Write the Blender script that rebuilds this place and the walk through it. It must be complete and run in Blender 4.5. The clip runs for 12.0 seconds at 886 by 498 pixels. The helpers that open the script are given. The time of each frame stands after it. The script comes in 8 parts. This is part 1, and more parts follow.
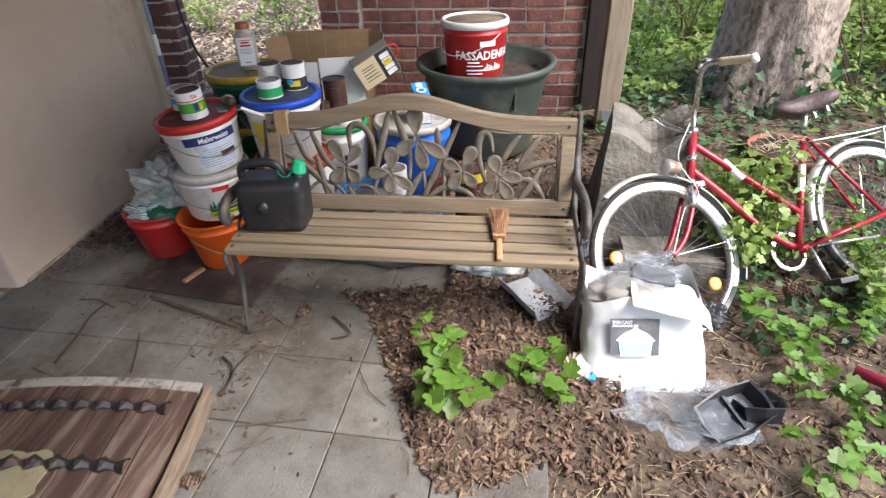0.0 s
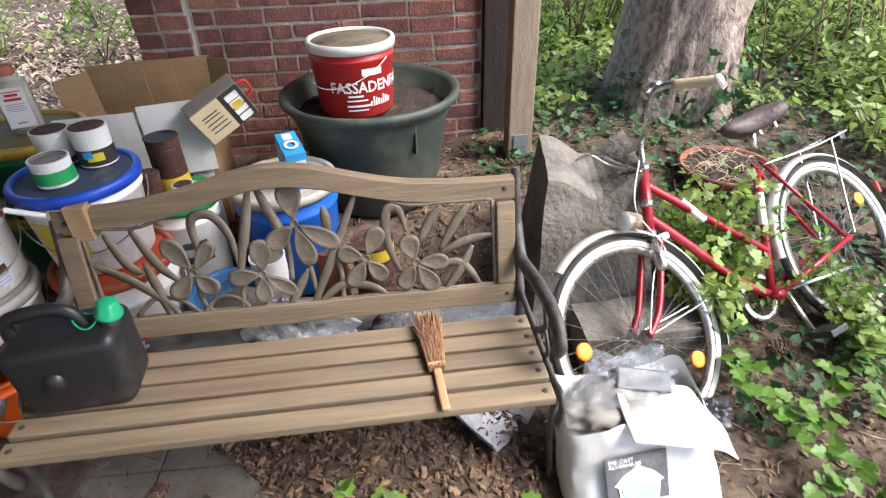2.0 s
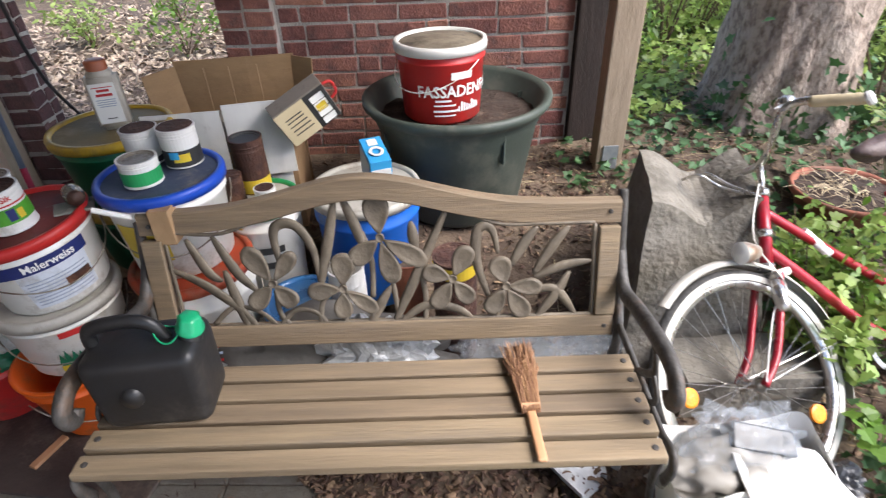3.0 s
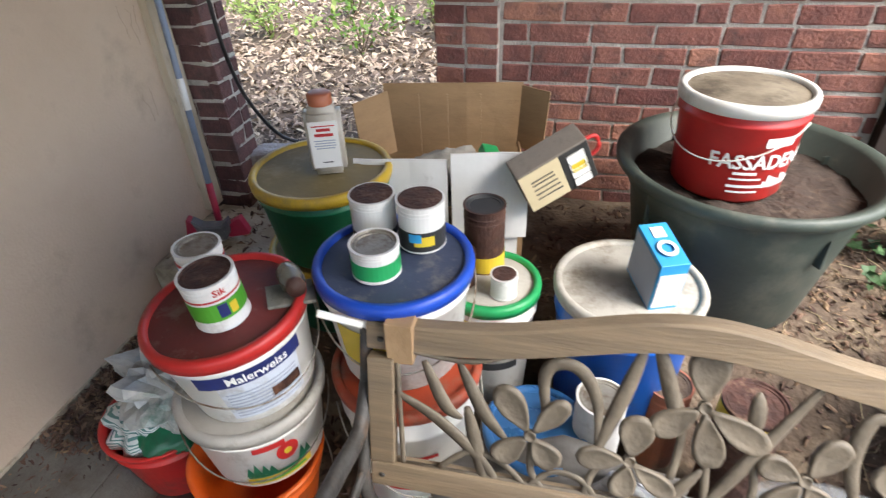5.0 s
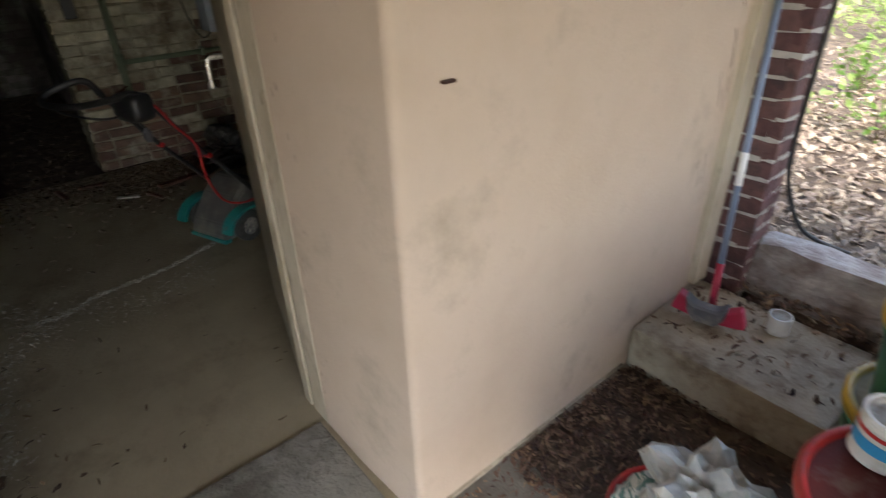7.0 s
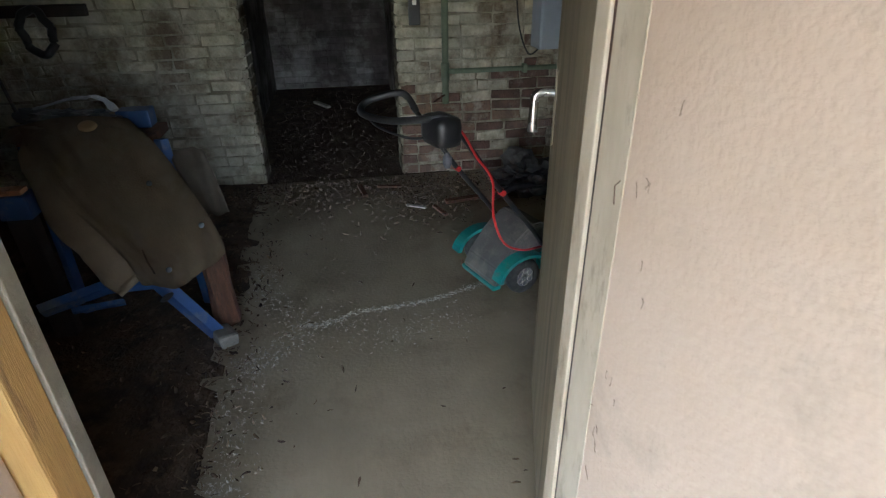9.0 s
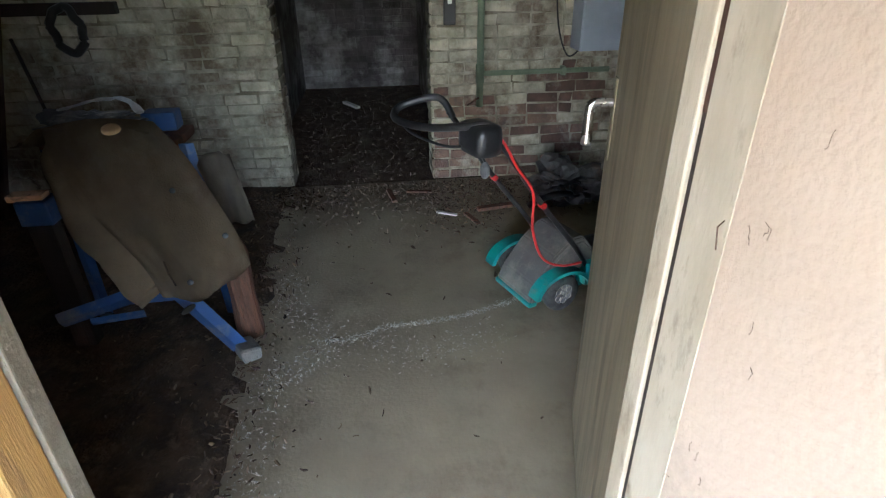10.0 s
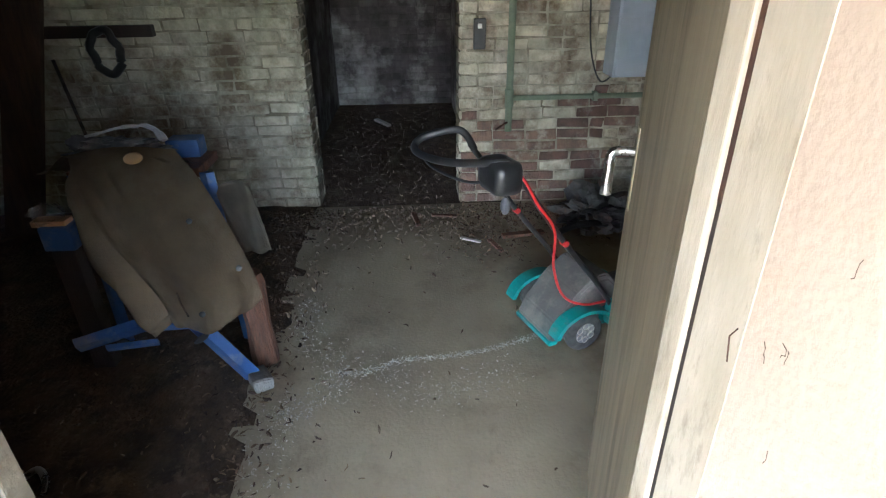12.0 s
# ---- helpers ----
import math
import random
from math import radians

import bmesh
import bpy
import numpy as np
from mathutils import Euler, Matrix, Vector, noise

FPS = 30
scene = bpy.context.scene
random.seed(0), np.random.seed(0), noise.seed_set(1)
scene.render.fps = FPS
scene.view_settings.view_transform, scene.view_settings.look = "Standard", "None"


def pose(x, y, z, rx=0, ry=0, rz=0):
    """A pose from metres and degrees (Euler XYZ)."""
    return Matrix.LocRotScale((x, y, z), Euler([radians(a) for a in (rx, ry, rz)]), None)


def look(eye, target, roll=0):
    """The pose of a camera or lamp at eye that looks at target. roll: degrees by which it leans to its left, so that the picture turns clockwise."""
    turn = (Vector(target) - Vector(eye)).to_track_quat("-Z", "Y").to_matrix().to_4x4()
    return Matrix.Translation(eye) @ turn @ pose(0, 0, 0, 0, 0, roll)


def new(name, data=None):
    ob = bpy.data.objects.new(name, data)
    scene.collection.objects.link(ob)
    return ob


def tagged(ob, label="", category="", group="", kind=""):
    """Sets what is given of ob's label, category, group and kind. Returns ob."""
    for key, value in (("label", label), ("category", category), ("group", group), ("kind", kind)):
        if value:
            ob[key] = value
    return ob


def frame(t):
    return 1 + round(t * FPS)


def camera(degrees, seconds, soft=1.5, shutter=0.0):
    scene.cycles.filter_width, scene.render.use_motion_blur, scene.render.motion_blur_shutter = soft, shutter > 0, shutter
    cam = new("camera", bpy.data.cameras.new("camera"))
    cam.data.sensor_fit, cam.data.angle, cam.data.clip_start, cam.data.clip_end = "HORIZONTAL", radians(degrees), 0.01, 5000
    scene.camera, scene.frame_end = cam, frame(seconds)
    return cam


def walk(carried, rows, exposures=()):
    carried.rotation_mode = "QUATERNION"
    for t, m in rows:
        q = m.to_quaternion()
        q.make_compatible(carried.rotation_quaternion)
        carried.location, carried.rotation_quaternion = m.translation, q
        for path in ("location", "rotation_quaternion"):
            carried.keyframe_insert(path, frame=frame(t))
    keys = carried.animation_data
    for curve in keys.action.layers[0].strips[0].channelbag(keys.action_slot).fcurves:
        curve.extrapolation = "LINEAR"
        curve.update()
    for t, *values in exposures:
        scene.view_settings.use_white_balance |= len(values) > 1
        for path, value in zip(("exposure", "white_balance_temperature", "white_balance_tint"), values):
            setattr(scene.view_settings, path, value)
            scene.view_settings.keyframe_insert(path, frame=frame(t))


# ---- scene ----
cam = camera(77.5, 12.0, 1.2, 0.35)
METRES, EYE, TILT, LEAN, TURN = 3.5, 1.55, 0.0, 0.0, 7.9
ROWS = [
    (0.0, 0.0, 0.0, 0.0, -1.1, -33.27, 1.68),
    (0.5, 0.0068, 0.0481, -0.0046, -5.43, -33.29, 1.51),
    (1.0, 0.0074, 0.1093, -0.0018, -10.25, -33.56, 1.44),
    (1.5, 0.0031, 0.1541, -0.009, -14.28, -33.66, 1.42),
    (2.0, -0.0022, 0.2156, -0.0105, -14.91, -34.47, 1.46),
    (2.5, -0.008, 0.2439, -0.0084, -12.92, -34.46, 1.65),
    (3.0, -0.0252, 0.2634, -0.0149, -8.63, -34.52, 1.84),
    (5.0, -0.1423, 0.4301, -0.0106, 4.45, -35.18, 2.0),
    (5.5, -0.1811, 0.4502, -0.0013, 9.93, -34.6, 1.98),
    (6.0, -0.2553, 0.4365, 0.0016, 19.42, -33.41, 1.76),
    (6.5, -0.3222, 0.4158, 0.0106, 31.19, -31.7, 1.4),
    (7.0, -0.3558, 0.4138, 0.0099, 42.14, -30.39, 1.57),
    (7.5, -0.4159, 0.4523, 0.0069, 53.92, -29.44, 1.34),
    (9.5, -0.5607, 0.4871, -0.002, 74.28, -28.34, 0.75),
    (10.0, -0.584, 0.4836, -0.0035, 75.19, -28.4, 0.77),
    (10.5, -0.5935, 0.4909, -0.0025, 75.88, -28.54, 0.82),
    (11.0, -0.6088, 0.5025, 0.0063, 76.67, -28.66, 0.9),
    (11.5, -0.6091, 0.5084, 0.0148, 77.91, -27.95, 0.85),
    (12.0, -0.6076, 0.5078, 0.0148, 79.0, -27.27, 0.76),
]
walk(cam, [(t, pose(0, 0, EYE, TILT, LEAN, TURN) @ pose(METRES * x, METRES * y, METRES * z, 90 + pitch, roll, yaw)) for t, x, y, z, yaw, pitch, roll in ROWS],
     [(0.0, 1.4, 6350, 14), (3.0, 1.42, 6350, 14), (5.0, 1.98, 6500, 10), (6.0, 2.0, 6700, 10), (7.0, 2.45, 6800, 10), (7.5, 2.5, 6800, 10), (9.3, 4.2, 5750, 8), (10.5, 4.75, 5700, 8), (12.0, 5.08, 5650, 8)])

# ---- light ----
world = bpy.data.worlds.new("sky")
scene.world = world
world.use_nodes = True
wn = world.node_tree.nodes
sky = wn.new("ShaderNodeTexSky")
sky.sky_type, sky.sun_disc = "NISHITA", False
sky.sun_elevation, sky.sun_rotation = radians(49), radians(110)
sky.air_density, sky.dust_density = 1.0, 2.0
wn["Background"].inputs["Strength"].default_value = 0.15
world.node_tree.links.new(sky.outputs["Color"], wn["Background"].inputs["Color"])
sun_data = bpy.data.lights.new("sun", "SUN")
sun_data.energy, sun_data.angle, sun_data.color = 2.8, radians(35), (1.0, 0.97, 0.92)
sun = new("sun", sun_data)
sun.matrix_world = look((7.2, -1.3, 9.0), (0, 1.5, 0))


# ---- materials ----
def mat(name, c1, c2=None, rough=0.7, metal=0.0, scale=9.0, bump=0.15, fine=60.0, dirt=None, dirt_amount=0.35, dirt_scale=2.5,
        vary=0.0, island=0.0, trans=0.0, alpha=1.0, stretch=(1, 1, 1), stops=(0.35, 0.65), translucent=0.0):
    m = bpy.data.materials.new(name)
    m.use_nodes = True
    nt = m.node_tree
    nodes, link = nt.nodes, nt.links.new
    b = nodes["Principled BSDF"]
    c2 = c2 or tuple(min(1, c * 0.72) for c in c1)
    co = nodes.new("ShaderNodeTexCoord")
    mp = nodes.new("ShaderNodeMapping")
    mp.inputs["Scale"].default_value = stretch
    link(nodes.new("ShaderNodeNewGeometry").outputs["Position"] if vary else co.outputs["Object"], mp.inputs["Vector"])
    n1 = nodes.new("ShaderNodeTexNoise")
    n1.inputs["Scale"].default_value, n1.inputs["Detail"].default_value, n1.inputs["Roughness"].default_value = scale, 6, 0.62
    link(mp.outputs["Vector"], n1.inputs["Vector"])
    r1 = nodes.new("ShaderNodeValToRGB")
    r1.color_ramp.elements[0].position, r1.color_ramp.elements[1].position = stops
    r1.color_ramp.elements[0].color, r1.color_ramp.elements[1].color = (*c2, 1), (*c1, 1)
    link(n1.outputs["Fac"], r1.inputs["Fac"])
    col = r1.outputs["Color"]
    if dirt:
        n2 = nodes.new("ShaderNodeTexNoise")
        n2.inputs["Scale"].default_value, n2.inputs["Detail"].default_value, n2.inputs["Roughness"].default_value = dirt_scale, 8, 0.7
        link(mp.outputs["Vector"], n2.inputs["Vector"])
        r2 = nodes.new("ShaderNodeValToRGB")
        lo = 0.62 - 0.35 * dirt_amount
        r2.color_ramp.elements[0].position, r2.color_ramp.elements[1].position = lo, lo + 0.16
        link(n2.outputs["Fac"], r2.inputs["Fac"])
        mx = nodes.new("ShaderNodeMix")
        mx.data_type = "RGBA"
        link(r2.outputs["Color"], mx.inputs[0])
        link(col, mx.inputs[6])
        mx.inputs[7].default_value = (*dirt, 1)
        col = mx.outputs[2]
    if vary or island:
        hs = nodes.new("ShaderNodeHueSaturation")
        src = nodes.new("ShaderNodeObjectInfo").outputs["Random"] if vary else nodes.new("ShaderNodeNewGeometry").outputs["Random Per Island"]
        rg = nodes.new("ShaderNodeMapRange")
        a = vary or island
        rg.inputs["To Min"].default_value, rg.inputs["To Max"].default_value = 1 - a, 1 + a
        link(src, rg.inputs["Value"])
        link(rg.outputs["Result"], hs.inputs["Value"])
        mu = nodes.new("ShaderNodeMath")
        mu.operation = "MULTIPLY_ADD"
        mu.inputs[1].default_value, mu.inputs[2].default_value = 0.06 * a, 0.5 - 0.03 * a
        link(src, mu.inputs[0])
        link(mu.outputs[0], hs.inputs["Hue"])
        link(col, hs.inputs["Color"])
        col = hs.outputs["Color"]
    link(col, b.inputs["Base Color"])
    b.inputs["Metallic"].default_value = metal
    rr = nodes.new("ShaderNodeMapRange")
    rr.inputs["To Min"].default_value, rr.inputs["To Max"].default_value = max(0, rough - 0.12), min(1, rough + 0.12)
    link(n1.outputs["Fac"], rr.inputs["Value"])
    link(rr.outputs["Result"], b.inputs["Roughness"])
    if bump:
        n3 = nodes.new("ShaderNodeTexNoise")
        n3.inputs["Scale"].default_value, n3.inputs["Detail"].default_value = fine, 5
        link(mp.outputs["Vector"], n3.inputs["Vector"])
        ad = nodes.new("ShaderNodeMath")
        ad.operation = "ADD"
        link(n3.outputs["Fac"], ad.inputs[0])
        link(n1.outputs["Fac"], ad.inputs[1])
        bp = nodes.new("ShaderNodeBump")
        bp.inputs["Strength"].default_value, bp.inputs["Distance"].default_value = min(1, bump * 2), 0.01
        link(ad.outputs[0], bp.inputs["Height"])
        link(bp.outputs["Normal"], b.inputs["Normal"])
    if trans:
        b.inputs["Transmission Weight"].default_value = trans
    if alpha < 1:
        b.inputs["Alpha"].default_value = alpha
    if translucent:
        b.inputs["Subsurface Weight"].default_value = 0.0
        tr = nodes.new("ShaderNodeBsdfTranslucent")
        link(col, tr.inputs["Color"])
        ms = nodes.new("ShaderNodeMixShader")
        ms.inputs[0].default_value = translucent
        link(b.outputs[0], ms.inputs[1])
        link(tr.outputs[0], ms.inputs[2])
        link(ms.outputs[0], nodes["Material Output"].inputs["Surface"])
    return m


def hexc(h):
    """Linear colour from a display hex."""
    v = [int(h[i:i + 2], 16) / 255 for i in (0, 2, 4)]
    return tuple(c / 12.92 if c < 0.04045 else ((c + 0.055) / 1.055) ** 2.4 for c in v)


M_STUCCO = mat("stucco", (0.54, 0.425, 0.33), (0.46, 0.355, 0.265), rough=0.9, scale=2.6, bump=0.10, fine=85, dirt=(0.40, 0.315, 0.235), dirt_amount=0.24, dirt_scale=2.6, stops=(0.30, 0.70))
M_MORTAR = mat("mortar", (0.54, 0.50, 0.45), (0.38, 0.35, 0.31), rough=0.95, scale=14, bump=0.4, fine=90)
M_BRICK = mat("red_brick", (0.345, 0.145, 0.108), (0.20, 0.086, 0.071), rough=0.9, scale=16, bump=0.35, fine=90, dirt=(0.10, 0.06, 0.055), dirt_amount=0.25, dirt_scale=9, vary=0.38)
M_PAVER = mat("concrete_paver", (0.20, 0.188, 0.165), (0.145, 0.136, 0.118), rough=0.88, scale=5, bump=0.25, fine=120, dirt=(0.085, 0.07, 0.052), dirt_amount=0.5, dirt_scale=1.6, vary=0.12)
M_CONCRETE = mat("rough_concrete", (0.26, 0.245, 0.21), (0.18, 0.17, 0.145), rough=0.93, scale=5, bump=0.5, fine=45, dirt=(0.11, 0.10, 0.08), dirt_amount=0.35, dirt_scale=3)
M_SOIL = mat("woodland_soil", (0.115, 0.08, 0.054), (0.06, 0.04, 0.027), rough=0.97, scale=10, bump=0.8, fine=55, dirt=(0.18, 0.135, 0.09), dirt_amount=0.35, dirt_scale=5)
M_FLOOR_IN = mat("cellar_concrete", (0.36, 0.305, 0.205), (0.25, 0.21, 0.14), rough=0.62, scale=1.6, bump=0.12, fine=60, dirt=(0.19, 0.155, 0.10), dirt_amount=0.34, dirt_scale=1.9)
M_WHITEBRICK = mat("limewashed_brick", (0.58, 0.54, 0.42), (0.34, 0.31, 0.23), rough=0.92, scale=9, bump=0.9, fine=45, dirt=(0.15, 0.11, 0.075), dirt_amount=0.42, dirt_scale=2.6, vary=0.16)
M_LIMEJOINT = mat("grey_lime_joint", (0.44, 0.41, 0.32), (0.18, 0.155, 0.11), rough=0.95, scale=7, bump=0.8, fine=60)
M_DARKBRICK = mat("dark_grey_brick", (0.13, 0.115, 0.11), (0.06, 0.05, 0.05), rough=0.95, scale=5, bump=0.5, fine=60, dirt=(0.34, 0.33, 0.32), dirt_amount=0.38, dirt_scale=1.5, vary=0.3)
M_WOODPOST = mat("weathered_timber", (0.36, 0.28, 0.20), (0.25, 0.19, 0.13), rough=0.8, scale=7, bump=0.2, fine=60, stretch=(6, 6, 0.6))
M_DARKWOOD = mat("stained_timber_and_gap_shade", (0.035, 0.022, 0.018), (0.02, 0.013, 0.01), rough=0.75, scale=9, bump=0.2, stretch=(5, 5, 0.5))
M_CEIL = mat("roof_boards", (0.10, 0.075, 0.055), (0.06, 0.045, 0.032), rough=0.85, scale=5, bump=0.2, stretch=(5, 0.5, 1))
M_PAINTWOOD = mat("chalky_cream_paint", (0.53, 0.46, 0.35), (0.40, 0.335, 0.24), rough=0.7, scale=6, bump=0.06, fine=60, stretch=(1.5, 1.5, 0.5), dirt=(0.22, 0.165, 0.11), dirt_amount=0.2, dirt_scale=9)


# ---- building helpers ----
def mesh_of(name, bm, material=None, smooth=False):
    me = bpy.data.meshes.new(name)
    bm.normal_update()
    bm.to_mesh(me)
    bm.free()
    for m in material if isinstance(material, (list, tuple)) else [material]:
        if m:
            me.materials.append(m)
    if smooth:
        me.shade_smooth()
    return me


def part(name, bm, material, parent=None, label="", smooth=False, at=None):
    ob = new(name, mesh_of(name, bm, material, smooth))
    if at is not None:
        ob.matrix_basis = at
    ob.parent = parent
    if label:
        ob["label"] = label
    return ob


def thing(name, label, category, at=None, group="", kind=""):
    ob = new(name)
    ob.empty_display_size = 0.05
    if at is not None:
        ob.matrix_basis = at
    return tagged(ob, label, category, group, kind)


def box(x0, x1, y0, y1, z0, z1, bevel=0.0, bm=None, m=None):
    own = bmesh.new()
    bmesh.ops.create_cube(own, size=1.0)
    bmesh.ops.scale(own, vec=(x1 - x0, y1 - y0, z1 - z0), verts=own.verts)
    bmesh.ops.translate(own, vec=((x0 + x1) / 2, (y0 + y1) / 2, (z0 + z1) / 2), verts=own.verts)
    if bevel:
        bmesh.ops.bevel(own, geom=own.edges[:], offset=bevel, segments=2, affect="EDGES", profile=0.6)
    if m is not None:
        own.transform(m)
    return merge(bm, own)


def merge(bm, own):
    if bm is None:
        return own
    me = bpy.data.meshes.new("tmp")
    own.to_mesh(me)
    own.free()
    bm.from_mesh(me)
    bpy.data.meshes.remove(me)
    return bm


def lathe(profile, seg=40, bm=None, m=None, a0=0.0, a1=360.0):
    """Turn a profile of (radius, z) round z."""
    own = bmesh.new()
    full = abs(a1 - a0) >= 359.9
    n = seg if full else seg + 1
    rings = []
    for r, z in profile:
        if r < 1e-6:
            rings.append([own.verts.new((0, 0, z))])
        else:
            rings.append([own.verts.new((r * math.cos(radians(a0 + (a1 - a0) * i / seg)), r * math.sin(radians(a0 + (a1 - a0) * i / seg)), z)) for i in range(n)])
    for p, q in zip(rings, rings[1:]):
        for i in range(seg):
            j = (i + 1) % n
            if len(p) == 1 and len(q) == 1:
                continue
            if len(p) == 1:
                own.faces.new((p[0], q[j], q[i]))
            elif len(q) == 1:
                own.faces.new((p[i], p[j], q[0]))
            else:
                own.faces.new((p[i], p[j], q[j], q[i]))
    bmesh.ops.recalc_face_normals(own, faces=own.faces)
    if m is not None:
        own.transform(m)
    return merge(bm, own)


def smooth_path(pts, n=6):
    """Catmull-Rom through points."""
    pts = [Vector(p) for p in pts]
    out = []
    for i in range(len(pts) - 1):
        p0, p1, p2, p3 = pts[max(i - 1, 0)], pts[i], pts[i + 1], pts[min(i + 2, len(pts) - 1)]
        for k in range(n):
            t = k / n
            out.append(0.5 * ((2 * p1) + (p2 - p0) * t + (2 * p0 - 5 * p1 + 4 * p2 - p3) * t * t + (3 * p1 - p0 - 3 * p2 + p3) * t ** 3))
    return out + [pts[-1]]


def tube(pts, r, seg=8, bm=None, m=None, flat=1.0, taper=None, closed=False, up=(0, 0, 1), caps=True):
    """Sweep an ellipse along points; flat squeezes it along the second axis; taper gives a radius factor along the way."""
    own = bmesh.new()
    pts = [Vector(p) for p in pts]
    rings = []
    n = len(pts)
    for i, p in enumerate(pts):
        d = (pts[(i + 1) % n] - pts[i - 1]) if closed else (pts[min(i + 1, n - 1)] - pts[max(i - 1, 0)])
        d.normalize()
        a = d.cross(Vector(up))
        if a.length < 1e-3:
            a = d.cross(Vector((1, 0, 0)))
        a.normalize()
        b = d.cross(a)
        k = r * (taper(i / max(1, n - 1)) if taper else 1)
        rings.append([own.verts.new(p + a * (k * math.cos(2 * math.pi * j / seg)) + b * (k * flat * math.sin(2 * math.pi * j / seg))) for j in range(seg)])
    for i in range(n if closed else n - 1):
        p, q = rings[i], rings[(i + 1) % n]
        for j in range(seg):
            own.faces.new((p[j], p[(j + 1) % seg], q[(j + 1) % seg], q[j]))
    if not closed and caps:
        own.faces.new(rings[0])
        own.faces.new(rings[-1])
    bmesh.ops.recalc_face_normals(own, faces=own.faces)
    if m is not None:
        own.transform(m)
    return merge(bm, own)


def slab(outline, depth, bm=None, m=None, bevel=0.0):
    """A flat outline in x-z, given depth along y (centred)."""
    own = bmesh.new()
    vs = [own.verts.new((x, -depth / 2, z)) for x, z in outline]
    f = own.faces.new(vs)
    r = bmesh.ops.extrude_face_region(own, geom=[f])
    bmesh.ops.translate(own, vec=(0, depth, 0), verts=[v for v in r["geom"] if isinstance(v, bmesh.types.BMVert)])
    bmesh.ops.recalc_face_normals(own, faces=own.faces)
    if bevel:
        bmesh.ops.bevel(own, geom=own.edges[:], offset=bevel, segments=1, affect="EDGES")
    if m is not None:
        own.transform(m)
    return merge(bm, own)


def rough_up(bm, amount, freq, seed=0.0):
    for v in bm.verts:
        v.co += noise.noise_vector(v.co * freq + Vector((seed, seed * 1.7, 0))) * amount
    return bm


def setting(name, bm, material, label="", smooth=False):
    return tagged(part(name, bm, material, None, smooth=smooth), label, "", "", "structure")


def step(a, b, v):
    t = min(1, max(0, (v - a) / (b - a)))
    return t * t * (3 - 2 * t)


def ground_z(x, y):
    """Height of the bare ground: level by the paving, a low bank behind it, then woodland."""
    r = step(0.15, 0.7, x)
    bank = (1 - r) * 0.26 * step(2.45 + 0.95 * step(-1.45, -1.70, x), 2.85 + 0.90 * step(-1.45, -1.70, x), y) + r * 0.30 * step(2.0, 3.4, y)
    z = -0.012 + bank + 0.10 * step(3.8, 7.0, y) + 0.02 * r
    if x > 2.5:
        z += 0.04 * step(2.5, 6, x)
    rough = step(0.0, 0.4, x) + step(2.5, 2.9, y)
    z += min(1, rough) * 0.03 * noise.noise(Vector((x * 2.2, y * 2.2, 0.3)))
    z += step(8, 60, math.hypot(x, y)) * 0.6 * noise.noise(Vector((x * 0.08, y * 0.08, 4)))
    if x < -2.25 and y < 3.2:
        z = min(z, -0.05)
    return z


# ---- structure ----
def axis(near0, near1, fine, far):
    v = [near0 + (near1 - near0) * i / fine for i in range(fine + 1)]
    s, lo, hi = (near1 - near0) / fine, near0, near1
    left, right = [], []
    while lo > -far:
        s *= 1.28
        lo -= s
        hi += s
        left.insert(0, lo)
        right.append(hi)
    return left + v + right


def build_ground():
    xs, ys = axis(-3.0, 5.0, 110, 400), axis(-0.5, 7.0, 110, 400)
    verts = [(x, y, ground_z(x, y)) for y in ys for x in xs]
    w = len(xs)
    faces = [(j * w + i, j * w + i + 1, (j + 1) * w + i + 1, (j + 1) * w + i) for j in range(len(ys) - 1) for i in range(w - 1)
             if not (xs[i] > -13 and xs[i + 1] < -2.4 and ys[j] > -3.2 and ys[j + 1] < 3.35)]
    me = bpy.data.meshes.new("ground")
    me.from_pydata(verts, [], faces)
    me.materials.append(M_SOIL)
    me.shade_smooth()
    return tagged(new("ground", me), "brown woodland soil strewn with bark mulch", "ground", "", "structure")


build_ground()

TOP = 2.55
# outer stuccoed wall, its thick end and the doorway
def splayed_wall():
    """Rendered wall whose end splays outwards, with a softly rounded corner."""
    bm = bmesh.new()
    plan = [(-2.84, 3.47), (-2.84, 1.83), (-2.60, 1.846)]
    plan += [(-2.345 + 0.025 * math.cos(a), 1.889 + 0.025 * math.sin(a)) for a in [radians(-86 + 86 * i / 6) for i in range(7)]]
    plan += [(-2.318, 2.3), (-2.318, 2.9), (-2.32, 3.47)]
    zs = [-0.1, 0.0, 0.06, 0.15] + [0.3 + 0.25 * i for i in range(9)] + [TOP]
    rows = []
    for z in zs:
        foot = 0.012 * math.exp(-max(0, z) / 0.05)
        ring = []
        for x, y in plan:
            w = 0.003 * noise.noise(Vector((x * 3, y * 3, z * 2)))
            out = foot if x > -2.7 else 0
            ring.append(bm.verts.new((x + (out + w if x > -2.4 else 0), y - (out + w if y < 1.9 and x > -2.8 else 0), z)))
        rows.append(ring)
    k = len(plan)
    for p, q in zip(rows, rows[1:]):
        for j in range(k):
            bm.faces.new((p[j], p[(j + 1) % k], q[(j + 1) % k], q[j]))
    bm.faces.new(rows[0])
    bm.faces.new(rows[-1])
    bmesh.ops.recalc_face_normals(bm, faces=bm.faces)
    return bm


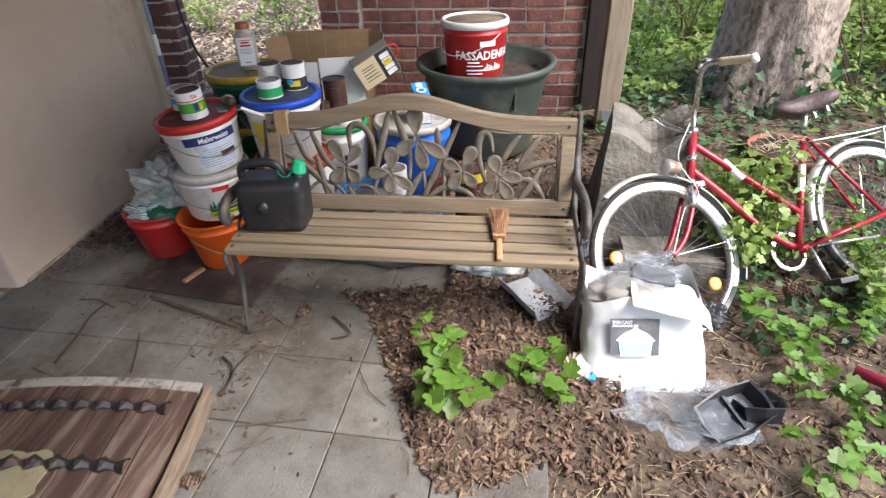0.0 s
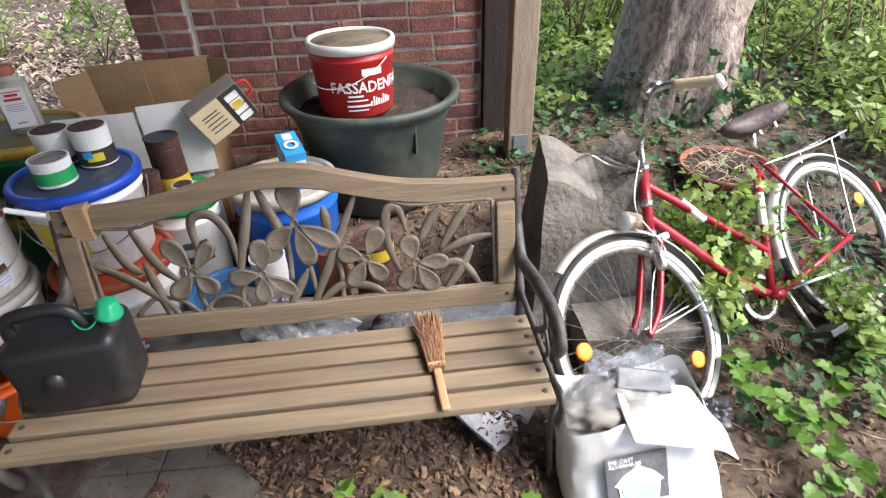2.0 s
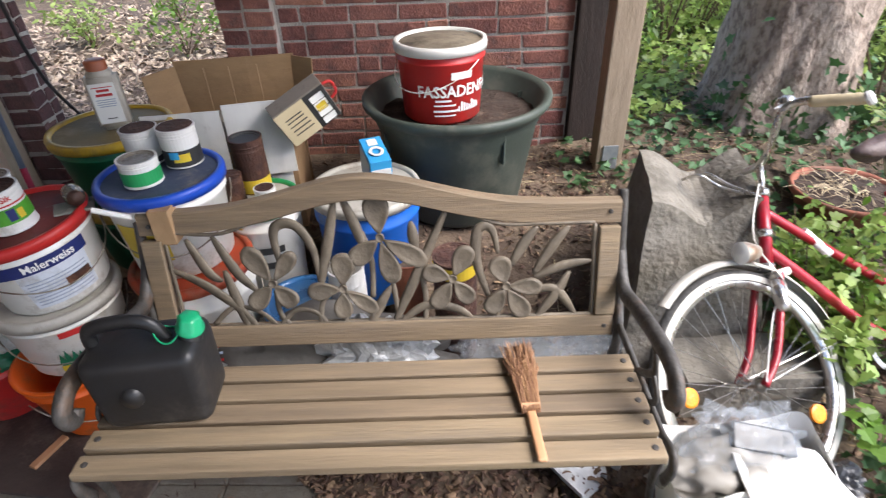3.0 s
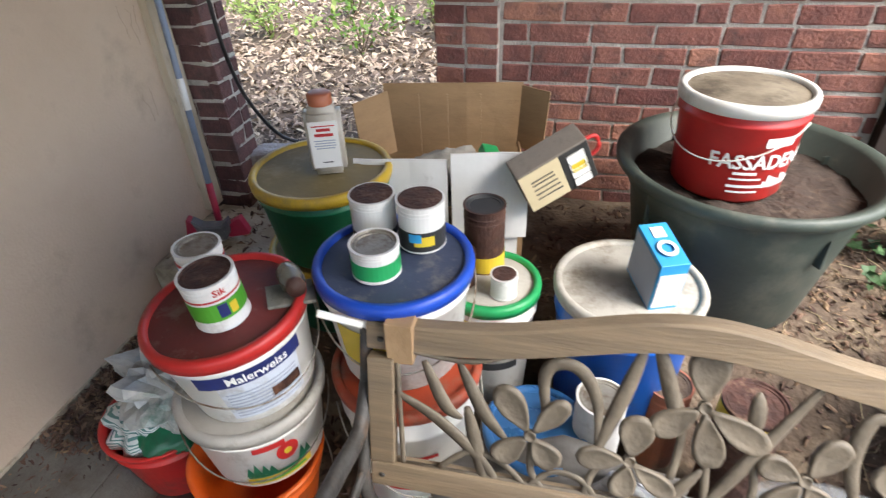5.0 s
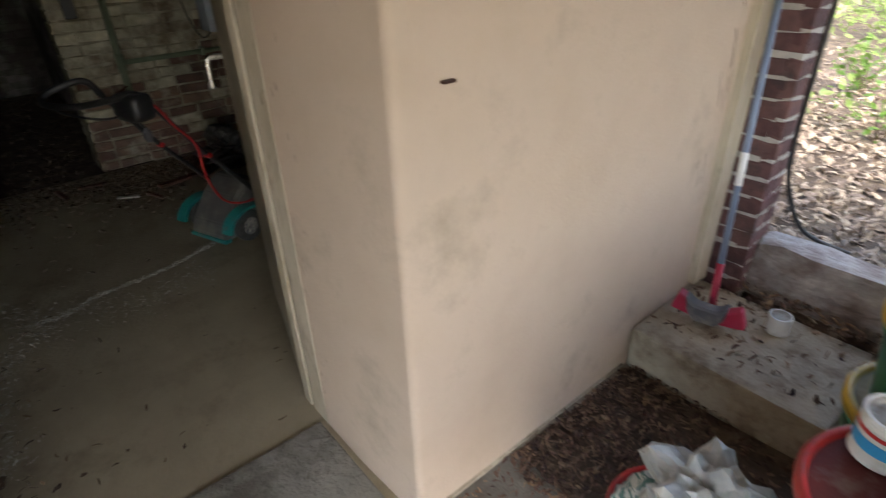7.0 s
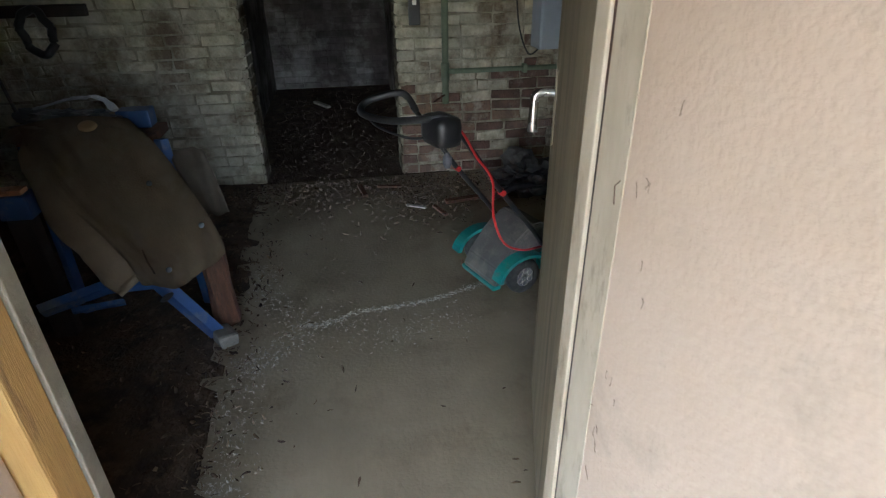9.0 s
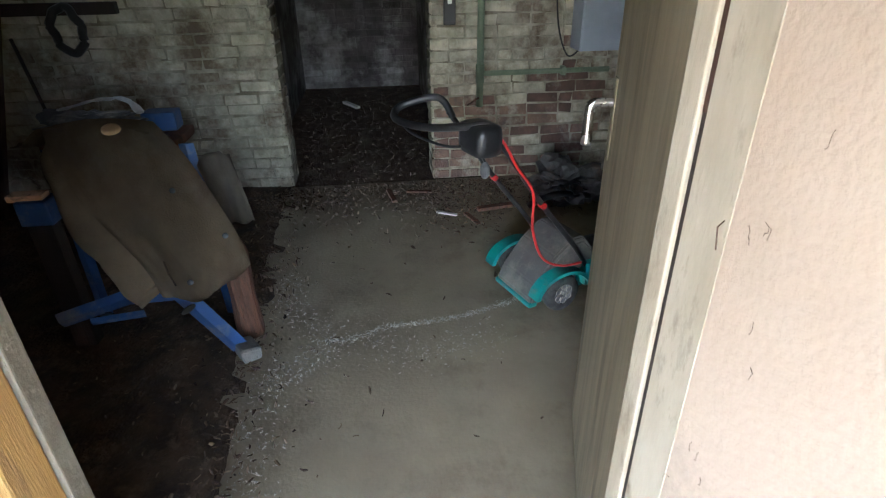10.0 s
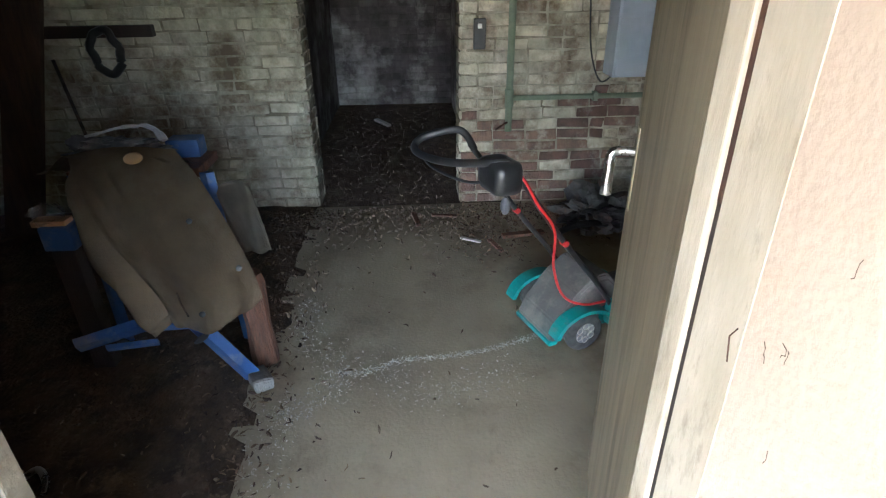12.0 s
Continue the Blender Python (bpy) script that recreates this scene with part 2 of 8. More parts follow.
setting("wall_stucco", splayed_wall(), M_STUCCO, "sand-coloured rendered wall with stains")
setting("wall_stucco_south", box(-2.84, -2.32, -3.2, 0.805, -0.1, TOP, 0.012), M_STUCCO, "sand-coloured rendered wall beside the doorway")
setting("wall_lintel", box(-2.84, -2.32, 0.805, 1.83, 2.12, TOP), M_STUCCO, "rendered lintel over the doorway")
# floor of the dark room, its walls and ceiling
setting("floor_room", box(-6.2, -2.32, -3.2, 3.3, -0.15, 0.0), M_FLOOR_IN, "damp stained concrete floor with efflorescence")
setting("ceiling_room", box(-10.2, -2.33, -3.2, 3.42, 2.32, 2.45), M_DARKBRICK, "dark low ceiling")
setting("wall_room_north", box(-6.2, -2.84, 3.3, 3.46, -0.1, TOP), M_WHITEBRICK, "limewashed brick wall")
setting("wall_room_south", box(-6.2, -2.84, -3.4, -3.2, -0.1, TOP), M_WHITEBRICK, "limewashed brick wall")
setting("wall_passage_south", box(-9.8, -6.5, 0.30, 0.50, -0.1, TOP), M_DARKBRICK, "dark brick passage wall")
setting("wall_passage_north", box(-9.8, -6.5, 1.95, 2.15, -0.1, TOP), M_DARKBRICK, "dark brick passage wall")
setting("wall_passage_end", box(-9.8, -9.6, 0.50, 1.95, -0.1, TOP), M_DARKBRICK, "dark brick end wall with pale lime patches")
setting("floor_passage", box(-9.8, -6.2, 0.3, 2.15, -0.15, 0.0), M_SOIL, "earthy passage floor with debris")
setting("wall_room_west", box(-6.5, -6.225, -3.4, 0.73, -0.1, TOP), M_LIMEJOINT, "limewashed brick wall")
setting("wall_room_west_2", box(-6.5, -6.225, 1.79, 3.5, -0.1, TOP), M_LIMEJOINT, "limewashed brick wall")
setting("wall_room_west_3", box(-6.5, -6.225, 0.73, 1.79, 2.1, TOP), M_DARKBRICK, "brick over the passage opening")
# brick wall behind the bench and the brick pier by the stuccoed wall
setting("wall_brick", box(-1.215, 0.43, 3.665, 3.9, 0.0, TOP + 0.1), M_MORTAR, "red clinker brick garden wall with grey joints")
setting("brick_pier", box(-2.42, -2.16, 3.485, 3.66, 0.0, TOP + 0.1), M_MORTAR, "dark red brick pier")
# porch roof
# Unseen roof, run far south and kept dark to cut light below.
setting("ceiling", box(-2.9, 0.85, -2.6, 3.95, TOP, TOP + 0.12), M_CEIL, "boarded porch roof, unseen and extended for shade")
setting("post", box(0.50, 0.62, 3.27, 3.39, 0.24, 2.276, 0.006), M_WOODPOST, "weathered timber porch post")
# Unseen beam, added to keep high light off the rendered wall.
setting("trim_eave_beam", box(0.50, 0.62, -2.6, 3.39, 2.28, TOP - 0.004, 0.006), M_DARKWOOD, "unseen dark beam added on the post to cut high light")
setting("trim_dark_post", box(0.435, 0.60, 3.62, 3.9, 0.1, TOP, 0.006), M_DARKWOOD, "dark stained timber at the wall end")


setting("trim_post_bracket", box(0.525, 0.595, 3.262, 3.268, 0.30, 0.42, 0.001), mat("galvanised_steel", (0.38, 0.40, 0.42), (0.27, 0.29, 0.31), rough=0.45, metal=0.5, scale=20, bump=0.05), "galvanised bracket at the foot of the post")


# ---- materials of the things ----
M_BENCHWOOD = mat("greyed_bench_wood", (0.26, 0.193, 0.12), (0.165, 0.122, 0.077), rough=0.7, scale=4, bump=0.15, fine=30, stretch=(0.5, 7, 7), dirt=(0.17, 0.13, 0.09), dirt_amount=0.3, dirt_scale=3, vary=0.12)
M_CAST = mat("weathered_cast_ornament", (0.165, 0.135, 0.098), (0.09, 0.073, 0.053), rough=0.6, scale=14, bump=0.15, fine=70)
M_IRON = mat("cast_iron", (0.10, 0.095, 0.09), (0.05, 0.045, 0.04), rough=0.55, metal=0.3, scale=20, bump=0.2, dirt=(0.15, 0.10, 0.07), dirt_amount=0.25, dirt_scale=8)
M_BLACKPL = mat("black_plastic", (0.012, 0.012, 0.013), (0.02, 0.02, 0.021), rough=0.42, scale=5, bump=0.04, dirt=(0.06, 0.055, 0.05), dirt_amount=0.18, dirt_scale=6)
M_WHITEPL = mat("white_bucket_plastic", (0.76, 0.75, 0.71), (0.68, 0.66, 0.61), rough=0.4, scale=4, bump=0.02, dirt=(0.34, 0.29, 0.23), dirt_amount=0.2, dirt_scale=5)
M_REDPL = mat("red_plastic", (0.55, 0.025, 0.02), (0.40, 0.02, 0.02), rough=0.42, scale=4, bump=0.02, dirt=(0.22, 0.05, 0.04), dirt_amount=0.25, dirt_scale=5)
M_REDLID = mat("dusty_dark_red_lid", (0.17, 0.025, 0.02), (0.10, 0.02, 0.02), rough=0.65, scale=5, bump=0.05, dirt=(0.22, 0.16, 0.13), dirt_amount=0.25, dirt_scale=7)
M_ORANGEPL = mat("orange_plastic", (0.80, 0.13, 0.01), (0.66, 0.10, 0.01), rough=0.42, scale=4, bump=0.02, dirt=(0.35, 0.12, 0.05), dirt_amount=0.15, dirt_scale=6)
M_RUSTLID = mat("orange_red_lid", (0.45, 0.07, 0.025), (0.33, 0.05, 0.02), rough=0.5, scale=5, bump=0.03, dirt=(0.30, 0.15, 0.10), dirt_amount=0.3, dirt_scale=6)
M_BLUELID = mat("blue_lid_rim", (0.012, 0.075, 0.50), (0.01, 0.055, 0.38), rough=0.4, scale=4, bump=0.02)
M_BLUEDUST = mat("dusty_slate_lid", (0.055, 0.07, 0.12), (0.03, 0.04, 0.075), rough=0.6, scale=6, bump=0.05, dirt=(0.18, 0.17, 0.16), dirt_amount=0.25, dirt_scale=8)
M_BLUEPL = mat("blue_drum_plastic", (0.01, 0.13, 0.55), (0.008, 0.09, 0.42), rough=0.38, scale=4, bump=0.02, dirt=(0.05, 0.08, 0.16), dirt_amount=0.2, dirt_scale=5)
M_LTBLUE = mat("pale_blue_plastic", (0.06, 0.22, 0.50), (0.04, 0.16, 0.40), rough=0.3, scale=4, bump=0.02, trans=0.25)
M_GREENPL = mat("green_bucket_plastic", (0.008, 0.16, 0.075), (0.006, 0.11, 0.05), rough=0.42, scale=4, bump=0.02, dirt=(0.02, 0.07, 0.04), dirt_amount=0.3, dirt_scale=5)
M_YELLOWPL = mat("yellow_lid_rim", (0.52, 0.34, 0.025), (0.40, 0.26, 0.02), rough=0.45, scale=4, bump=0.02, dirt=(0.24, 0.17, 0.06), dirt_amount=0.3, dirt_scale=7)
M_YELLOWDUST = mat("dusty_olive_lid", (0.22, 0.17, 0.075), (0.15, 0.115, 0.05), rough=0.7, scale=6, bump=0.05, dirt=(0.28, 0.23, 0.14), dirt_amount=0.3, dirt_scale=6)
M_GREYLID = mat("grey_dirty_lid", (0.50, 0.48, 0.43), (0.36, 0.34, 0.30), rough=0.6, scale=5, bump=0.05, dirt=(0.20, 0.17, 0.13), dirt_amount=0.35, dirt_scale=5)
M_TUB = mat("dark_green_tub_plastic", (0.065, 0.08, 0.065), (0.042, 0.054, 0.044), rough=0.55, scale=4, bump=0.05, dirt=(0.12, 0.12, 0.095), dirt_amount=0.28, dirt_scale=4)
M_GREENRIM = mat("bright_green_plastic", (0.02, 0.33, 0.10), (0.015, 0.26, 0.08), rough=0.4, scale=4, bump=0.02)
M_BROWNPAINT = mat("dried_brown_paint", (0.085, 0.036, 0.026), (0.04, 0.017, 0.013), rough=0.9, scale=24, bump=0.8, fine=60, dirt=(0.17, 0.10, 0.07), dirt_amount=0.25, dirt_scale=22)
M_RUSTY = mat("rusty_tin", (0.10, 0.045, 0.03), (0.05, 0.025, 0.02), rough=0.6, metal=0.35, scale=14, bump=0.2, dirt=(0.20, 0.09, 0.05), dirt_amount=0.3, dirt_scale=7)
M_TIN = mat("bare_tin", (0.40, 0.38, 0.33), (0.24, 0.21, 0.17), rough=0.5, metal=0.55, scale=14, bump=0.08, dirt=(0.14, 0.09, 0.055), dirt_amount=0.45, dirt_scale=12)
M_PAPER = mat("white_label", (0.72, 0.71, 0.68), (0.64, 0.63, 0.60), rough=0.6, scale=5, bump=0.02, dirt=(0.40, 0.37, 0.33), dirt_amount=0.15, dirt_scale=6)
M_NAVY = mat("navy_print", (0.012, 0.022, 0.13), (0.012, 0.02, 0.10), rough=0.5, scale=5, bump=0)
M_GREYPRINT = mat("grey_print_and_side_shade", (0.32, 0.36, 0.44), (0.26, 0.30, 0.38), rough=0.6, scale=5, bump=0)
M_BLACKPRINT = mat("black_print_and_mouth_shade", (0.02, 0.02, 0.02), (0.03, 0.03, 0.03), rough=0.55, scale=5, bump=0)
M_REDPRINT = mat("red_print", (0.50, 0.02, 0.02), (0.42, 0.02, 0.02), rough=0.5, scale=5, bump=0)
M_GREENPRINT = mat("green_print", (0.08, 0.33, 0.03), (0.06, 0.27, 0.02), rough=0.5, scale=5, bump=0)
M_DKGREENPRINT = mat("fir_green_print", (0.01, 0.16, 0.08), (0.01, 0.12, 0.06), rough=0.5, scale=5, bump=0)
M_YELLOWPRINT = mat("yellow_print", (0.66, 0.48, 0.03), (0.56, 0.40, 0.03), rough=0.5, scale=5, bump=0)
M_CYANPRINT = mat("cyan_print", (0.03, 0.32, 0.62), (0.03, 0.26, 0.54), rough=0.5, scale=5, bump=0)
M_WHITEPRINT = mat("white_print", (0.80, 0.79, 0.76), (0.74, 0.73, 0.70), rough=0.5, scale=5, bump=0)
M_CARD = mat("brown_cardboard", (0.36, 0.225, 0.115), (0.29, 0.18, 0.09), rough=0.85, scale=6, bump=0.06, fine=40, stretch=(1, 1, 4), dirt=(0.20, 0.13, 0.07), dirt_amount=0.2, dirt_scale=3)
M_CHROME = mat("dull_chrome", (0.62, 0.61, 0.58), (0.50, 0.48, 0.45), rough=0.28, metal=0.9, scale=12, bump=0.04, dirt=(0.25, 0.16, 0.10), dirt_amount=0.2, dirt_scale=14)
M_BIKERED = mat("bicycle_red_enamel", (0.36, 0.012, 0.025), (0.26, 0.01, 0.02), rough=0.3, scale=6, bump=0.02, dirt=(0.12, 0.03, 0.03), dirt_amount=0.2, dirt_scale=14)
M_RUBBER = mat("tyre_rubber", (0.03, 0.03, 0.03), (0.05, 0.048, 0.045), rough=0.85, scale=30, bump=0.2)
M_WHITEWALL = mat("whitewall_and_mudguard", (0.52, 0.50, 0.45), (0.38, 0.36, 0.31), rough=0.45, scale=9, bump=0.04, dirt=(0.28, 0.23, 0.17), dirt_amount=0.25, dirt_scale=9)
M_LEATHER = mat("brown_saddle_vinyl", (0.10, 0.065, 0.058), (0.065, 0.042, 0.038), rough=0.55, scale=12, bump=0.2)
M_GRIP = mat("ivory_grip", (0.60, 0.50, 0.32), (0.50, 0.40, 0.25), rough=0.5, scale=10, bump=0.05)
M_REFLECT = mat("orange_reflector", (0.85, 0.28, 0.01), (0.75, 0.22, 0.01), rough=0.25, scale=30, bump=0.1)
M_GREENCAP = mat("mint_green_cap", (0.01, 0.36, 0.16), (0.01, 0.30, 0.13), rough=0.35, scale=5, bump=0.02)
M_BRISTLE = mat("orange_bristle", (0.44, 0.235, 0.12), (0.27, 0.13, 0.065), rough=0.8, scale=20, bump=0.4, stretch=(10, 1, 10), island=0.3)
M_BRUSHWOOD = mat("brush_handle_wood", (0.55, 0.30, 0.16), (0.46, 0.24, 0.12), rough=0.5, scale=6, bump=0.05)
M_TAPE = mat("masking_tape", (0.40, 0.26, 0.14), (0.33, 0.21, 0.11), rough=0.7, scale=12, bump=0.1)

M_BAGGREY = mat("grey_plastic_film", (0.58, 0.57, 0.53), (0.30, 0.31, 0.30), rough=0.35, scale=9, bump=0.1, dirt=(0.03, 0.16, 0.11), dirt_amount=0.2, dirt_scale=5)

def word(text, size, material, parent, m=None, wrap=None, name="lettering", align="CENTER"):
    """Flat lettering in x-z facing -y, or wrapped round z at wrap=(radius, degrees, height)."""
    cu = bpy.data.curves.new("text", "FONT")
    cu.body, cu.size, cu.align_x, cu.resolution_u, cu.offset = text, size, align, 2, 0.022 * size
    ob = bpy.data.objects.new("text", cu)
    me = bpy.data.meshes.new_from_object(ob)
    bpy.data.objects.remove(ob)
    bm = bmesh.new()
    bm.from_mesh(me)
    bpy.data.meshes.remove(me)
    for v in bm.verts:
        x, z = v.co.x, v.co.y
        if wrap:
            r, a, h = wrap[:3]
            slope = wrap[3] if len(wrap) > 3 else 0.0
            rr = r + slope * z
            t = radians(a) + x / r
            v.co = (rr * math.cos(t), rr * math.sin(t), h + z)
        else:
            v.co = (x, 0, z)
    if m is not None:
        bm.transform(m)
    return part(name, bm, material, parent)


def band(r0, z0, r1, z1, a, width, bm=None, seg=14):
    """A printed patch on a cone, centred at a degrees."""
    return lathe([(r0, z0), (r1, z1)], seg, bm, None, a - width / 2, a + width / 2)


def wire_handle(r, z, drop, a, material, parent, name="wire_handle", grip=None):
    """A hanging bail from two lugs, sagging on the side at a degrees."""
    pts = []
    for i in range(25):
        t = math.pi * i / 24
        ang = radians(a - 90) + t
        rr = r + 0.012
        pts.append((rr * math.cos(ang), rr * math.sin(ang), z - drop * math.sin(t)))
    h = part(name, tube(pts, 0.0022, 6), material, parent, smooth=True)
    if grip:
        part("grip", tube([Vector(p) * 1.0 for p in pts[10:15]], 0.008, 8), grip, h, smooth=True)
    return h


def bucket(name, label, cat, at, r0, r1, h, body, rim=None, top=None, rim_label="", open_top=False, bail=None, group="paint buckets"):
    """A tapered pail with ribs under the rim and, if closed, a lid."""
    b = thing(name, label, cat, at, group)
    prof = [(0, 0.003), (r0 - 0.01, 0.0), (r0, 0.012), (r0 + (r1 - r0) * 0.78, h * 0.78), (r0 + (r1 - r0) * 0.80 + 0.006, h * 0.80), (r0 + (r1 - r0) * 0.83 + 0.006, h * 0.83),
            (r0 + (r1 - r0) * 0.84, h * 0.84), (r1, h * 0.97)]
    if open_top:
        prof += [(r1 + 0.008, h * 0.97), (r1 + 0.008, h), (r1 - 0.004, h), (r0, 0.02), (0, 0.02)]
    else:
        prof += [(r1, h)]
    part("body", lathe(prof, 48), body, b, smooth=False).data.shade_smooth()
    if not open_top:
        part("lid_rim", lathe([(r1 + 0.001, h - 0.026), (r1 + 0.009, h - 0.026), (r1 + 0.011, h - 0.004), (r1 + 0.006, h + 0.006), (r1 - 0.008, h + 0.006), (r1 - 0.012, h - 0.004)], 48), rim, b, rim_label, smooth=True)
        part("lid", lathe([(r1 - 0.012, h - 0.004), (r1 * 0.6, h - 0.003), (r1 * 0.55, h - 0.001), (0, h - 0.001)], 48), top or rim, b, smooth=True)
    if bail is not None:
        wire_handle(r1, h * 0.82, h * 0.45, bail, M_TIN, b)
    return b


def can(name, label, at, r, h, body, lidmat, stripe=None, a=-60, ring=True):
    c = thing(name, label, "paint can", at, "paint cans")
    part("body", lathe([(0, 0), (r, 0), (r + 0.0015, 0.002), (r + 0.0015, 0.005), (r, 0.007), (r, 0.78 * h), (r + 0.0012, 0.80 * h), (r, 0.82 * h), (r, 0.86 * h), (r + 0.0012, 0.88 * h), (r, 0.90 * h), (r, h - 0.006), (r + 0.002, h - 0.005), (r + 0.002, h), (r - 0.004, h)], 32), body, c, smooth=False)
    part("lid", lathe([(r - 0.003, h), (r - 0.007, h - 0.004), (r - 0.012, h - 0.0035), (r - 0.014, h - 0.006), (0, h - 0.006)] if ring else [(r - 0.003, h + 0.001), (0, h + 0.001)], 32), lidmat, c)
    if stripe:
        part("label_band", lathe([(r + 0.0006, stripe[0] * h), (r + 0.0012, stripe[0] * h), (r + 0.0012, stripe[1] * h), (r + 0.0006, stripe[1] * h)], 32), stripe[2], c)
    return c


# ---- bench ----
BX0, BX1 = -1.055, 0.262


def build_bench():
    b = thing("garden_bench", "weathered wooden garden bench with cast flower back panel", "bench", pose(0, 0, 0))

    def rail(u):
        """Middle height of the curved top rail along 0..1."""
        return 0.718 + 0.094 * math.exp(-((u - 0.47) / 0.21) ** 2) + 0.006 * (1 - u)

    bm = bmesh.new()
    n = 44
    ring = []
    for i in range(n + 1):
        u = i / n
        x = BX0 + (BX1 - BX0) * u
        c, half = rail(u), 0.031
        ring.append([bm.verts.new((x, 2.20 + dy + 0.2 * dz, c + dz)) for dy, dz in ((-0.017, -half + 0.004), (-0.013, -half), (0.013, -half), (0.017, -half + 0.004), (0.017, half - 0.004), (0.013, half), (-0.013, half), (-0.017, half - 0.004))])
    for p, q in zip(ring, ring[1:]):
        for j in range(8):
            bm.faces.new((p[j], p[(j + 1) % 8], q[(j + 1) % 8], q[j]))
    bm.faces.new(ring[0])
    bm.faces.new(ring[-1])
    bmesh.ops.recalc_face_normals(bm, faces=bm.faces)
    part("top_rail", bm, M_BENCHWOOD, b)
    tilt = pose(0, 2.105, 0.39, -14)
    part("bottom_rail", box(BX0 + 0.004, BX1 - 0.004, -0.017, 0.017, -0.032, 0.032, 0.004, None, tilt), M_BENCHWOOD, b)
    for x in (BX0 + 0.002, BX1 - 0.058):
        part("side_rail", box(x, x + 0.056, -0.016, 0.016, 0.034, 0.30, 0.004, None, tilt), M_BENCHWOOD, b)
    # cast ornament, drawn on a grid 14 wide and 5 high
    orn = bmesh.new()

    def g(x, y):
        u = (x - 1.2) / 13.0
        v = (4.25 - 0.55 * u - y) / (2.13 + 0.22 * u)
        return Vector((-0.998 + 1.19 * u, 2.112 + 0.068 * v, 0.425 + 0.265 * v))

    def petal(x, y, w, h, heart=None):
        """A dished drop-shaped petal, its narrow end at the heart of the flower."""
        own = bmesh.new()
        bmesh.ops.create_icosphere(own, subdivisions=3, radius=1.0)
        c, half, turn = g(x, y), h * 0.115, 0.0
        if heart:
            d = g(x, y) - g(*heart)
            turn = math.degrees(math.atan2(d.x, d.z))
            half = max(0.034, 0.88 * math.hypot(d.x, d.z))
        for v in own.verts:
            q = math.hypot(v.co.x, v.co.z)
            if v.co.y < 0:
                v.co.y = -0.55 - 0.9 * (q ** 4) * (1 - q ** 8) * 1.6 if q < 0.97 else v.co.y
            if heart:
                v.co.x *= 0.68 + 0.34 * v.co.z - 0.10 * v.co.z ** 2
        own.transform(Matrix.Translation(c) @ pose(0, -0.004, 0, -14) @ pose(0, 0, 0, 0, turn) @ Matrix.Diagonal(((w + h) * 0.055 if heart else w * 0.09, 0.008, half, 1)))
        merge(orn, own)

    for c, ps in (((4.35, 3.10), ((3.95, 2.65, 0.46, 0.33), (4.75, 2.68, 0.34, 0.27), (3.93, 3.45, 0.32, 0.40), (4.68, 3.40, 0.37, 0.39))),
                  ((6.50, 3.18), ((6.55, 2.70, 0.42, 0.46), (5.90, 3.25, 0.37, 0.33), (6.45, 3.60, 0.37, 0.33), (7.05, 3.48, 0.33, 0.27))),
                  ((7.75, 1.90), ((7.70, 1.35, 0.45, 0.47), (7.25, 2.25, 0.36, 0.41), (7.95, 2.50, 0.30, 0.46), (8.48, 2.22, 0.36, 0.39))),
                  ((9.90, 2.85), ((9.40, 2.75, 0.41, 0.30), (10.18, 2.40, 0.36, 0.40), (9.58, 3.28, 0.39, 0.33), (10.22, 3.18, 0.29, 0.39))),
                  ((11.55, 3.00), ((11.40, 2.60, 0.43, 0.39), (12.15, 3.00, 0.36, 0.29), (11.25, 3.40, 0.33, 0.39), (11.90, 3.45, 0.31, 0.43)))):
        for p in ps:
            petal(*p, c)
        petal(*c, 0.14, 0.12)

    def stem(*pts, r=0.0085, leaf=False):
        path = smooth_path([g(x, y) for x, y in pts], 5)
        tube(path, r * (1.75 if leaf else 1), 7, orn, None, 0.5, (lambda t: 0.25 + 0.85 * math.sin(math.pi * min(1, t * 0.9 + 0.08))) if leaf else None, up=(0, 1, 0))

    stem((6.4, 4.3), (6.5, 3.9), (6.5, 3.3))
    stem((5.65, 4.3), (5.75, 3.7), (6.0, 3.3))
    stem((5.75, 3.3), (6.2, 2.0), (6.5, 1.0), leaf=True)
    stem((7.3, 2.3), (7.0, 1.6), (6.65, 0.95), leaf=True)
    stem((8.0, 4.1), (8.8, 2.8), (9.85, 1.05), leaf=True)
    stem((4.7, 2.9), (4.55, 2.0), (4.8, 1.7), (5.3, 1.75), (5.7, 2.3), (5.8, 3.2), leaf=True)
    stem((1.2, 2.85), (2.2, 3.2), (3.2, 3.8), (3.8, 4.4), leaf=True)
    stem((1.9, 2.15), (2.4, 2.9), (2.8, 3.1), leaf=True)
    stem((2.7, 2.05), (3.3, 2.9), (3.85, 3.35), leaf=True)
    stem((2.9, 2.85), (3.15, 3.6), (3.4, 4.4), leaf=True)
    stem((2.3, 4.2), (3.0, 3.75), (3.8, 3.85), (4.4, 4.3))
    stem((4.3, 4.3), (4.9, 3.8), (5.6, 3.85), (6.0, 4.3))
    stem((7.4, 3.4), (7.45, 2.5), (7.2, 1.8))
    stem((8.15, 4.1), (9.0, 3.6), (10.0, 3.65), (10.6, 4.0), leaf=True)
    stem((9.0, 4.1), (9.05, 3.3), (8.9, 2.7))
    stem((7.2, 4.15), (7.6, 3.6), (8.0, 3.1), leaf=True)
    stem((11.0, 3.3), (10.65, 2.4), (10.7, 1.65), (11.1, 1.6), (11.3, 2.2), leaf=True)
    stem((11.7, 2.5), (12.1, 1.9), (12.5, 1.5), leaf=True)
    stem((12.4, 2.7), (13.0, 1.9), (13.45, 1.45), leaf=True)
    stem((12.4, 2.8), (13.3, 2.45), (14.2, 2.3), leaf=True)
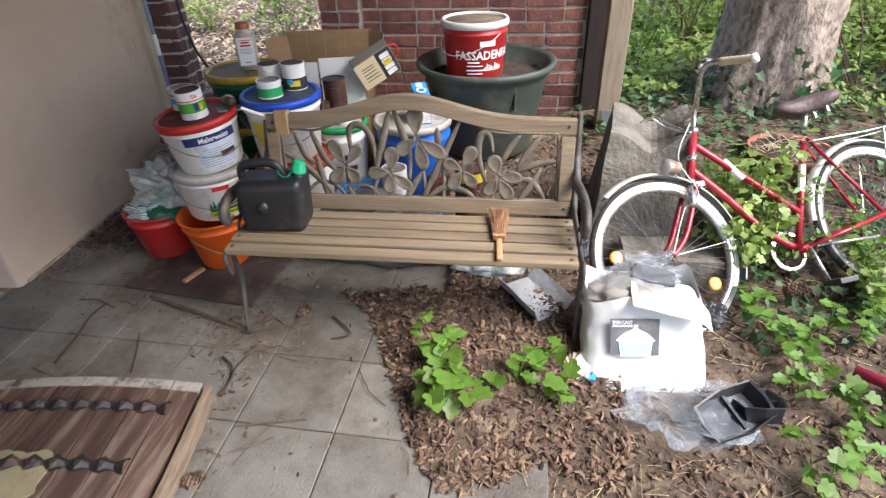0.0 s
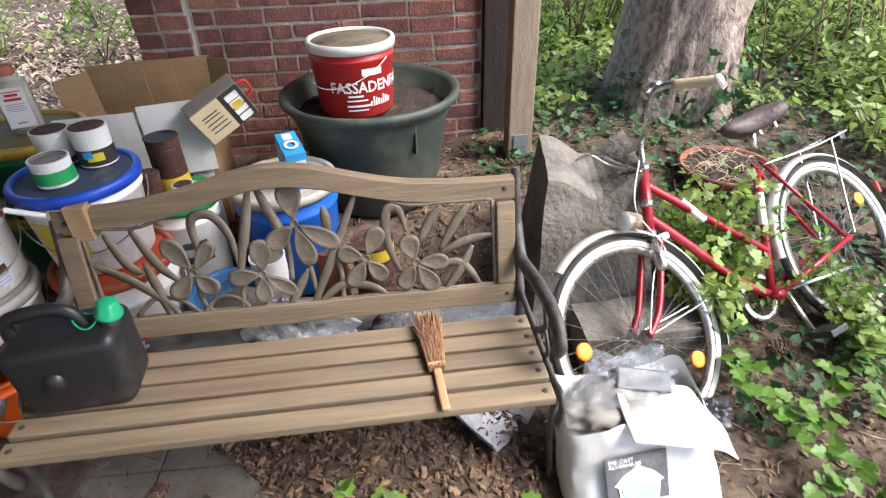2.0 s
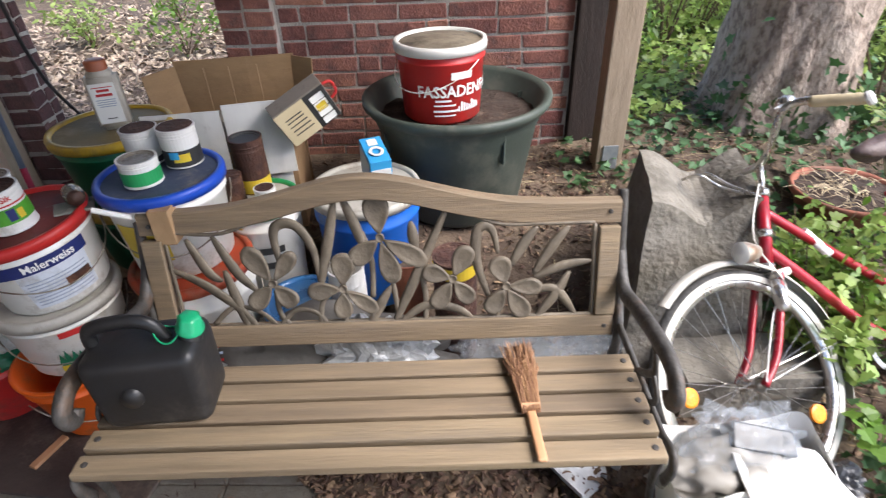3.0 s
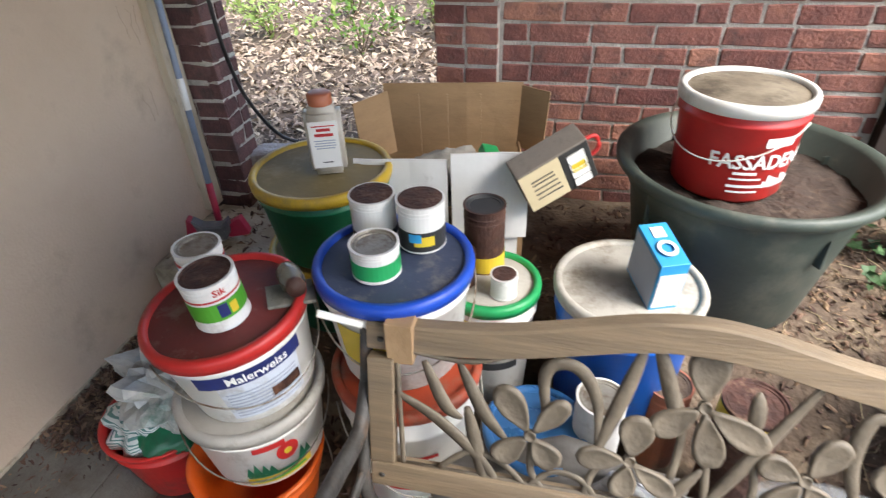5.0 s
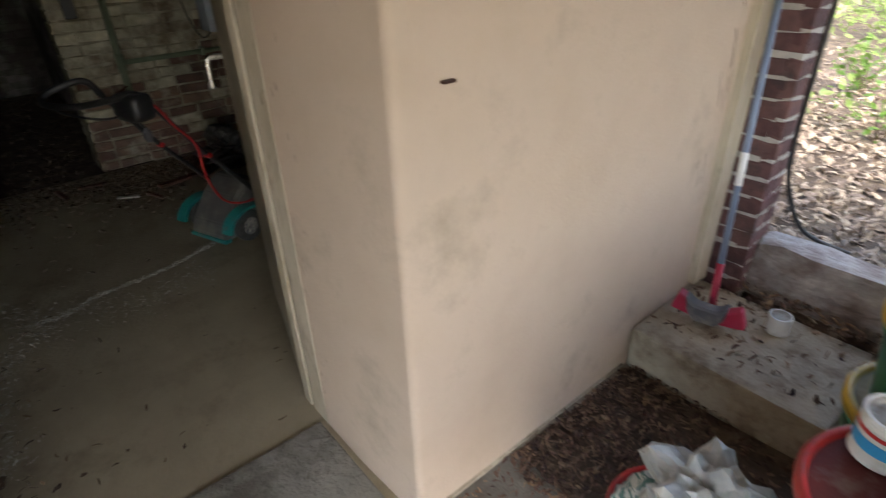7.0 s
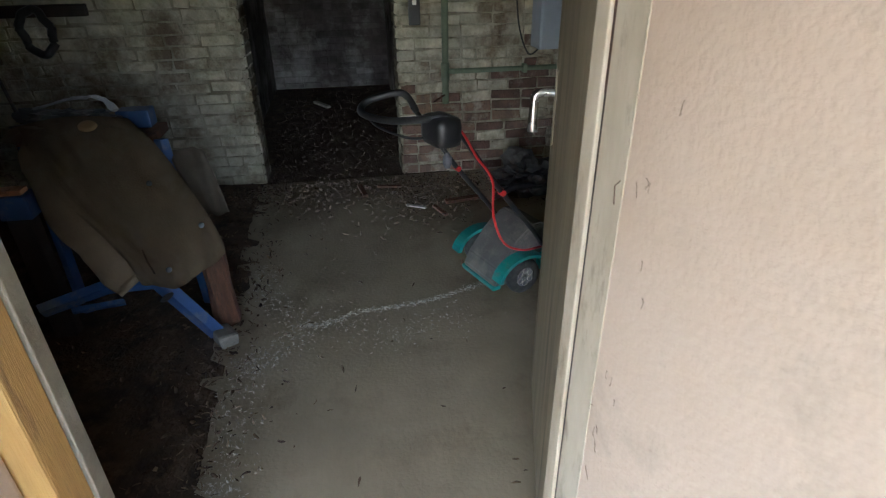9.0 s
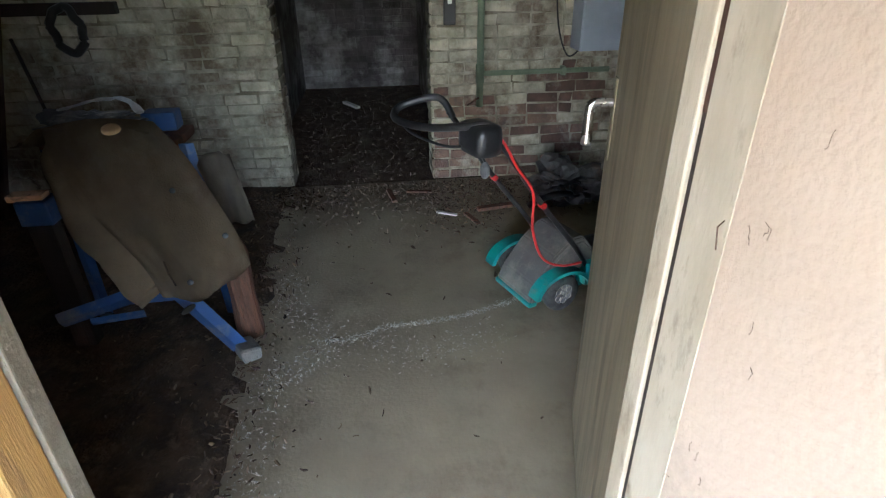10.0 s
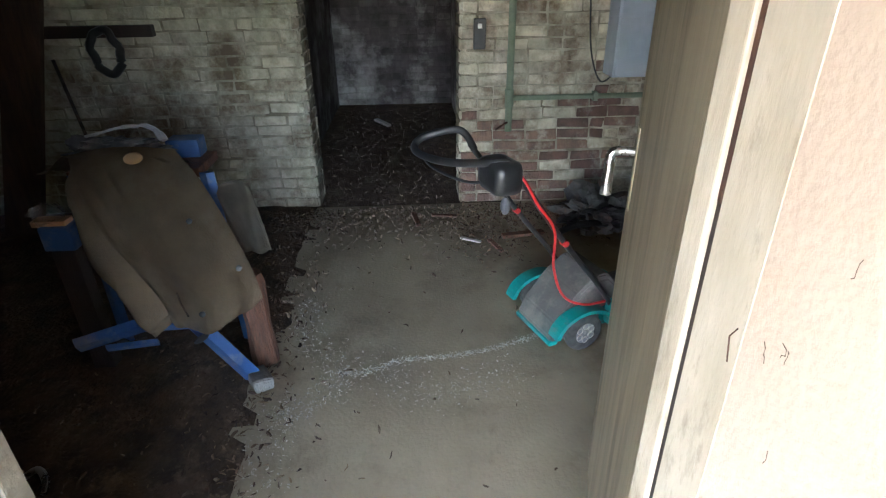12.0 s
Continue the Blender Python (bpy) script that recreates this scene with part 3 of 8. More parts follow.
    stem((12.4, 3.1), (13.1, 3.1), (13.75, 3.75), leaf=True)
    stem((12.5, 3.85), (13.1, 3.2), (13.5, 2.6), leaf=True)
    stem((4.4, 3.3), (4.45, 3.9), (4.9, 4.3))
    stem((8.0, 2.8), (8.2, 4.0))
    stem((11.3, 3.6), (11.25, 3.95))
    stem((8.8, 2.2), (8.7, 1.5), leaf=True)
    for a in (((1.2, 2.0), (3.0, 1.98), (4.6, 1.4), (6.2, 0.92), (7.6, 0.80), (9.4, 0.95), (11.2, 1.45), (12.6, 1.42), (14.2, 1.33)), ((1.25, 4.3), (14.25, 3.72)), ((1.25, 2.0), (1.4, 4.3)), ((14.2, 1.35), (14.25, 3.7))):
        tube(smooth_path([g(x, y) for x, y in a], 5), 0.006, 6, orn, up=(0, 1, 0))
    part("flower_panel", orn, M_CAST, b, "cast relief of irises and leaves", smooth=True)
    # slats
    for y in (1.650, 1.714, 1.778, 1.842, 1.906):
        z = 0.425 if y > 1.7 else 0.420
        part("seat_slat", box(BX0 - 0.005, BX1 - 0.01, y - 0.0265, y + 0.0265, z - 0.013, z + 0.013, 0.005), M_BENCHWOOD, b)
        for x in (BX0 + 0.018, BX1 - 0.032):
            part("slat_bolt", lathe([(0.008, 0), (0.007, 0.003), (0, 0.004)], 10), M_IRON, b, at=pose(x, y, z + 0.0125))
    # cast iron ends
    for x, nm in ((BX0 - 0.012, "iron_end"), (BX1 + 0.012, "iron_end")):
        bm = bmesh.new()
        flat = dict(seg=8, flat=0.55, up=(1, 0, 0))
        tube([(x, y, z) for _, y, z in smooth_path([(0, 2.235, 0.76), (0, 2.21, 0.70), (0, 2.17, 0.58), (0, 2.12, 0.46), (0, 2.08, 0.36), (0, 2.12, 0.18), (0, 2.22, 0.015)])], 0.019, bm=bm, seg=8, flat=0.75, up=(1, 0, 0))
        tube([(x, y, z) for _, y, z in smooth_path([(0, 2.09, 0.40), (0, 1.9, 0.395), (0, 1.72, 0.39), (0, 1.655, 0.405), (0, 1.635, 0.37), (0, 1.655, 0.30)])], 0.016, bm=bm, **flat)
        tube([(x, y, z) for _, y, z in smooth_path([(0, 1.68, 0.39), (0, 1.70, 0.24), (0, 1.665, 0.10), (0, 1.65, 0.012)])], 0.015, bm=bm, **flat)
        tube([(x, y, z) for _, y, z in smooth_path([(0, 2.185, 0.60), (0, 2.10, 0.52), (0, 1.98, 0.545), (0, 1.84, 0.575), (0, 1.745, 0.575), (0, 1.70, 0.54), (0, 1.715, 0.505), (0, 1.735, 0.52)])], 0.024, bm=bm, seg=8, flat=0.75, up=(1, 0, 0))
        tube([(x, y, z) for _, y, z in smooth_path([(0, 1.86, 0.56), (0, 1.82, 0.50), (0, 1.85, 0.45), (0, 1.90, 0.405)])], 0.011, bm=bm, **flat)
        tube([(x, y, z) for _, y, z in smooth_path([(0, 1.83, 0.48), (0, 1.79, 0.455), (0, 1.78, 0.43), (0, 1.80, 0.40)])], 0.009, bm=bm, **flat)
        box(x - 0.018, x + 0.018, 1.63, 1.67, 0, 0.014, 0.003, bm)
        box(x - 0.018, x + 0.018, 2.20, 2.25, 0, 0.014, 0.003, bm)
        part(nm, bm, M_IRON, b, "curled dark cast iron end with armrest", smooth=True)
    for x in (BX0 + 0.03, BX1 - 0.03):
        for y, z in ((2.183, 0.722), (2.088, 0.395)):
            part("bolt", lathe([(0.007, 0), (0.006, 0.004), (0, 0.005)], 10), M_IRON, b, at=pose(x, y, z, 90))
    return b


build_bench()
tape = tagged(part("masking_tape", rough_up(box(-1.012, -0.955, 2.172, 2.225, 0.668, 0.775, 0.003), 0.004, 30), M_TAPE), "torn brown masking tape stuck to bench rail", "tape")
tagged(part("white_rod", tube([(-1.142, 2.16, 0.793), (-1.062, 2.185, 0.752)], 0.008, 8), M_WHITEPL), "short white plastic rod lying on the bench corner", "rod")


def build_jerrycan():
    j = thing("jerrycan", "black plastic fuel canister with green cap on bench", "canister", pose(-0.903, 1.815, 0.439, 0, 0, 4) @ Matrix.Diagonal((0.9, 0.95, 1.02, 1)))
    bm = bmesh.new()
    own = box(-0.145, 0.145, -0.082, 0.082, 0, 0.215)
    bmesh.ops.bevel(own, geom=own.edges[:], offset=0.035, segments=4, affect="EDGES", profile=0.55)
    for v in own.verts:
        k = v.co.z / 0.215
        v.co.x *= 1 - 0.06 * (1 - k)
        if v.co.z > 0.15 and v.co.x < -0.02:
            v.co.z -= 0.008
    merge(bm, own)
    lathe([(0.028, 0), (0.024, 0.012), (0, 0.014)], 20, bm, pose(-0.03, -0.082, 0.11, 90))
    part("body", bm, M_BLACKPL, j, smooth=True)
    hb = tube(smooth_path([(-0.125, 0, 0.19), (-0.115, 0, 0.245), (-0.03, 0, 0.262), (0.03, 0, 0.25), (0.06, 0, 0.20)]), 0.018, 10, flat=0.8, up=(0, 1, 0))
    part("carry_handle", hb, M_BLACKPL, j, smooth=True)
    part("spout", lathe([(0.028, 0), (0.026, 0.03), (0, 0.03)], 20), M_BLACKPL, j, smooth=True, at=pose(0.115, 0, 0.20, 0, 14))
    prof = [(0.033, 0), (0.034, 0.008), (0.028, 0.012), (0.026, 0.034), (0.018, 0.04), (0, 0.04)]
    bm = lathe(prof, 24)
    for v in bm.verts:
        a = math.atan2(v.co.y, v.co.x)
        if 0.01 < v.co.z < 0.039:
            v.co.xy *= 1 + 0.10 * math.cos(6 * a)
    cap = part("cap", bm, M_GREENCAP, j, "mint green screw cap", smooth=True, at=pose(0.122, 0, 0.228, 0, 14))
    part("retaining_ring", tube([(0.07 + 0.035 * math.cos(a), 0.03 * math.sin(a), 0.226 + 0.012 * math.cos(a * 2)) for a in [i * math.pi / 12 for i in range(24)]], 0.0025, 6, closed=True), M_GREENCAP, j, smooth=True)
    return j


build_jerrycan()


def build_brush():
    b = thing("paint_brush", "long paint brush with stiff orange bristles on bench", "brush", pose(-0.025, 1.635, 0.440, 0, 0, 3))
    part("handle", box(-0.011, 0.011, -0.02, 0.13, 0, 0.012, 0.005, None, pose(0, 0, 0, 0)), M_BRUSHWOOD, b, smooth=True)
    rnd = random.Random(3)
    bm = bmesh.new()
    for i in range(420):
        x, z = rnd.uniform(-0.024, 0.024), rnd.uniform(0.004, 0.02)
        e = rnd.uniform(0.22, 0.33)
        tube([(x * 0.9, 0.11, z), (x + rnd.uniform(-0.008, 0.008), 0.2, z + 0.004), (x * 1.2 + rnd.uniform(-0.02, 0.02), e, z + rnd.uniform(-0.004, 0.016))], 0.0012, 3, bm)
    part("bristles", bm, M_BRISTLE, b)
    part("ferrule", tube([(-0.022, 0.125, 0.01), (0.022, 0.125, 0.01)], 0.012, 8), M_BRUSHWOOD, b)


build_brush()

# ---- stacked buckets ----
M_GRIME = mat("grimy_glass", (0.35, 0.33, 0.28), (0.20, 0.18, 0.14), rough=0.2, scale=12, bump=0.05, trans=0.5)
M_PALELABEL = mat("pale_blue_grey_label", (0.60, 0.64, 0.70), (0.52, 0.56, 0.62), rough=0.55, scale=18, bump=0, dirt=(0.35, 0.33, 0.30), dirt_amount=0.2, dirt_scale=7)
S = bucket("bucket", "orange plastic bucket at the foot of a stack", "bucket", pose(-1.40, 2.16, 0.016), 0.115, 0.165, 0.27, M_ORANGEPL, open_top=True, bail=-20)
T1 = bucket("paint_bucket", "white oval paint bucket with coloured garden print", "bucket", pose(-1.375, 2.19, 0.286) @ Matrix.Diagonal((0.92, 0.92, 0.98, 1)), 0.150, 0.180, 0.235, M_WHITEPL, M_GREYLID, M_GREYLID, bail=-60)
bm = bmesh.new()
for i in range(16):
    a = 2 * math.pi * i / 16
    c, d = radians(-38) + 0.030 / 0.17 * math.cos(a) * 1.0, 0.13 + 0.034 * math.sin(a)
    bm.verts.new(((0.1512 + 0.128 * d) * math.cos(c), (0.1512 + 0.128 * d) * math.sin(c), d))
bm.faces.new(bm.verts)
part("print_flower", bm, M_REDPRINT, T1)
bm = bmesh.new()
for i in range(14):
    a = 2 * math.pi * i / 14
    c, d = radians(-38) + 0.011 / 0.17 * math.cos(a), 0.13 + 0.012 * math.sin(a)
    bm.verts.new(((0.1524 + 0.128 * d) * math.cos(c), (0.1524 + 0.128 * d) * math.sin(c), d))
bm.faces.new(bm.verts)
part("print_flower_heart", bm, M_YELLOWPRINT, T1)
for a0, hh in ((-74, 0.04), (-68, 0.055), (-61, 0.045), (-55, 0.035), (-26, 0.05), (-20, 0.04)):
    bm = bmesh.new()
    bm.faces.new([bm.verts.new(((0.1520 + 0.128 * z) * math.cos(radians(a)), (0.1520 + 0.128 * z) * math.sin(radians(a)), z)) for a, z in ((a0 - 4.5, 0.066), (a0 + 4.5, 0.066), (a0, 0.066 + hh))])
    part("print_tree", bm, M_DKGREENPRINT, T1, "green fir tree print")
part("print_lettering", band(0.1752, 0.165, 0.178, 0.195, -52, 26), M_REDPRINT, T1)
part("print_meadow", band(0.1604, 0.058, 0.1618, 0.068, -48, 58), M_DKGREENPRINT, T1)
part("print_strip", band(0.1572, 0.030, 0.1606, 0.057, -48, 62), M_YELLOWPRINT, T1)
part("print_line", band(0.1582, 0.037, 0.1604, 0.050, -48, 50), M_GREENPRINT, T1)
T2 = bucket("paint_bucket", "white oval paint bucket with red lid and navy label", "bucket", pose(-1.36, 2.205, 0.520, 3, -4, 0) @ Matrix.Diagonal((0.9, 0.9, 1, 1)), 0.155, 0.186, 0.235, M_WHITEPL, M_REDPL, M_REDLID, bail=-35)
part("label_sheet", band(0.1600, 0.03, 0.1785, 0.165, -44, 66), M_PALELABEL, T2)
part("paint_smear", rough_up(band(0.1690, 0.07, 0.1722, 0.098, -27, 26), 0.0015, 40), M_RUSTY, T2, "dark smear of dried paint")
part("label_band", band(0.1800, 0.148, 0.1845, 0.188, -48, 82), M_NAVY, T2)
word("Malerweiss", 0.033, M_WHITEPRINT, T2, wrap=(0.1832, -44, 0.157, 0.13))
for i in range(8):
    z = 0.040 + 0.011 * i
    part("label_line", band(0.1608 + 0.137 * (z - 0.03), z, 0.1608 + 0.137 * (z - 0.026), z + 0.004, -44, 58), M_GREYPRINT, T2)
GC = can("paint_can", "white can with green band and dried brown lid", pose(-1.355, 2.16, 0.757, 3, -3, 0), 0.055, 0.115, M_PAPER, M_BROWNPAINT, (0.25, 0.62, M_GREENPRINT))
part("label_stripe", lathe([(0.0554, 0.077), (0.0562, 0.077), (0.0562, 0.081), (0.0554, 0.081)], 32), M_REDPRINT, GC)
part("print_mark", band(0.0570, 0.036, 0.0570, 0.068, -42, 20), M_NAVY, GC)
part("print_mark", band(0.0571, 0.036, 0.0571, 0.062, -20, 16), M_YELLOWPRINT, GC)
word("Sik", 0.022, M_REDPRINT, GC, wrap=(0.0568, -38, 0.089))
jar = thing("glass_jar", "small grimy glass jar lying on the red lid", "jar", pose(-1.27, 2.29, 0.782, 80, 0, 40))
part("body", lathe([(0, 0), (0.024, 0), (0.027, 0.01), (0.027, 0.06), (0.018, 0.075), (0.018, 0.085), (0.016, 0.085), (0.016, 0.074), (0.024, 0.06), (0.024, 0.008), (0, 0.006)], 20), M_GRIME, jar, smooth=True)
part("cap", lathe([(0.020, 0.075), (0.021, 0.092), (0, 0.094)], 18), M_RUSTY, jar, smooth=True)
tagged(part("lid_debris", rough_up(box(-0.05, 0.05, -0.04, 0.04, 0, 0.006, 0.002), 0.01, 30), M_CONCRETE, at=pose(-1.24, 2.24, 0.757, 0, 0, 30)), "crumbly grey scrap on the red lid", "scrap")
c2 = can("paint_can", "white paint-stained can with bare lid", pose(-1.455, 2.262, 0.757), 0.050, 0.095, M_PAPER, M_TIN, (0.3, 0.55, M_CYANPRINT))
part("label_stripe", lathe([(0.0506, 0.062), (0.0512, 0.062), (0.0512, 0.07), (0.0506, 0.07)], 32), M_REDPRINT, c2)

RB = bucket("bucket", "red plastic bucket stuffed with a striped bag", "bucket", pose(-1.745, 2.24, 0.0), 0.115, 0.158, 0.26, M_REDPL, open_top=True)
M_BAGSTRIPE = mat("striped_plastic_bag", (0.55, 0.60, 0.58), (0.45, 0.50, 0.48), rough=0.45, scale=5, bump=0.08)
nt = M_BAGSTRIPE.node_tree
wv = nt.nodes.new("ShaderNodeTexWave")
wv.inputs["Scale"].default_value, wv.inputs["Distortion"].default_value, wv.bands_direction = 46, 0.6, "Z"
cr = nt.nodes.new("ShaderNodeValToRGB")
cr.color_ramp.interpolation = "CONSTANT"
cr.color_ramp.elements[0].color, cr.color_ramp.elements[1].color, cr.color_ramp.elements[1].position = (0.10, 0.22, 0.21, 1), (0.60, 0.64, 0.62, 1), 0.4
nt.links.new(nt.nodes["Texture Coordinate"].outputs["Object"], wv.inputs["Vector"])
nt.links.new(wv.outputs["Fac"], cr.inputs["Fac"])
nt.links.new(cr.outputs["Color"], nt.nodes["Principled BSDF"].inputs["Base Color"])


def crumple(r, seed, squash=(1, 1, 1), sub=4, amt=0.35):
    bm = bmesh.new()
    bmesh.ops.create_icosphere(bm, subdivisions=sub, radius=1)
    for v in bm.verts:
        d = v.co.normalized()
        k = 1 + amt * (abs(noise.noise(d * 1.7 + Vector((seed, 0, 0)))) * 1.3 - 0.3) + amt * 0.5 * abs(noise.noise(d * 4.1 + Vector((0, seed, 0)))) + amt * 0.2 * noise.noise(d * 9 + Vector((0, 0, seed)))
        v.co = Vector((d.x * squash[0], d.y * squash[1], d.z * squash[2])) * (r * k)
    return bm


bg = thing("plastic_bag", "crumpled striped plastic bags stuffed in the red bucket", "bag", pose(-1.745, 2.24, 0.24))
part("striped_film", crumple(0.125, 2, (1.1, 1.0, 0.7)), M_BAGSTRIPE, bg, smooth=True)
part("grey_film", crumple(0.125, 7, (1.15, 0.9, 1.05), amt=0.7), M_BAGGREY, bg, at=pose(0.06, 0.03, 0.10))
part("green_film", crumple(0.09, 11, (1.1, 0.9, 0.6)), M_GREENPL, bg, smooth=True, at=pose(0.06, -0.05, 0.02))

L1 = bucket("paint_bucket", "white paint bucket with orange lid and print", "bucket", pose(-1.03, 2.345, 0.0), 0.150, 0.178, 0.50, M_WHITEPL, M_RUSTLID, M_RUSTLID, bail=-60)
for i in range(5):
    part("label_line", band(0.1735, 0.20 + 0.03 * i, 0.1740, 0.212 + 0.03 * i, -75, 44 - 5 * (i % 2)), M_GREYPRINT if i % 2 else M_REDPRINT, L1)
U1 = bucket("paint_bucket", "white paint bucket with dusty blue lid", "bucket", pose(-1.045, 2.365, 0.508), 0.145, 0.171, 0.285, M_WHITEPL, M_BLUELID, M_BLUEDUST, bail=-70)
part("label_sheet", band(0.1545, 0.08, 0.1660, 0.20, -100, 50), M_YELLOWPRINT, U1)
can("paint_can", "white can with dried brown paint on its lid", pose(-1.115, 2.455, 0.796), 0.052, 0.105, M_PAPER, M_BROWNPAINT, (0.02, 0.22, M_BLACKPRINT), ring=False)
c3 = can("paint_can", "white and black can with dried brown paint lid", pose(-0.995, 2.435, 0.796), 0.053, 0.115, M_PAPER, M_BROWNPAINT, (0.02, 0.48, M_BLACKPRINT), ring=False)
part("label_spot", band(0.0546, 0.02, 0.0546, 0.045, -70, 50), M_YELLOWPRINT, c3)
part("label_spot", band(0.0548, 0.03, 0.0548, 0.052, -92, 30), M_CYANPRINT, c3)
can("paint_can", "small white can with green band and tin lid", pose(-1.065, 2.31, 0.796), 0.052, 0.075, M_PAPER, M_TIN, (0.12, 0.62, M_GREENRIM))

G1 = bucket("bucket", "dark green bucket with yellow rim under another", "bucket", pose(-1.40, 2.78, 0.25), 0.155, 0.19, 0.27, M_GREENPL, M_YELLOWPL, M_YELLOWDUST)
G2 = bucket("bucket", "green bucket with dusty yellow lid", "bucket", pose(-1.385, 2.765, 0.526), 0.160, 0.197, 0.265, M_GREENPL, M_YELLOWPL, M_YELLOWDUST)


M_OLDPLASTIC = mat("yellowed_bottle_plastic", (0.50, 0.46, 0.39), (0.40, 0.36, 0.30), rough=0.45, scale=5, bump=0.03, dirt=(0.28, 0.23, 0.17), dirt_amount=0.3, dirt_scale=6)
M_OLDCAP = mat("faded_orange_cap", (0.45, 0.14, 0.06), (0.34, 0.10, 0.045), rough=0.5, scale=8, bump=0.04, dirt=(0.22, 0.10, 0.06), dirt_amount=0.3, dirt_scale=9)


def build_bottle():
    b = thing("chemical_bottle", "white plastic bottle with orange cap and red label", "bottle", pose(-1.345, 2.745, 0.796, 0, 0, 20) @ Matrix.Diagonal((1.05, 1.05, 1.22, 1)))
    bm = box(-0.047, 0.047, -0.036, 0.036, 0, 0.158)
    bmesh.ops.bevel(bm, geom=bm.edges[:], offset=0.013, segments=4, affect="EDGES")
    lathe([(0.030, 0.150), (0.028, 0.168), (0, 0.168)], 20, bm)
    part("body", bm, M_OLDPLASTIC, b, smooth=True)
    part("cap", lathe([(0.031, 0.162), (0.032, 0.184), (0.026, 0.188), (0, 0.188)], 24), M_OLDCAP, b, "orange screw cap", smooth=True)
    part("label_sheet", box(-0.038, 0.036, -0.0368, -0.0362, 0.022, 0.132), M_PAPER, b)
    for z, w, m in ((0.120, 0.030, M_REDPRINT), (0.109, 0.018, M_REDPRINT), (0.097, 0.024, M_REDPRINT), (0.086, 0.028, M_GREYPRINT), (0.080, 0.026, M_GREYPRINT), (0.074, 0.028, M_GREYPRINT), (0.068, 0.024, M_GREYPRINT), (0.034, 0.014, M_BLACKPRINT)):
        part("label_line", box(-w, w, -0.0374, -0.0369, z, z + (0.007 if m is M_REDPRINT and z < 0.115 else 0.0025)), m, b)


build_bottle()

DR = bucket("plastic_drum", "blue plastic drum with dirty pale grey lid", "drum", pose(-0.495, 2.63, 0.16), 0.165, 0.186, 0.43, M_BLUEPL, M_GREYLID, M_GREYLID)
GB = bucket("paint_bucket", "white bucket with green rim and black print", "bucket", pose(-0.855, 2.585, 0.20), 0.105, 0.125, 0.385, M_WHITEPL, M_GREENRIM, M_GREYLID)
for z, w in ((0.22, 40), (0.16, 50)):
    part("print_lettering", band(0.1205, z, 0.1225, z + 0.028, -70, w), M_BLACKPRINT, GB)
part("label_spot", band(0.1225, 0.29, 0.1240, 0.33, -130, 40), M_YELLOWPRINT, GB)
# Black lid disc stands for the shade inside the open can.
can("paint_can", "tall rusty can dark with dried brown paint", pose(-0.885, 2.655, 0.583), 0.055, 0.195, M_RUSTY, M_BLACKPRINT, (0.0, 0.28, M_YELLOWPRINT))
can("paint_can", "brown-stained jar with dried paint", pose(-0.935, 2.565, 0.583), 0.040, 0.10, M_RUSTY, M_BROWNPAINT, ring=False)
can("paint_can", "small white can with brown lid", pose(-0.815, 2.535, 0.583), 0.034, 0.065, M_PAPER, M_BROWNPAINT, ring=False)
LB = bucket("plastic_container", "pale blue plastic container with lid", "container", pose(-0.70, 2.33, 0.0), 0.10, 0.125, 0.33, M_LTBLUE, M_LTBLUE, M_LTBLUE)
can("paint_can", "white tin beside the blue container", pose(-0.55, 2.36, 0.0), 0.06, 0.44, M_PAPER, M_TIN, (0.2, 0.5, M_YELLOWPRINT))
can("paint_can", "dark brown can with yellow band", pose(-0.19, 2.42, 0.0), 0.075, 0.43, M_BROWNPAINT, M_BROWNPAINT, (0.86, 0.97, M_YELLOWPRINT))


# ---- tub, pail and cartons ----
M_POTSOIL = mat("dark_potting_soil", (0.055, 0.036, 0.026), (0.03, 0.02, 0.015), rough=0.97, scale=20, bump=0.8, fine=70, dirt=(0.12, 0.085, 0.06), dirt_amount=0.25, dirt_scale=14)


def build_tub():
    t = thing("planting_tub", "large dark green plastic tub partly filled with soil", "tub", pose(-0.155, 3.085, 0.27) @ Matrix.Diagonal((0.97, 0.97, 1, 1)))
    prof = [(0, 0), (0.255, 0), (0.27, 0.02), (0.335, 0.38), (0.345, 0.40), (0.345, 0.43), (0.375, 0.45), (0.392, 0.47), (0.392, 0.49), (0.378, 0.496), (0.350, 0.48), (0.262, 0.02), (0, 0.02)]
    part("body", lathe(prof, 64), M_TUB, t, smooth=True)
    bm = lathe([(0.335, 0.0), (0.2, 0.006), (0.1, 0.0), (0, 0.004)], 40)
    bmesh.ops.subdivide_edges(bm, edges=bm.edges[:], cuts=1)
    part("soil", rough_up(bm, 0.02, 14), M_POTSOIL, t, "dark potting soil", at=pose(0, 0, 0.405))
    for a in (-150, -60, 30, 120):
        part("rib", box(0.318, 0.345, -0.004, 0.004, 0.30, 0.43, 0.002, None, pose(0, 0, 0, 0, 0, a)), M_TUB, t)


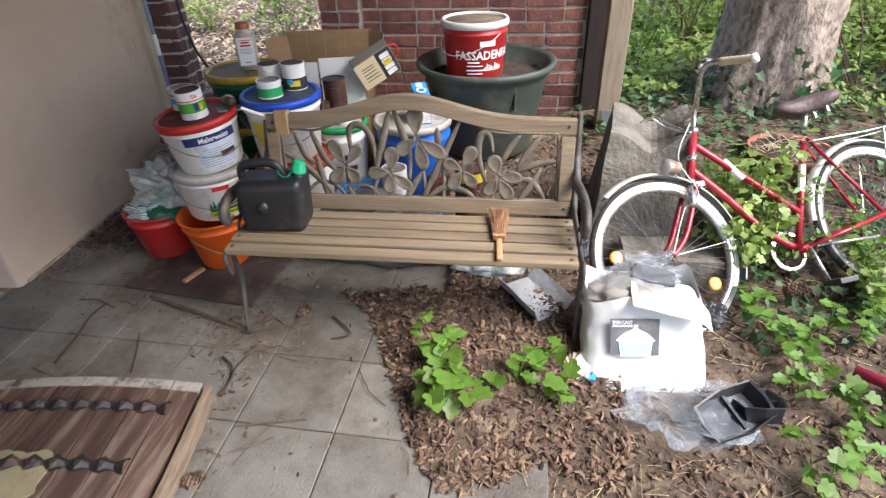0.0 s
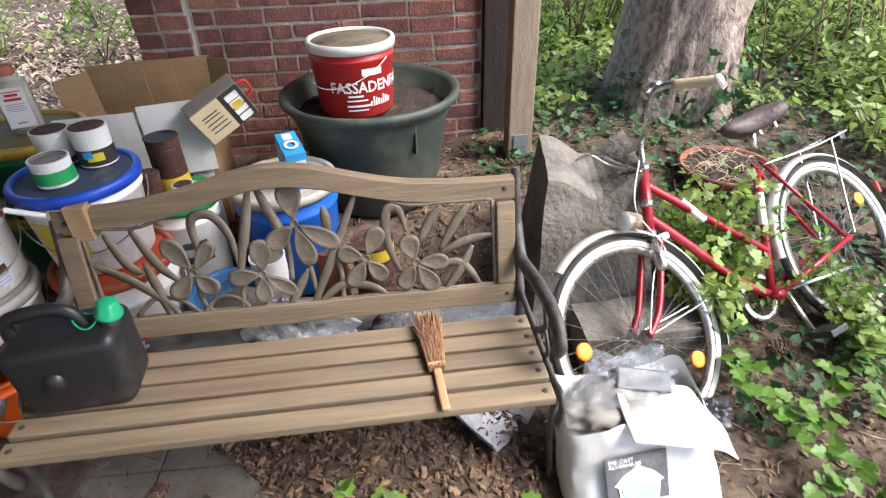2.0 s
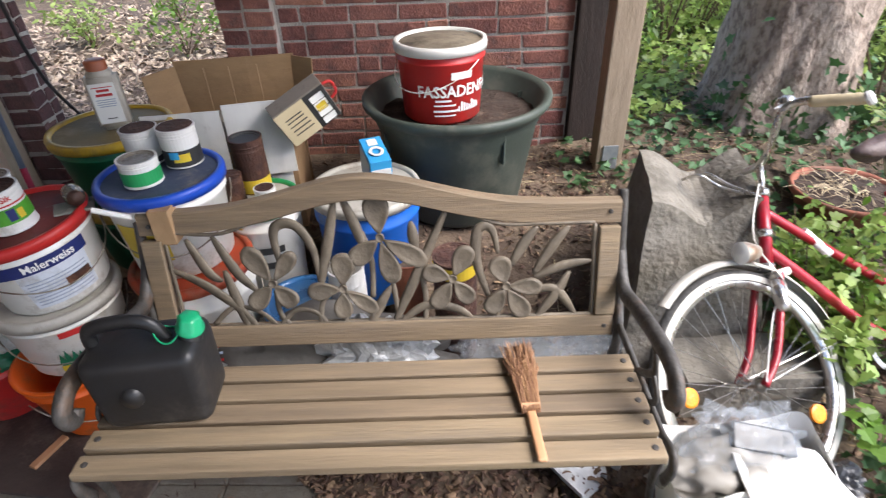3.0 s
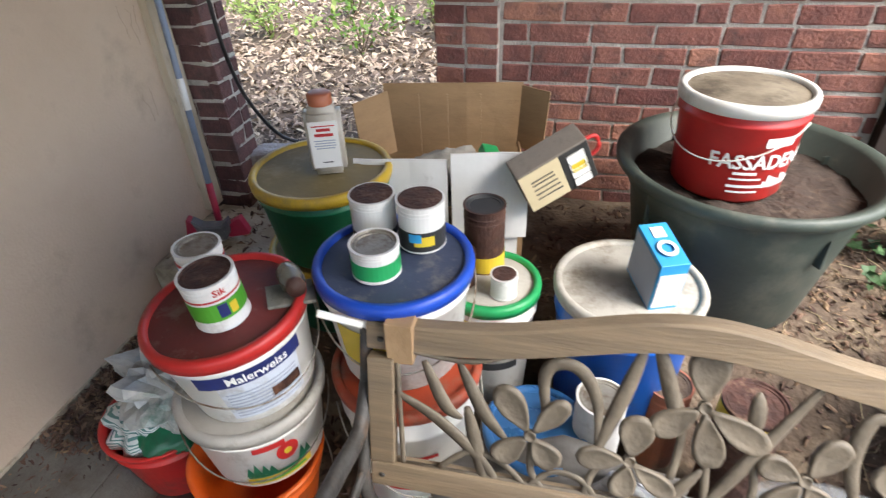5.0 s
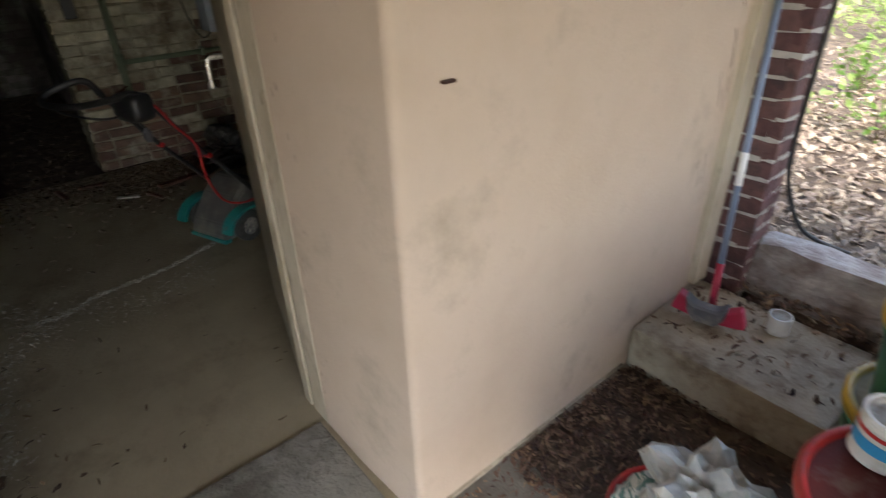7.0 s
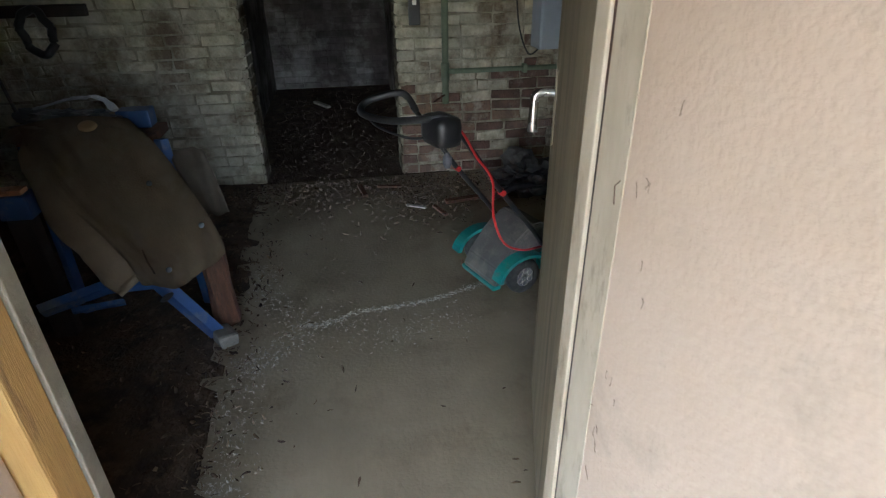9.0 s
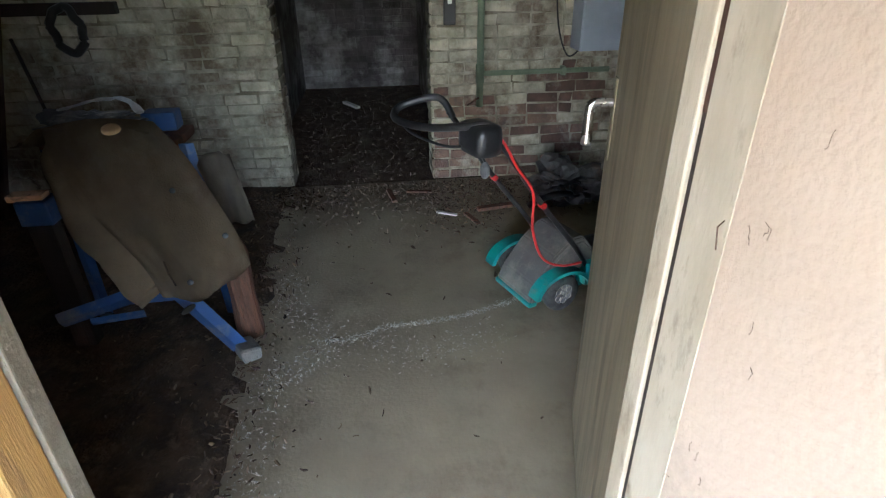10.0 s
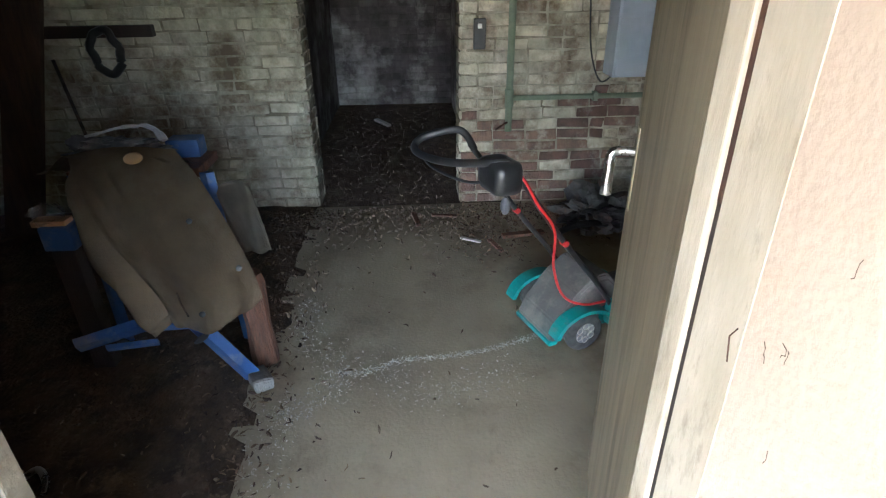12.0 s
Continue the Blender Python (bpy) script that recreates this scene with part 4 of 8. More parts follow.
build_tub()
M_PAILTOP = mat("rain_stained_lid", (0.26, 0.22, 0.16), (0.13, 0.10, 0.07), rough=0.7, scale=9, bump=0.1, dirt=(0.06, 0.045, 0.03), dirt_amount=0.42, dirt_scale=6)
PL = bucket("paint_pail", "red facade paint pail with white rim and lettering", "bucket", pose(-0.215, 3.07, 0.685) @ Matrix.Diagonal((0.95, 0.95, 1.05, 1)), 0.160, 0.178, 0.272, M_REDPL, M_WHITEPL, M_PAILTOP, group="")
word("FASSADENFARBE", 0.058, M_WHITEPRINT, PL, wrap=(0.1712, -50, 0.108, 0.066))
for z, w, a, hh in ((0.168, 30, -62, 0.026), (0.09, 22, -88, 0.008), (0.074, 30, -86, 0.006), (0.052, 36, -84, 0.008), (0.036, 30, -86, 0.006)):
    part("print_line", band(0.1622 + 0.066 * z, z, 0.1622 + 0.066 * (z + hh), z + hh, a, w), M_WHITEPRINT, PL)
bm = bmesh.new()
for i in range(9):
    a, hh = -66 + 4.2 * i, 0.02 + 0.016 * ((i * 7) % 4) / 3
    band(0.1655, 0.05, 0.1622 + 0.066 * (0.05 + hh), 0.05 + hh, a, 2.6, bm, 2)
part("print_skyline", bm, M_WHITEPRINT, PL, "white line drawing of house fronts")
wire_handle(0.178, 0.225, 0.10, -130, M_WHITEPL, PL)


def panel(w, h, t, m, material, parent, name="flap", label="", bend=0.0):
    bm = box(-w / 2, w / 2, -t / 2, t / 2, 0, h, 0.0)
    bmesh.ops.subdivide_edges(bm, edges=bm.edges[:], cuts=4, use_grid_fill=True)
    for v in bm.verts:
        v.co.y += bend * (v.co.x / w) ** 2 + 0.006 * noise.noise(v.co * 9 + Vector((w * 31, h * 17, 0)))
    return part(name, bm, material, parent, label, at=m)


def build_carton():
    c = thing("cardboard_box", "open brown cardboard box with a white front", "box", pose(-1.07, 3.07, 0.265, 0, 0, 8) @ Matrix.Diagonal((0.84, 1, 1, 1)))
    panel(0.58, 0.36, 0.006, pose(0, -0.20, 0), M_CARD, c, "side_panel")
    panel(0.60, 0.60, 0.006, pose(0, 0.21, 0, -5), M_CARD, c, "side_panel", bend=0.02)
    panel(0.41, 0.40, 0.006, pose(-0.29, 0, 0, 0, 0, 90), M_CARD, c, "side_panel")
    panel(0.41, 0.40, 0.006, pose(0.29, 0, 0, 0, 0, 90), M_CARD, c, "side_panel")
    panel(0.17, 0.22, 0.006, pose(-0.30, 0.10, 0.38, -8, 0, 48), M_CARD, c, "flap")
    panel(0.13, 0.22, 0.006, pose(0.33, 0.17, 0.38, -8, 0, -35), M_CARD, c, "flap")
    for x in (-0.14, -0.02, 0.12):
        part("crease", box(x, x + 0.004, 0.190, 0.199, 0.36, 0.58), M_CARD, c)
    panel(0.33, 0.27, 0.005, pose(-0.15, -0.250, 0.27, -4), M_PAPER, c, "flap", "white printed flap")
    panel(0.27, 0.28, 0.005, pose(0.165, -0.250, 0.28, -4, 0, 3), M_PAPER, c, "flap", "white printed flap")
    panel(0.34, 0.26, 0.005, pose(0.10, -0.235, 0.01, -3), M_PAPER, c, "front_sheet", "white printed sheet")
    part("print_mark", box(0.10, 0.15, -0.245, -0.242, 0.24, 0.275, 0, None, pose(0.03, -0.008, 0, 0)), M_NAVY, c)
    part("bottom", box(-0.28, 0.28, -0.2, 0.2, 0.0, 0.006), M_CARD, c)
    return c


build_carton()
# Packing colour carries the shade inside the open box.
M_BOXSHADE = mat("shaded_packing", (0.10, 0.085, 0.07), (0.05, 0.042, 0.035), rough=0.95, scale=12, bump=0.3)
M_CLOTH = mat("pale_dirty_cloth", (0.42, 0.40, 0.35), (0.28, 0.26, 0.22), rough=0.9, scale=12, bump=0.2, fine=90)
tagged(part("rag", crumple(0.10, 21, (1.2, 0.8, 0.6)), M_CLOTH, at=pose(-1.04, 3.02, 0.685), smooth=True), "crumpled pale rag in the cardboard box", "rag")
can("paint_can", "pale dusty tin lid propped in the cardboard box", pose(-1.23, 2.97, 0.66, -35, 20, 0), 0.075, 0.05, M_GREYLID, M_CLOTH)
tagged(part("paper_packet", rough_up(box(-0.03, 0.03, -0.05, 0.05, 0, 0.03, 0.004), 0.004, 40), M_GREENRIM, at=pose(-0.93, 3.06, 0.70, 15, 20, 30)), "small green packet in the cardboard box", "packet")
tagged(part("box_filling", rough_up(box(-0.27, 0.27, -0.19, 0.19, 0.0, 0.33, 0.02), 0.02, 8), M_BOXSHADE, at=pose(-1.07, 3.07, 0.275, 0, 0, 8) @ Matrix.Diagonal((0.82, 0.98, 1, 1))), "crumpled packing coloured dark for the shade in the box", "packing")


M_PACKET = mat("brown_grey_packet_card", (0.24, 0.205, 0.17), (0.16, 0.135, 0.11), rough=0.7, scale=6, bump=0.04, dirt=(0.10, 0.08, 0.065), dirt_amount=0.3, dirt_scale=6)


def build_packet():
    p = thing("powder_packet", "tilted cream and brown powder packet on the carton", "packet", pose(-0.705, 2.90, 0.71, 14, -27, 24))
    part("body", box(-0.10, 0.115, -0.04, 0.04, 0, 0.16, 0.005), M_PACKET, p)
    part("print_panel", box(-0.098, 0.025, -0.0425, -0.041, 0.004, 0.156), mat("cream_print", (0.62, 0.52, 0.33), (0.56, 0.46, 0.28), rough=0.6, scale=5, bump=0), p)
    part("print_panel", box(0.025, 0.112, -0.0425, -0.041, 0.004, 0.156), M_BLACKPRINT, p)
    for z in (0.012, 0.046, 0.080, 0.112):
        part("print_mark", box(0.045, 0.098, -0.0440, -0.0428, z, z + 0.026, 0.004), M_WHITEPRINT, p)
    part("print_mark", box(0.05, 0.09, -0.0452, -0.0442, 0.07, 0.10, 0.004), M_YELLOWPRINT, p)
    for z in (0.04, 0.06, 0.08, 0.10, 0.115):
        part("print_line", box(-0.07, 0.010 - 0.15 * (z - 0.04), -0.0440, -0.0428, z, z + 0.0045), M_BLACKPRINT, p)
    part("carry_loop", tube(smooth_path([(0.115, -0.02, 0.07), (0.145, -0.02, 0.085), (0.145, -0.02, 0.13), (0.115, -0.02, 0.14)]), 0.006, 8), M_REDPL, p, "red plastic carrying loop", smooth=True)


build_packet()


def build_bluebox():
    p = thing("carton", "light blue and white filter carton on the drum lid", "carton", pose(-0.447, 2.605, 0.594, 0, 0, 20) @ Matrix.Diagonal((0.95, 1.0, 1.45, 1)))
    part("body", box(-0.038, 0.038, -0.07, 0.07, 0, 0.105, 0.002, None, pose(0, 0, 0, 8)), M_CYANPRINT, p)
    part("print_panel", box(-0.034, 0.034, -0.0725, -0.0712, 0.012, 0.085, 0, None, pose(0, 0, 0, 8)), M_PAPER, p)
    part("print_panel", box(-0.016, 0.018, 0.02, 0.055, 0.1055, 0.1068, 0, None, pose(0, 0, 0, 8)), M_PAPER, p)
    part("print_ring", lathe([(0.016, 0.1056), (0.016, 0.1066), (0.026, 0.1066), (0.026, 0.1056)], 20, None, pose(0, -0.02, 0, 8)), M_PAPER, p)
    # Grey panel puts the shade of the left side into its colour.
    part("side_panel", box(-0.0395, -0.0385, -0.065, 0.065, 0.006, 0.098, 0, None, pose(0, 0, 0, 8)), M_GREYPRINT, p)


build_bluebox()

# ---- bicycle ----
BIKE = Matrix(((-0.923, 0.276, -0.266, 1.677), (-0.384, -0.672, 0.633, 2.417), (-0.004, 0.687, 0.727, 0.233), (0, 0, 0, 1)))


def arc_band(r, width, thick, a0, a1, n=30):
    """A mudguard: a curved strip in the x-z plane round the origin."""
    bm = bmesh.new()
    rows = []
    for i in range(n + 1):
        a = radians(a0 + (a1 - a0) * i / n)
        rows.append([bm.verts.new(((r + d) * math.cos(a), w, (r + d) * math.sin(a))) for w, d in ((-width, -0.012), (-width * 0.6, 0.004), (0, 0.009), (width * 0.6, 0.004), (width, -0.012), (width * 0.6, 0.001), (0, 0.006), (-width * 0.6, 0.001))])
    for p, q in zip(rows, rows[1:]):
        for j in range(8):
            bm.faces.new((p[j], p[(j + 1) % 8], q[(j + 1) % 8], q[j]))
    bmesh.ops.recalc_face_normals(bm, faces=bm.faces)
    return bm


def wheel_at(parent, x, R):
    w = part("wheel", lathe([(0.022, -0.035), (0.024, -0.03), (0.012, -0.02), (0.012, 0.02), (0.024, 0.03), (0.022, 0.035)], 20), M_CHROME, parent, smooth=True, at=pose(x, 0, 0, 90))
    part("tyre", lathe([(R - 0.019 + 0.019 * math.cos(a), 0.0185 * math.sin(a)) for a in [2 * math.pi * i / 14 for i in range(15)]], 64), M_RUBBER, w, smooth=True)
    for s in (-1, 1):
        part("whitewall", lathe([(R - 0.033, s * 0.0165), (R - 0.026, s * 0.0192), (R - 0.015, s * 0.0192)], 64), M_WHITEWALL, w, "faded white tyre wall", smooth=True)
    part("rim", lathe([(R - 0.035, -0.014), (R - 0.052, -0.012), (R - 0.056, 0), (R - 0.052, 0.012), (R - 0.035, 0.014)], 64), M_CHROME, w, smooth=True)
    bm = bmesh.new()
    for i in range(36):
        a = 2 * math.pi * i / 36
        b = a + (0.55 if i % 4 < 2 else -0.55)
        s = 1 if i % 2 else -1
        tube([(0.022 * math.cos(b), 0.022 * math.sin(b), s * 0.03), ((R - 0.053) * math.cos(a), (R - 0.053) * math.sin(a), 0)], 0.0011, 4, bm, caps=False)
    part("spokes", bm, M_CHROME, w)
    return w


def build_bike():
    b = thing("bicycle", "old red step-through bicycle leaning among ivy", "bicycle", BIKE)
    R, W = 0.34, 1.102
    BB, SAD, HT, HB = Vector((0.464, 0, -0.077)), Vector((0.214, 0, 0.498)), Vector((0.802, 0, 0.526)), Vector((0.890, 0, 0.300))
    seat_dir = (SAD - BB).normalized()
    rear = wheel_at(b, 0, R)
    front = wheel_at(b, W, R)
    for wob, pts in ((front, ((0.225, 180 + 40), (0.235, 10))), (rear, ((0.23, 150),))):
        for rr, a in pts:
            r = part("spoke_reflector", lathe([(0.028, 0), (0.028, 0.008), (0.022, 0.011), (0, 0.012)], 20), M_REFLECT, wob, "orange spoke reflector", at=pose(rr * math.cos(radians(a)), rr * math.sin(radians(a)), -0.018, 180))
    T = lambda pts, r, **k: tube(pts, r, 12, **k)
    part("seat_tube", T([BB, BB + seat_dir * 0.50], 0.0145), M_BIKERED, b, smooth=True)
    part("white_band", T([BB + seat_dir * 0.27, BB + seat_dir * 0.40], 0.0152), M_WHITEPRINT, b)
    part("down_tube", T(smooth_path([HB + (HT - HB) * 0.25, Vector((0.75, 0, 0.22)), Vector((0.60, 0, 0.03)), BB]), 0.0165), M_BIKERED, b, smooth=True)
    part("top_tube", T(smooth_path([HB + (HT - HB) * 0.75, Vector((0.66, 0, 0.32)), BB + seat_dir * 0.17]), 0.0145), M_BIKERED, b, smooth=True)
    part("white_band", T([Vector((0.70, 0, 0.372)), Vector((0.63, 0, 0.277))], 0.0155), M_WHITEPRINT, b)
    part("head_tube", T([HB, HT], 0.019), M_BIKERED, b, smooth=True)
    for p in (HB, HT, HB + (HT - HB) * 0.45):
        part("head_ring", T([p - (HT - HB) * 0.05, p + (HT - HB) * 0.05], 0.0225), M_CHROME, b, smooth=True)
    for s in (-1, 1):
        part("seat_stay", T([SAD - seat_dir * 0.10 + Vector((0, 0.018 * s, 0)), Vector((0.02, 0.055 * s, 0.0))], 0.0075), M_BIKERED, b, smooth=True)
        part("chain_stay", T([BB + Vector((-0.02, 0.03 * s, 0)), Vector((0.0, 0.058 * s, 0.0))], 0.0095), M_BIKERED, b, smooth=True)
        part("fork_blade", T(smooth_path([HB + Vector((0.008, 0.045 * s, -0.02)), Vector((0.965, 0.052 * s, 0.16)), Vector((1.03, 0.052 * s, 0.06)), Vector((W, 0.05 * s, 0))]), 0.0115), M_BIKERED, b, smooth=True)
        part("mudguard_stay", T([Vector((W, 0.05 * s, 0)), Vector((W - 0.36, 0.02 * s, 0.02))], 0.0022), M_CHROME, b)
        part("rack_leg", T([Vector((-0.01, 0.07 * s, 0.01)), Vector((-0.12, 0.07 * s, 0.39))], 0.004), M_CHROME, b)
    part("fork_crown", box(HB.x - 0.03, HB.x + 0.03, -0.055, 0.055, HB.z - 0.035, HB.z - 0.01, 0.008), M_CHROME, b)
    part("mudguard", arc_band(0.362, 0.028, 0.002, 5, 205), M_WHITEWALL, b, "white rear mudguard", smooth=True).matrix_basis = pose(0, 0, 0)
    part("mudguard", arc_band(0.362, 0.028, 0.002, 55, 205), M_WHITEWALL, b, "white front mudguard", smooth=True).matrix_basis = pose(W, 0, 0)
    # cranks
    part("bottom_bracket", T([BB + Vector((0, -0.04, 0)), BB + Vector((0, 0.04, 0))], 0.022), M_BIKERED, b, smooth=True)
    part("chainring", lathe([(0.085, -0.002), (0.092, 0), (0.085, 0.002), (0.074, 0.002), (0.074, -0.002), (0.085, -0.002)], 36), M_CHROME, b, at=pose(BB.x, -0.05, BB.z, 90))
    for s, d in ((1, Vector((-0.03, 0, -0.165))), (-1, Vector((0.03, 0, 0.165)))):
        c = part("crank", T([BB + Vector((0, 0.06 * s, 0)), BB + d + Vector((0, 0.075 * s, 0))], 0.009), M_CHROME, b, smooth=True)
        q = BB + d + Vector((0, 0.125 * s, 0))
        part("pedal", box(q.x - 0.045, q.x + 0.045, q.y - 0.045, q.y + 0.045, q.z - 0.012, q.z + 0.012, 0.004), M_BLACKPL, c)
    part("kickstand", T([BB + Vector((-0.06, 0.04, 0.0)), BB + Vector((-0.33, 0.09, -0.02))], 0.008), M_CHROME, b, smooth=True)
    # saddle
    bm = bmesh.new()
    bmesh.ops.create_icosphere(bm, subdivisions=4, radius=1)
    for v in bm.verts:
        x, y, z = v.co
        wdt = 0.050 + 0.080 * step(0.4, -0.7, x)
        v.co = (x * 0.160, math.copysign(abs(y) ** 0.8, y) * wdt, (z * 0.05 if z > 0 else z * 0.055 * (0.5 + 0.5 * abs(y))) + 0.022 * x * x - 0.012 * x)
    part("saddle", rough_up(bm, 0.004, 25), M_LEATHER, b, "worn brown vinyl saddle with loose cover", smooth=True, at=Matrix.Translation(SAD + Vector((-0.02, 0, 0.058))))
    part("seat_post", T([SAD - seat_dir * 0.04, SAD + seat_dir * 0.07], 0.014), M_CHROME, b, smooth=True)
    for s in (-0.035, 0.035):
        part("saddle_spring", T([SAD + Vector((-0.10, s, 0.012)), SAD + Vector((-0.10, s, 0.04))], 0.012), M_CHROME, b)
    # handlebar
    up = (HT - HB).normalized()
    top = HT + up * 0.10
    part("stem", T([HT, top], 0.011), M_CHROME, b, smooth=True)
    bar = part("handlebar", T(smooth_path([top + Vector((0.01, -0.06, -0.005)), top, Vector((0.80, 0.09, 0.655)), Vector((0.81, 0.165, 0.725)), Vector((0.785, 0.215, 0.738)), Vector((0.74, 0.31, 0.69))]), 0.0115), M_CHROME, b, smooth=True)
    grip = tube([Vector((0.775, 0.235, 0.727)).lerp(Vector((0.725, 0.345, 0.673)), i / 12) for i in range(13)], 0.0165, 12, taper=lambda t: 1 + 0.06 * math.sin(40 * t))
    part("grip", grip, M_GRIP, bar, "ivory ribbed handlebar grip", smooth=True)
    part("grip_end", lathe([(0, -0.012), (0.018, -0.008), (0.021, 0), (0.018, 0.008), (0, 0.012)], 16), M_WHITEPL, bar, at=pose(0.722, 0.35, 0.671, 90, 0, 20))
    part("bell", lathe([(0.03, 0), (0.028, 0.012), (0.018, 0.022), (0, 0.025)], 20), M_CHROME, bar, smooth=True, at=pose(0.79, 0.175, 0.75))
    for o in (0, 0.03):
        part("brake_rod", T(smooth_path([HT + Vector((0.02, 0.01, -0.01)), HT + Vector((0.06, -0.05 - o, 0.06)), HT + Vector((0.09 + o, -0.09, 0.12)), HT + Vector((0.10 + o, -0.16, 0.13))]), 0.0045), M_CHROME, b, smooth=True)
    # lamp, dynamo, reflector
    lamp = part("headlamp", lathe([(0, -0.06), (0.02, -0.05), (0.032, -0.01), (0.034, 0.012)], 24), mat("rusty_chrome", (0.45, 0.40, 0.34), (0.22, 0.11, 0.05), rough=0.4, metal=0.6, scale=25, bump=0.1), b, "rusty chrome headlamp", smooth=True, at=Matrix.Translation(HB + Vector((0.115, 0.05, 0.07))) @ pose(0, 0, 0, 0, 80))
    part("lens", lathe([(0.034, 0.012), (0.025, 0.02), (0, 0.024)], 24), M_WHITEPL, lamp, smooth=True)
    part("lamp_bracket", T([HB + Vector((0.03, 0.0, 0.0)), HB + Vector((0.10, 0.04, 0.05))], 0.005), M_CHROME, b)
    dy = part("dynamo", lathe([(0.0, -0.05), (0.016, -0.048), (0.02, -0.03), (0.02, 0.02), (0.012, 0.03), (0.012, 0.045), (0, 0.047)], 20), M_CHROME, b, smooth=True, at=Matrix.Translation(HB + Vector((0.07, 0.075, -0.075))) @ pose(0, 0, 0, 15, -20))
    part("rack", T(smooth_path([SAD - seat_dir * 0.12 + Vector((0, 0.03, 0)), Vector((-0.02, 0.06, 0.385)), Vector((-0.25, 0.06, 0.40)), Vector((-0.27, 0.0, 0.40)), Vector((-0.25, -0.06, 0.40)), Vector((-0.02, -0.06, 0.385))]), 0.0045), M_CHROME, b, smooth=True)
    part("rear_lamp", box(-0.29, -0.25, -0.03, 0.03, 0.37, 0.41, 0.008), M_BLACKPL, b)
    part("reflector", box(-0.375, -0.36, -0.02, 0.02, 0.10, 0.15, 0.004), M_REDPL, b)
    part("cable", T(smooth_path([HT + Vector((0.02, 0.02, 0.03)), HB + Vector((0.06, 0.05, 0.1)), HB + Vector((0.02, 0.06, -0.06)), Vector((W - 0.1, 0.07, 0.18)), Vector((W, 0.06, 0.01))]), 0.0025), M_WHITEPL, b)
    return b


build_bike()

# ---- stone, pot and tree ----
bm = box(0, 1, 0, 1, 0, 1)
bmesh.ops.subdivide_edges(bm, edges=bm.edges[:], cuts=12, use_grid_fill=True)
for v in bm.verts:
    x, y, z = v.co
    wide = 0.50 - 0.15 * z
    notch = 0.10 * math.exp(-((x - 0.55) / 0.28) ** 2) * step(0.6, 1.0, z)
    v.co = (0.37 + 0.07 * z + x * wide + 0.05 * z * y, 2.24 + 0.17 * z + y * (0.42 - 0.10 * z), -0.02 + 0.64 * z - notch + 0.03 * z * y)
rough_up(bm, 0.008, 6)
rough_up(bm, 0.003, 22)
M_BLOCK = mat("weathered_block_concrete", (0.235, 0.215, 0.18), (0.155, 0.14, 0.115), rough=0.95, scale=6, bump=0.6, fine=45, dirt=(0.09, 0.08, 0.062), dirt_amount=0.4, dirt_scale=3.5)
tagged(part("concrete_block", bm, M_BLOCK), "broken grey concrete block standing on the ground", "block")
bm = box(0, 1, 0, 1, 0, 1)
bmesh.ops.subdivide_edges(bm, edges=bm.edges[:], cuts=6, use_grid_fill=True)
for v in bm.verts:
    x, y, z = v.co
    v.co = (0.52 + 0.44 * x, 2.06 + 0.2 * y, -0.03 + 0.20 * z)
tagged(part("stone_slab", rough_up(bm, 0.01, 9), M_BLOCK), "rough concrete slab against the larger block", "slab")

M_TERRA = mat("terracotta", (0.31, 0.105, 0.06), (0.23, 0.08, 0.048), rough=0.75, scale=8, bump=0.08, dirt=(0.15, 0.08, 0.055), dirt_amount=0.38, dirt_scale=6)
pot = thing("flower_pot", "wide terracotta bowl pot with dry soil", "pot", pose(1.47, 2.93, ground_z(1.47, 2.93) - 0.01))
part("body", lathe([(0, 0), (0.15, 0), (0.16, 0.01), (0.195, 0.10), (0.212, 0.105), (0.214, 0.13), (0.206, 0.135), (0.195, 0.125), (0.15, 0.02), (0, 0.02)], 48), M_TERRA, pot, smooth=True)
bm = lathe([(0.197, 0), (0.1, 0.012), (0, 0.0)], 30)
bmesh.ops.subdivide_edges(bm, edges=bm.edges[:], cuts=2)
part("soil", rough_up(bm, 0.015, 20), M_POTSOIL, pot, at=pose(0, 0, 0.112))

rnd = random.Random(19)
bm = bmesh.new()
for i in range(70):
    a, q, h = rnd.uniform(0, 6.28), 0.18 * math.sqrt(rnd.random()), rnd.uniform(0, 6.28)
    p = Vector((q * math.cos(a), q * math.sin(a), 0.122))
    tube([p, p + Vector((0.04 * math.cos(h), 0.04 * math.sin(h), 0.02)), p + Vector((0.08 * math.cos(h), 0.08 * math.sin(h), 0.006))], 0.0016, 4, bm)
part("dry_straw", bm, M_GRIP, pot, "dry straw on the soil")["kind"] = "stuff"

M_BARK = mat("tree_bark", (0.40, 0.32, 0.26), (0.15, 0.108, 0.085), rough=0.95, scale=22, bump=1.0, fine=55, stretch=(1.2, 1.2, 0.75), dirt=(0.36, 0.30, 0.25), dirt_amount=0.25, dirt_scale=4, stops=(0.36, 0.58))
M_LEAF = mat("spring_leaf", (0.33, 0.43, 0.12), (0.22, 0.32, 0.075), rough=0.45, scale=6, bump=0, island=0.35, translucent=0.45)
M_IVY = mat("ivy_leaf", (0.06, 0.135, 0.043), (0.033, 0.078, 0.026), rough=0.6, scale=6, bump=0, island=0.4, translucent=0.15)
M_HERB = mat("bright_young_leaf", (0.155, 0.275, 0.04), (0.105, 0.205, 0.03), rough=0.45, scale=20, bump=0.1, island=0.25, translucent=0.4)
M_TWIG = mat("dry_twig", (0.16, 0.11, 0.07), (0.09, 0.06, 0.04), rough=0.9, scale=20, bump=0.2, island=0.4)
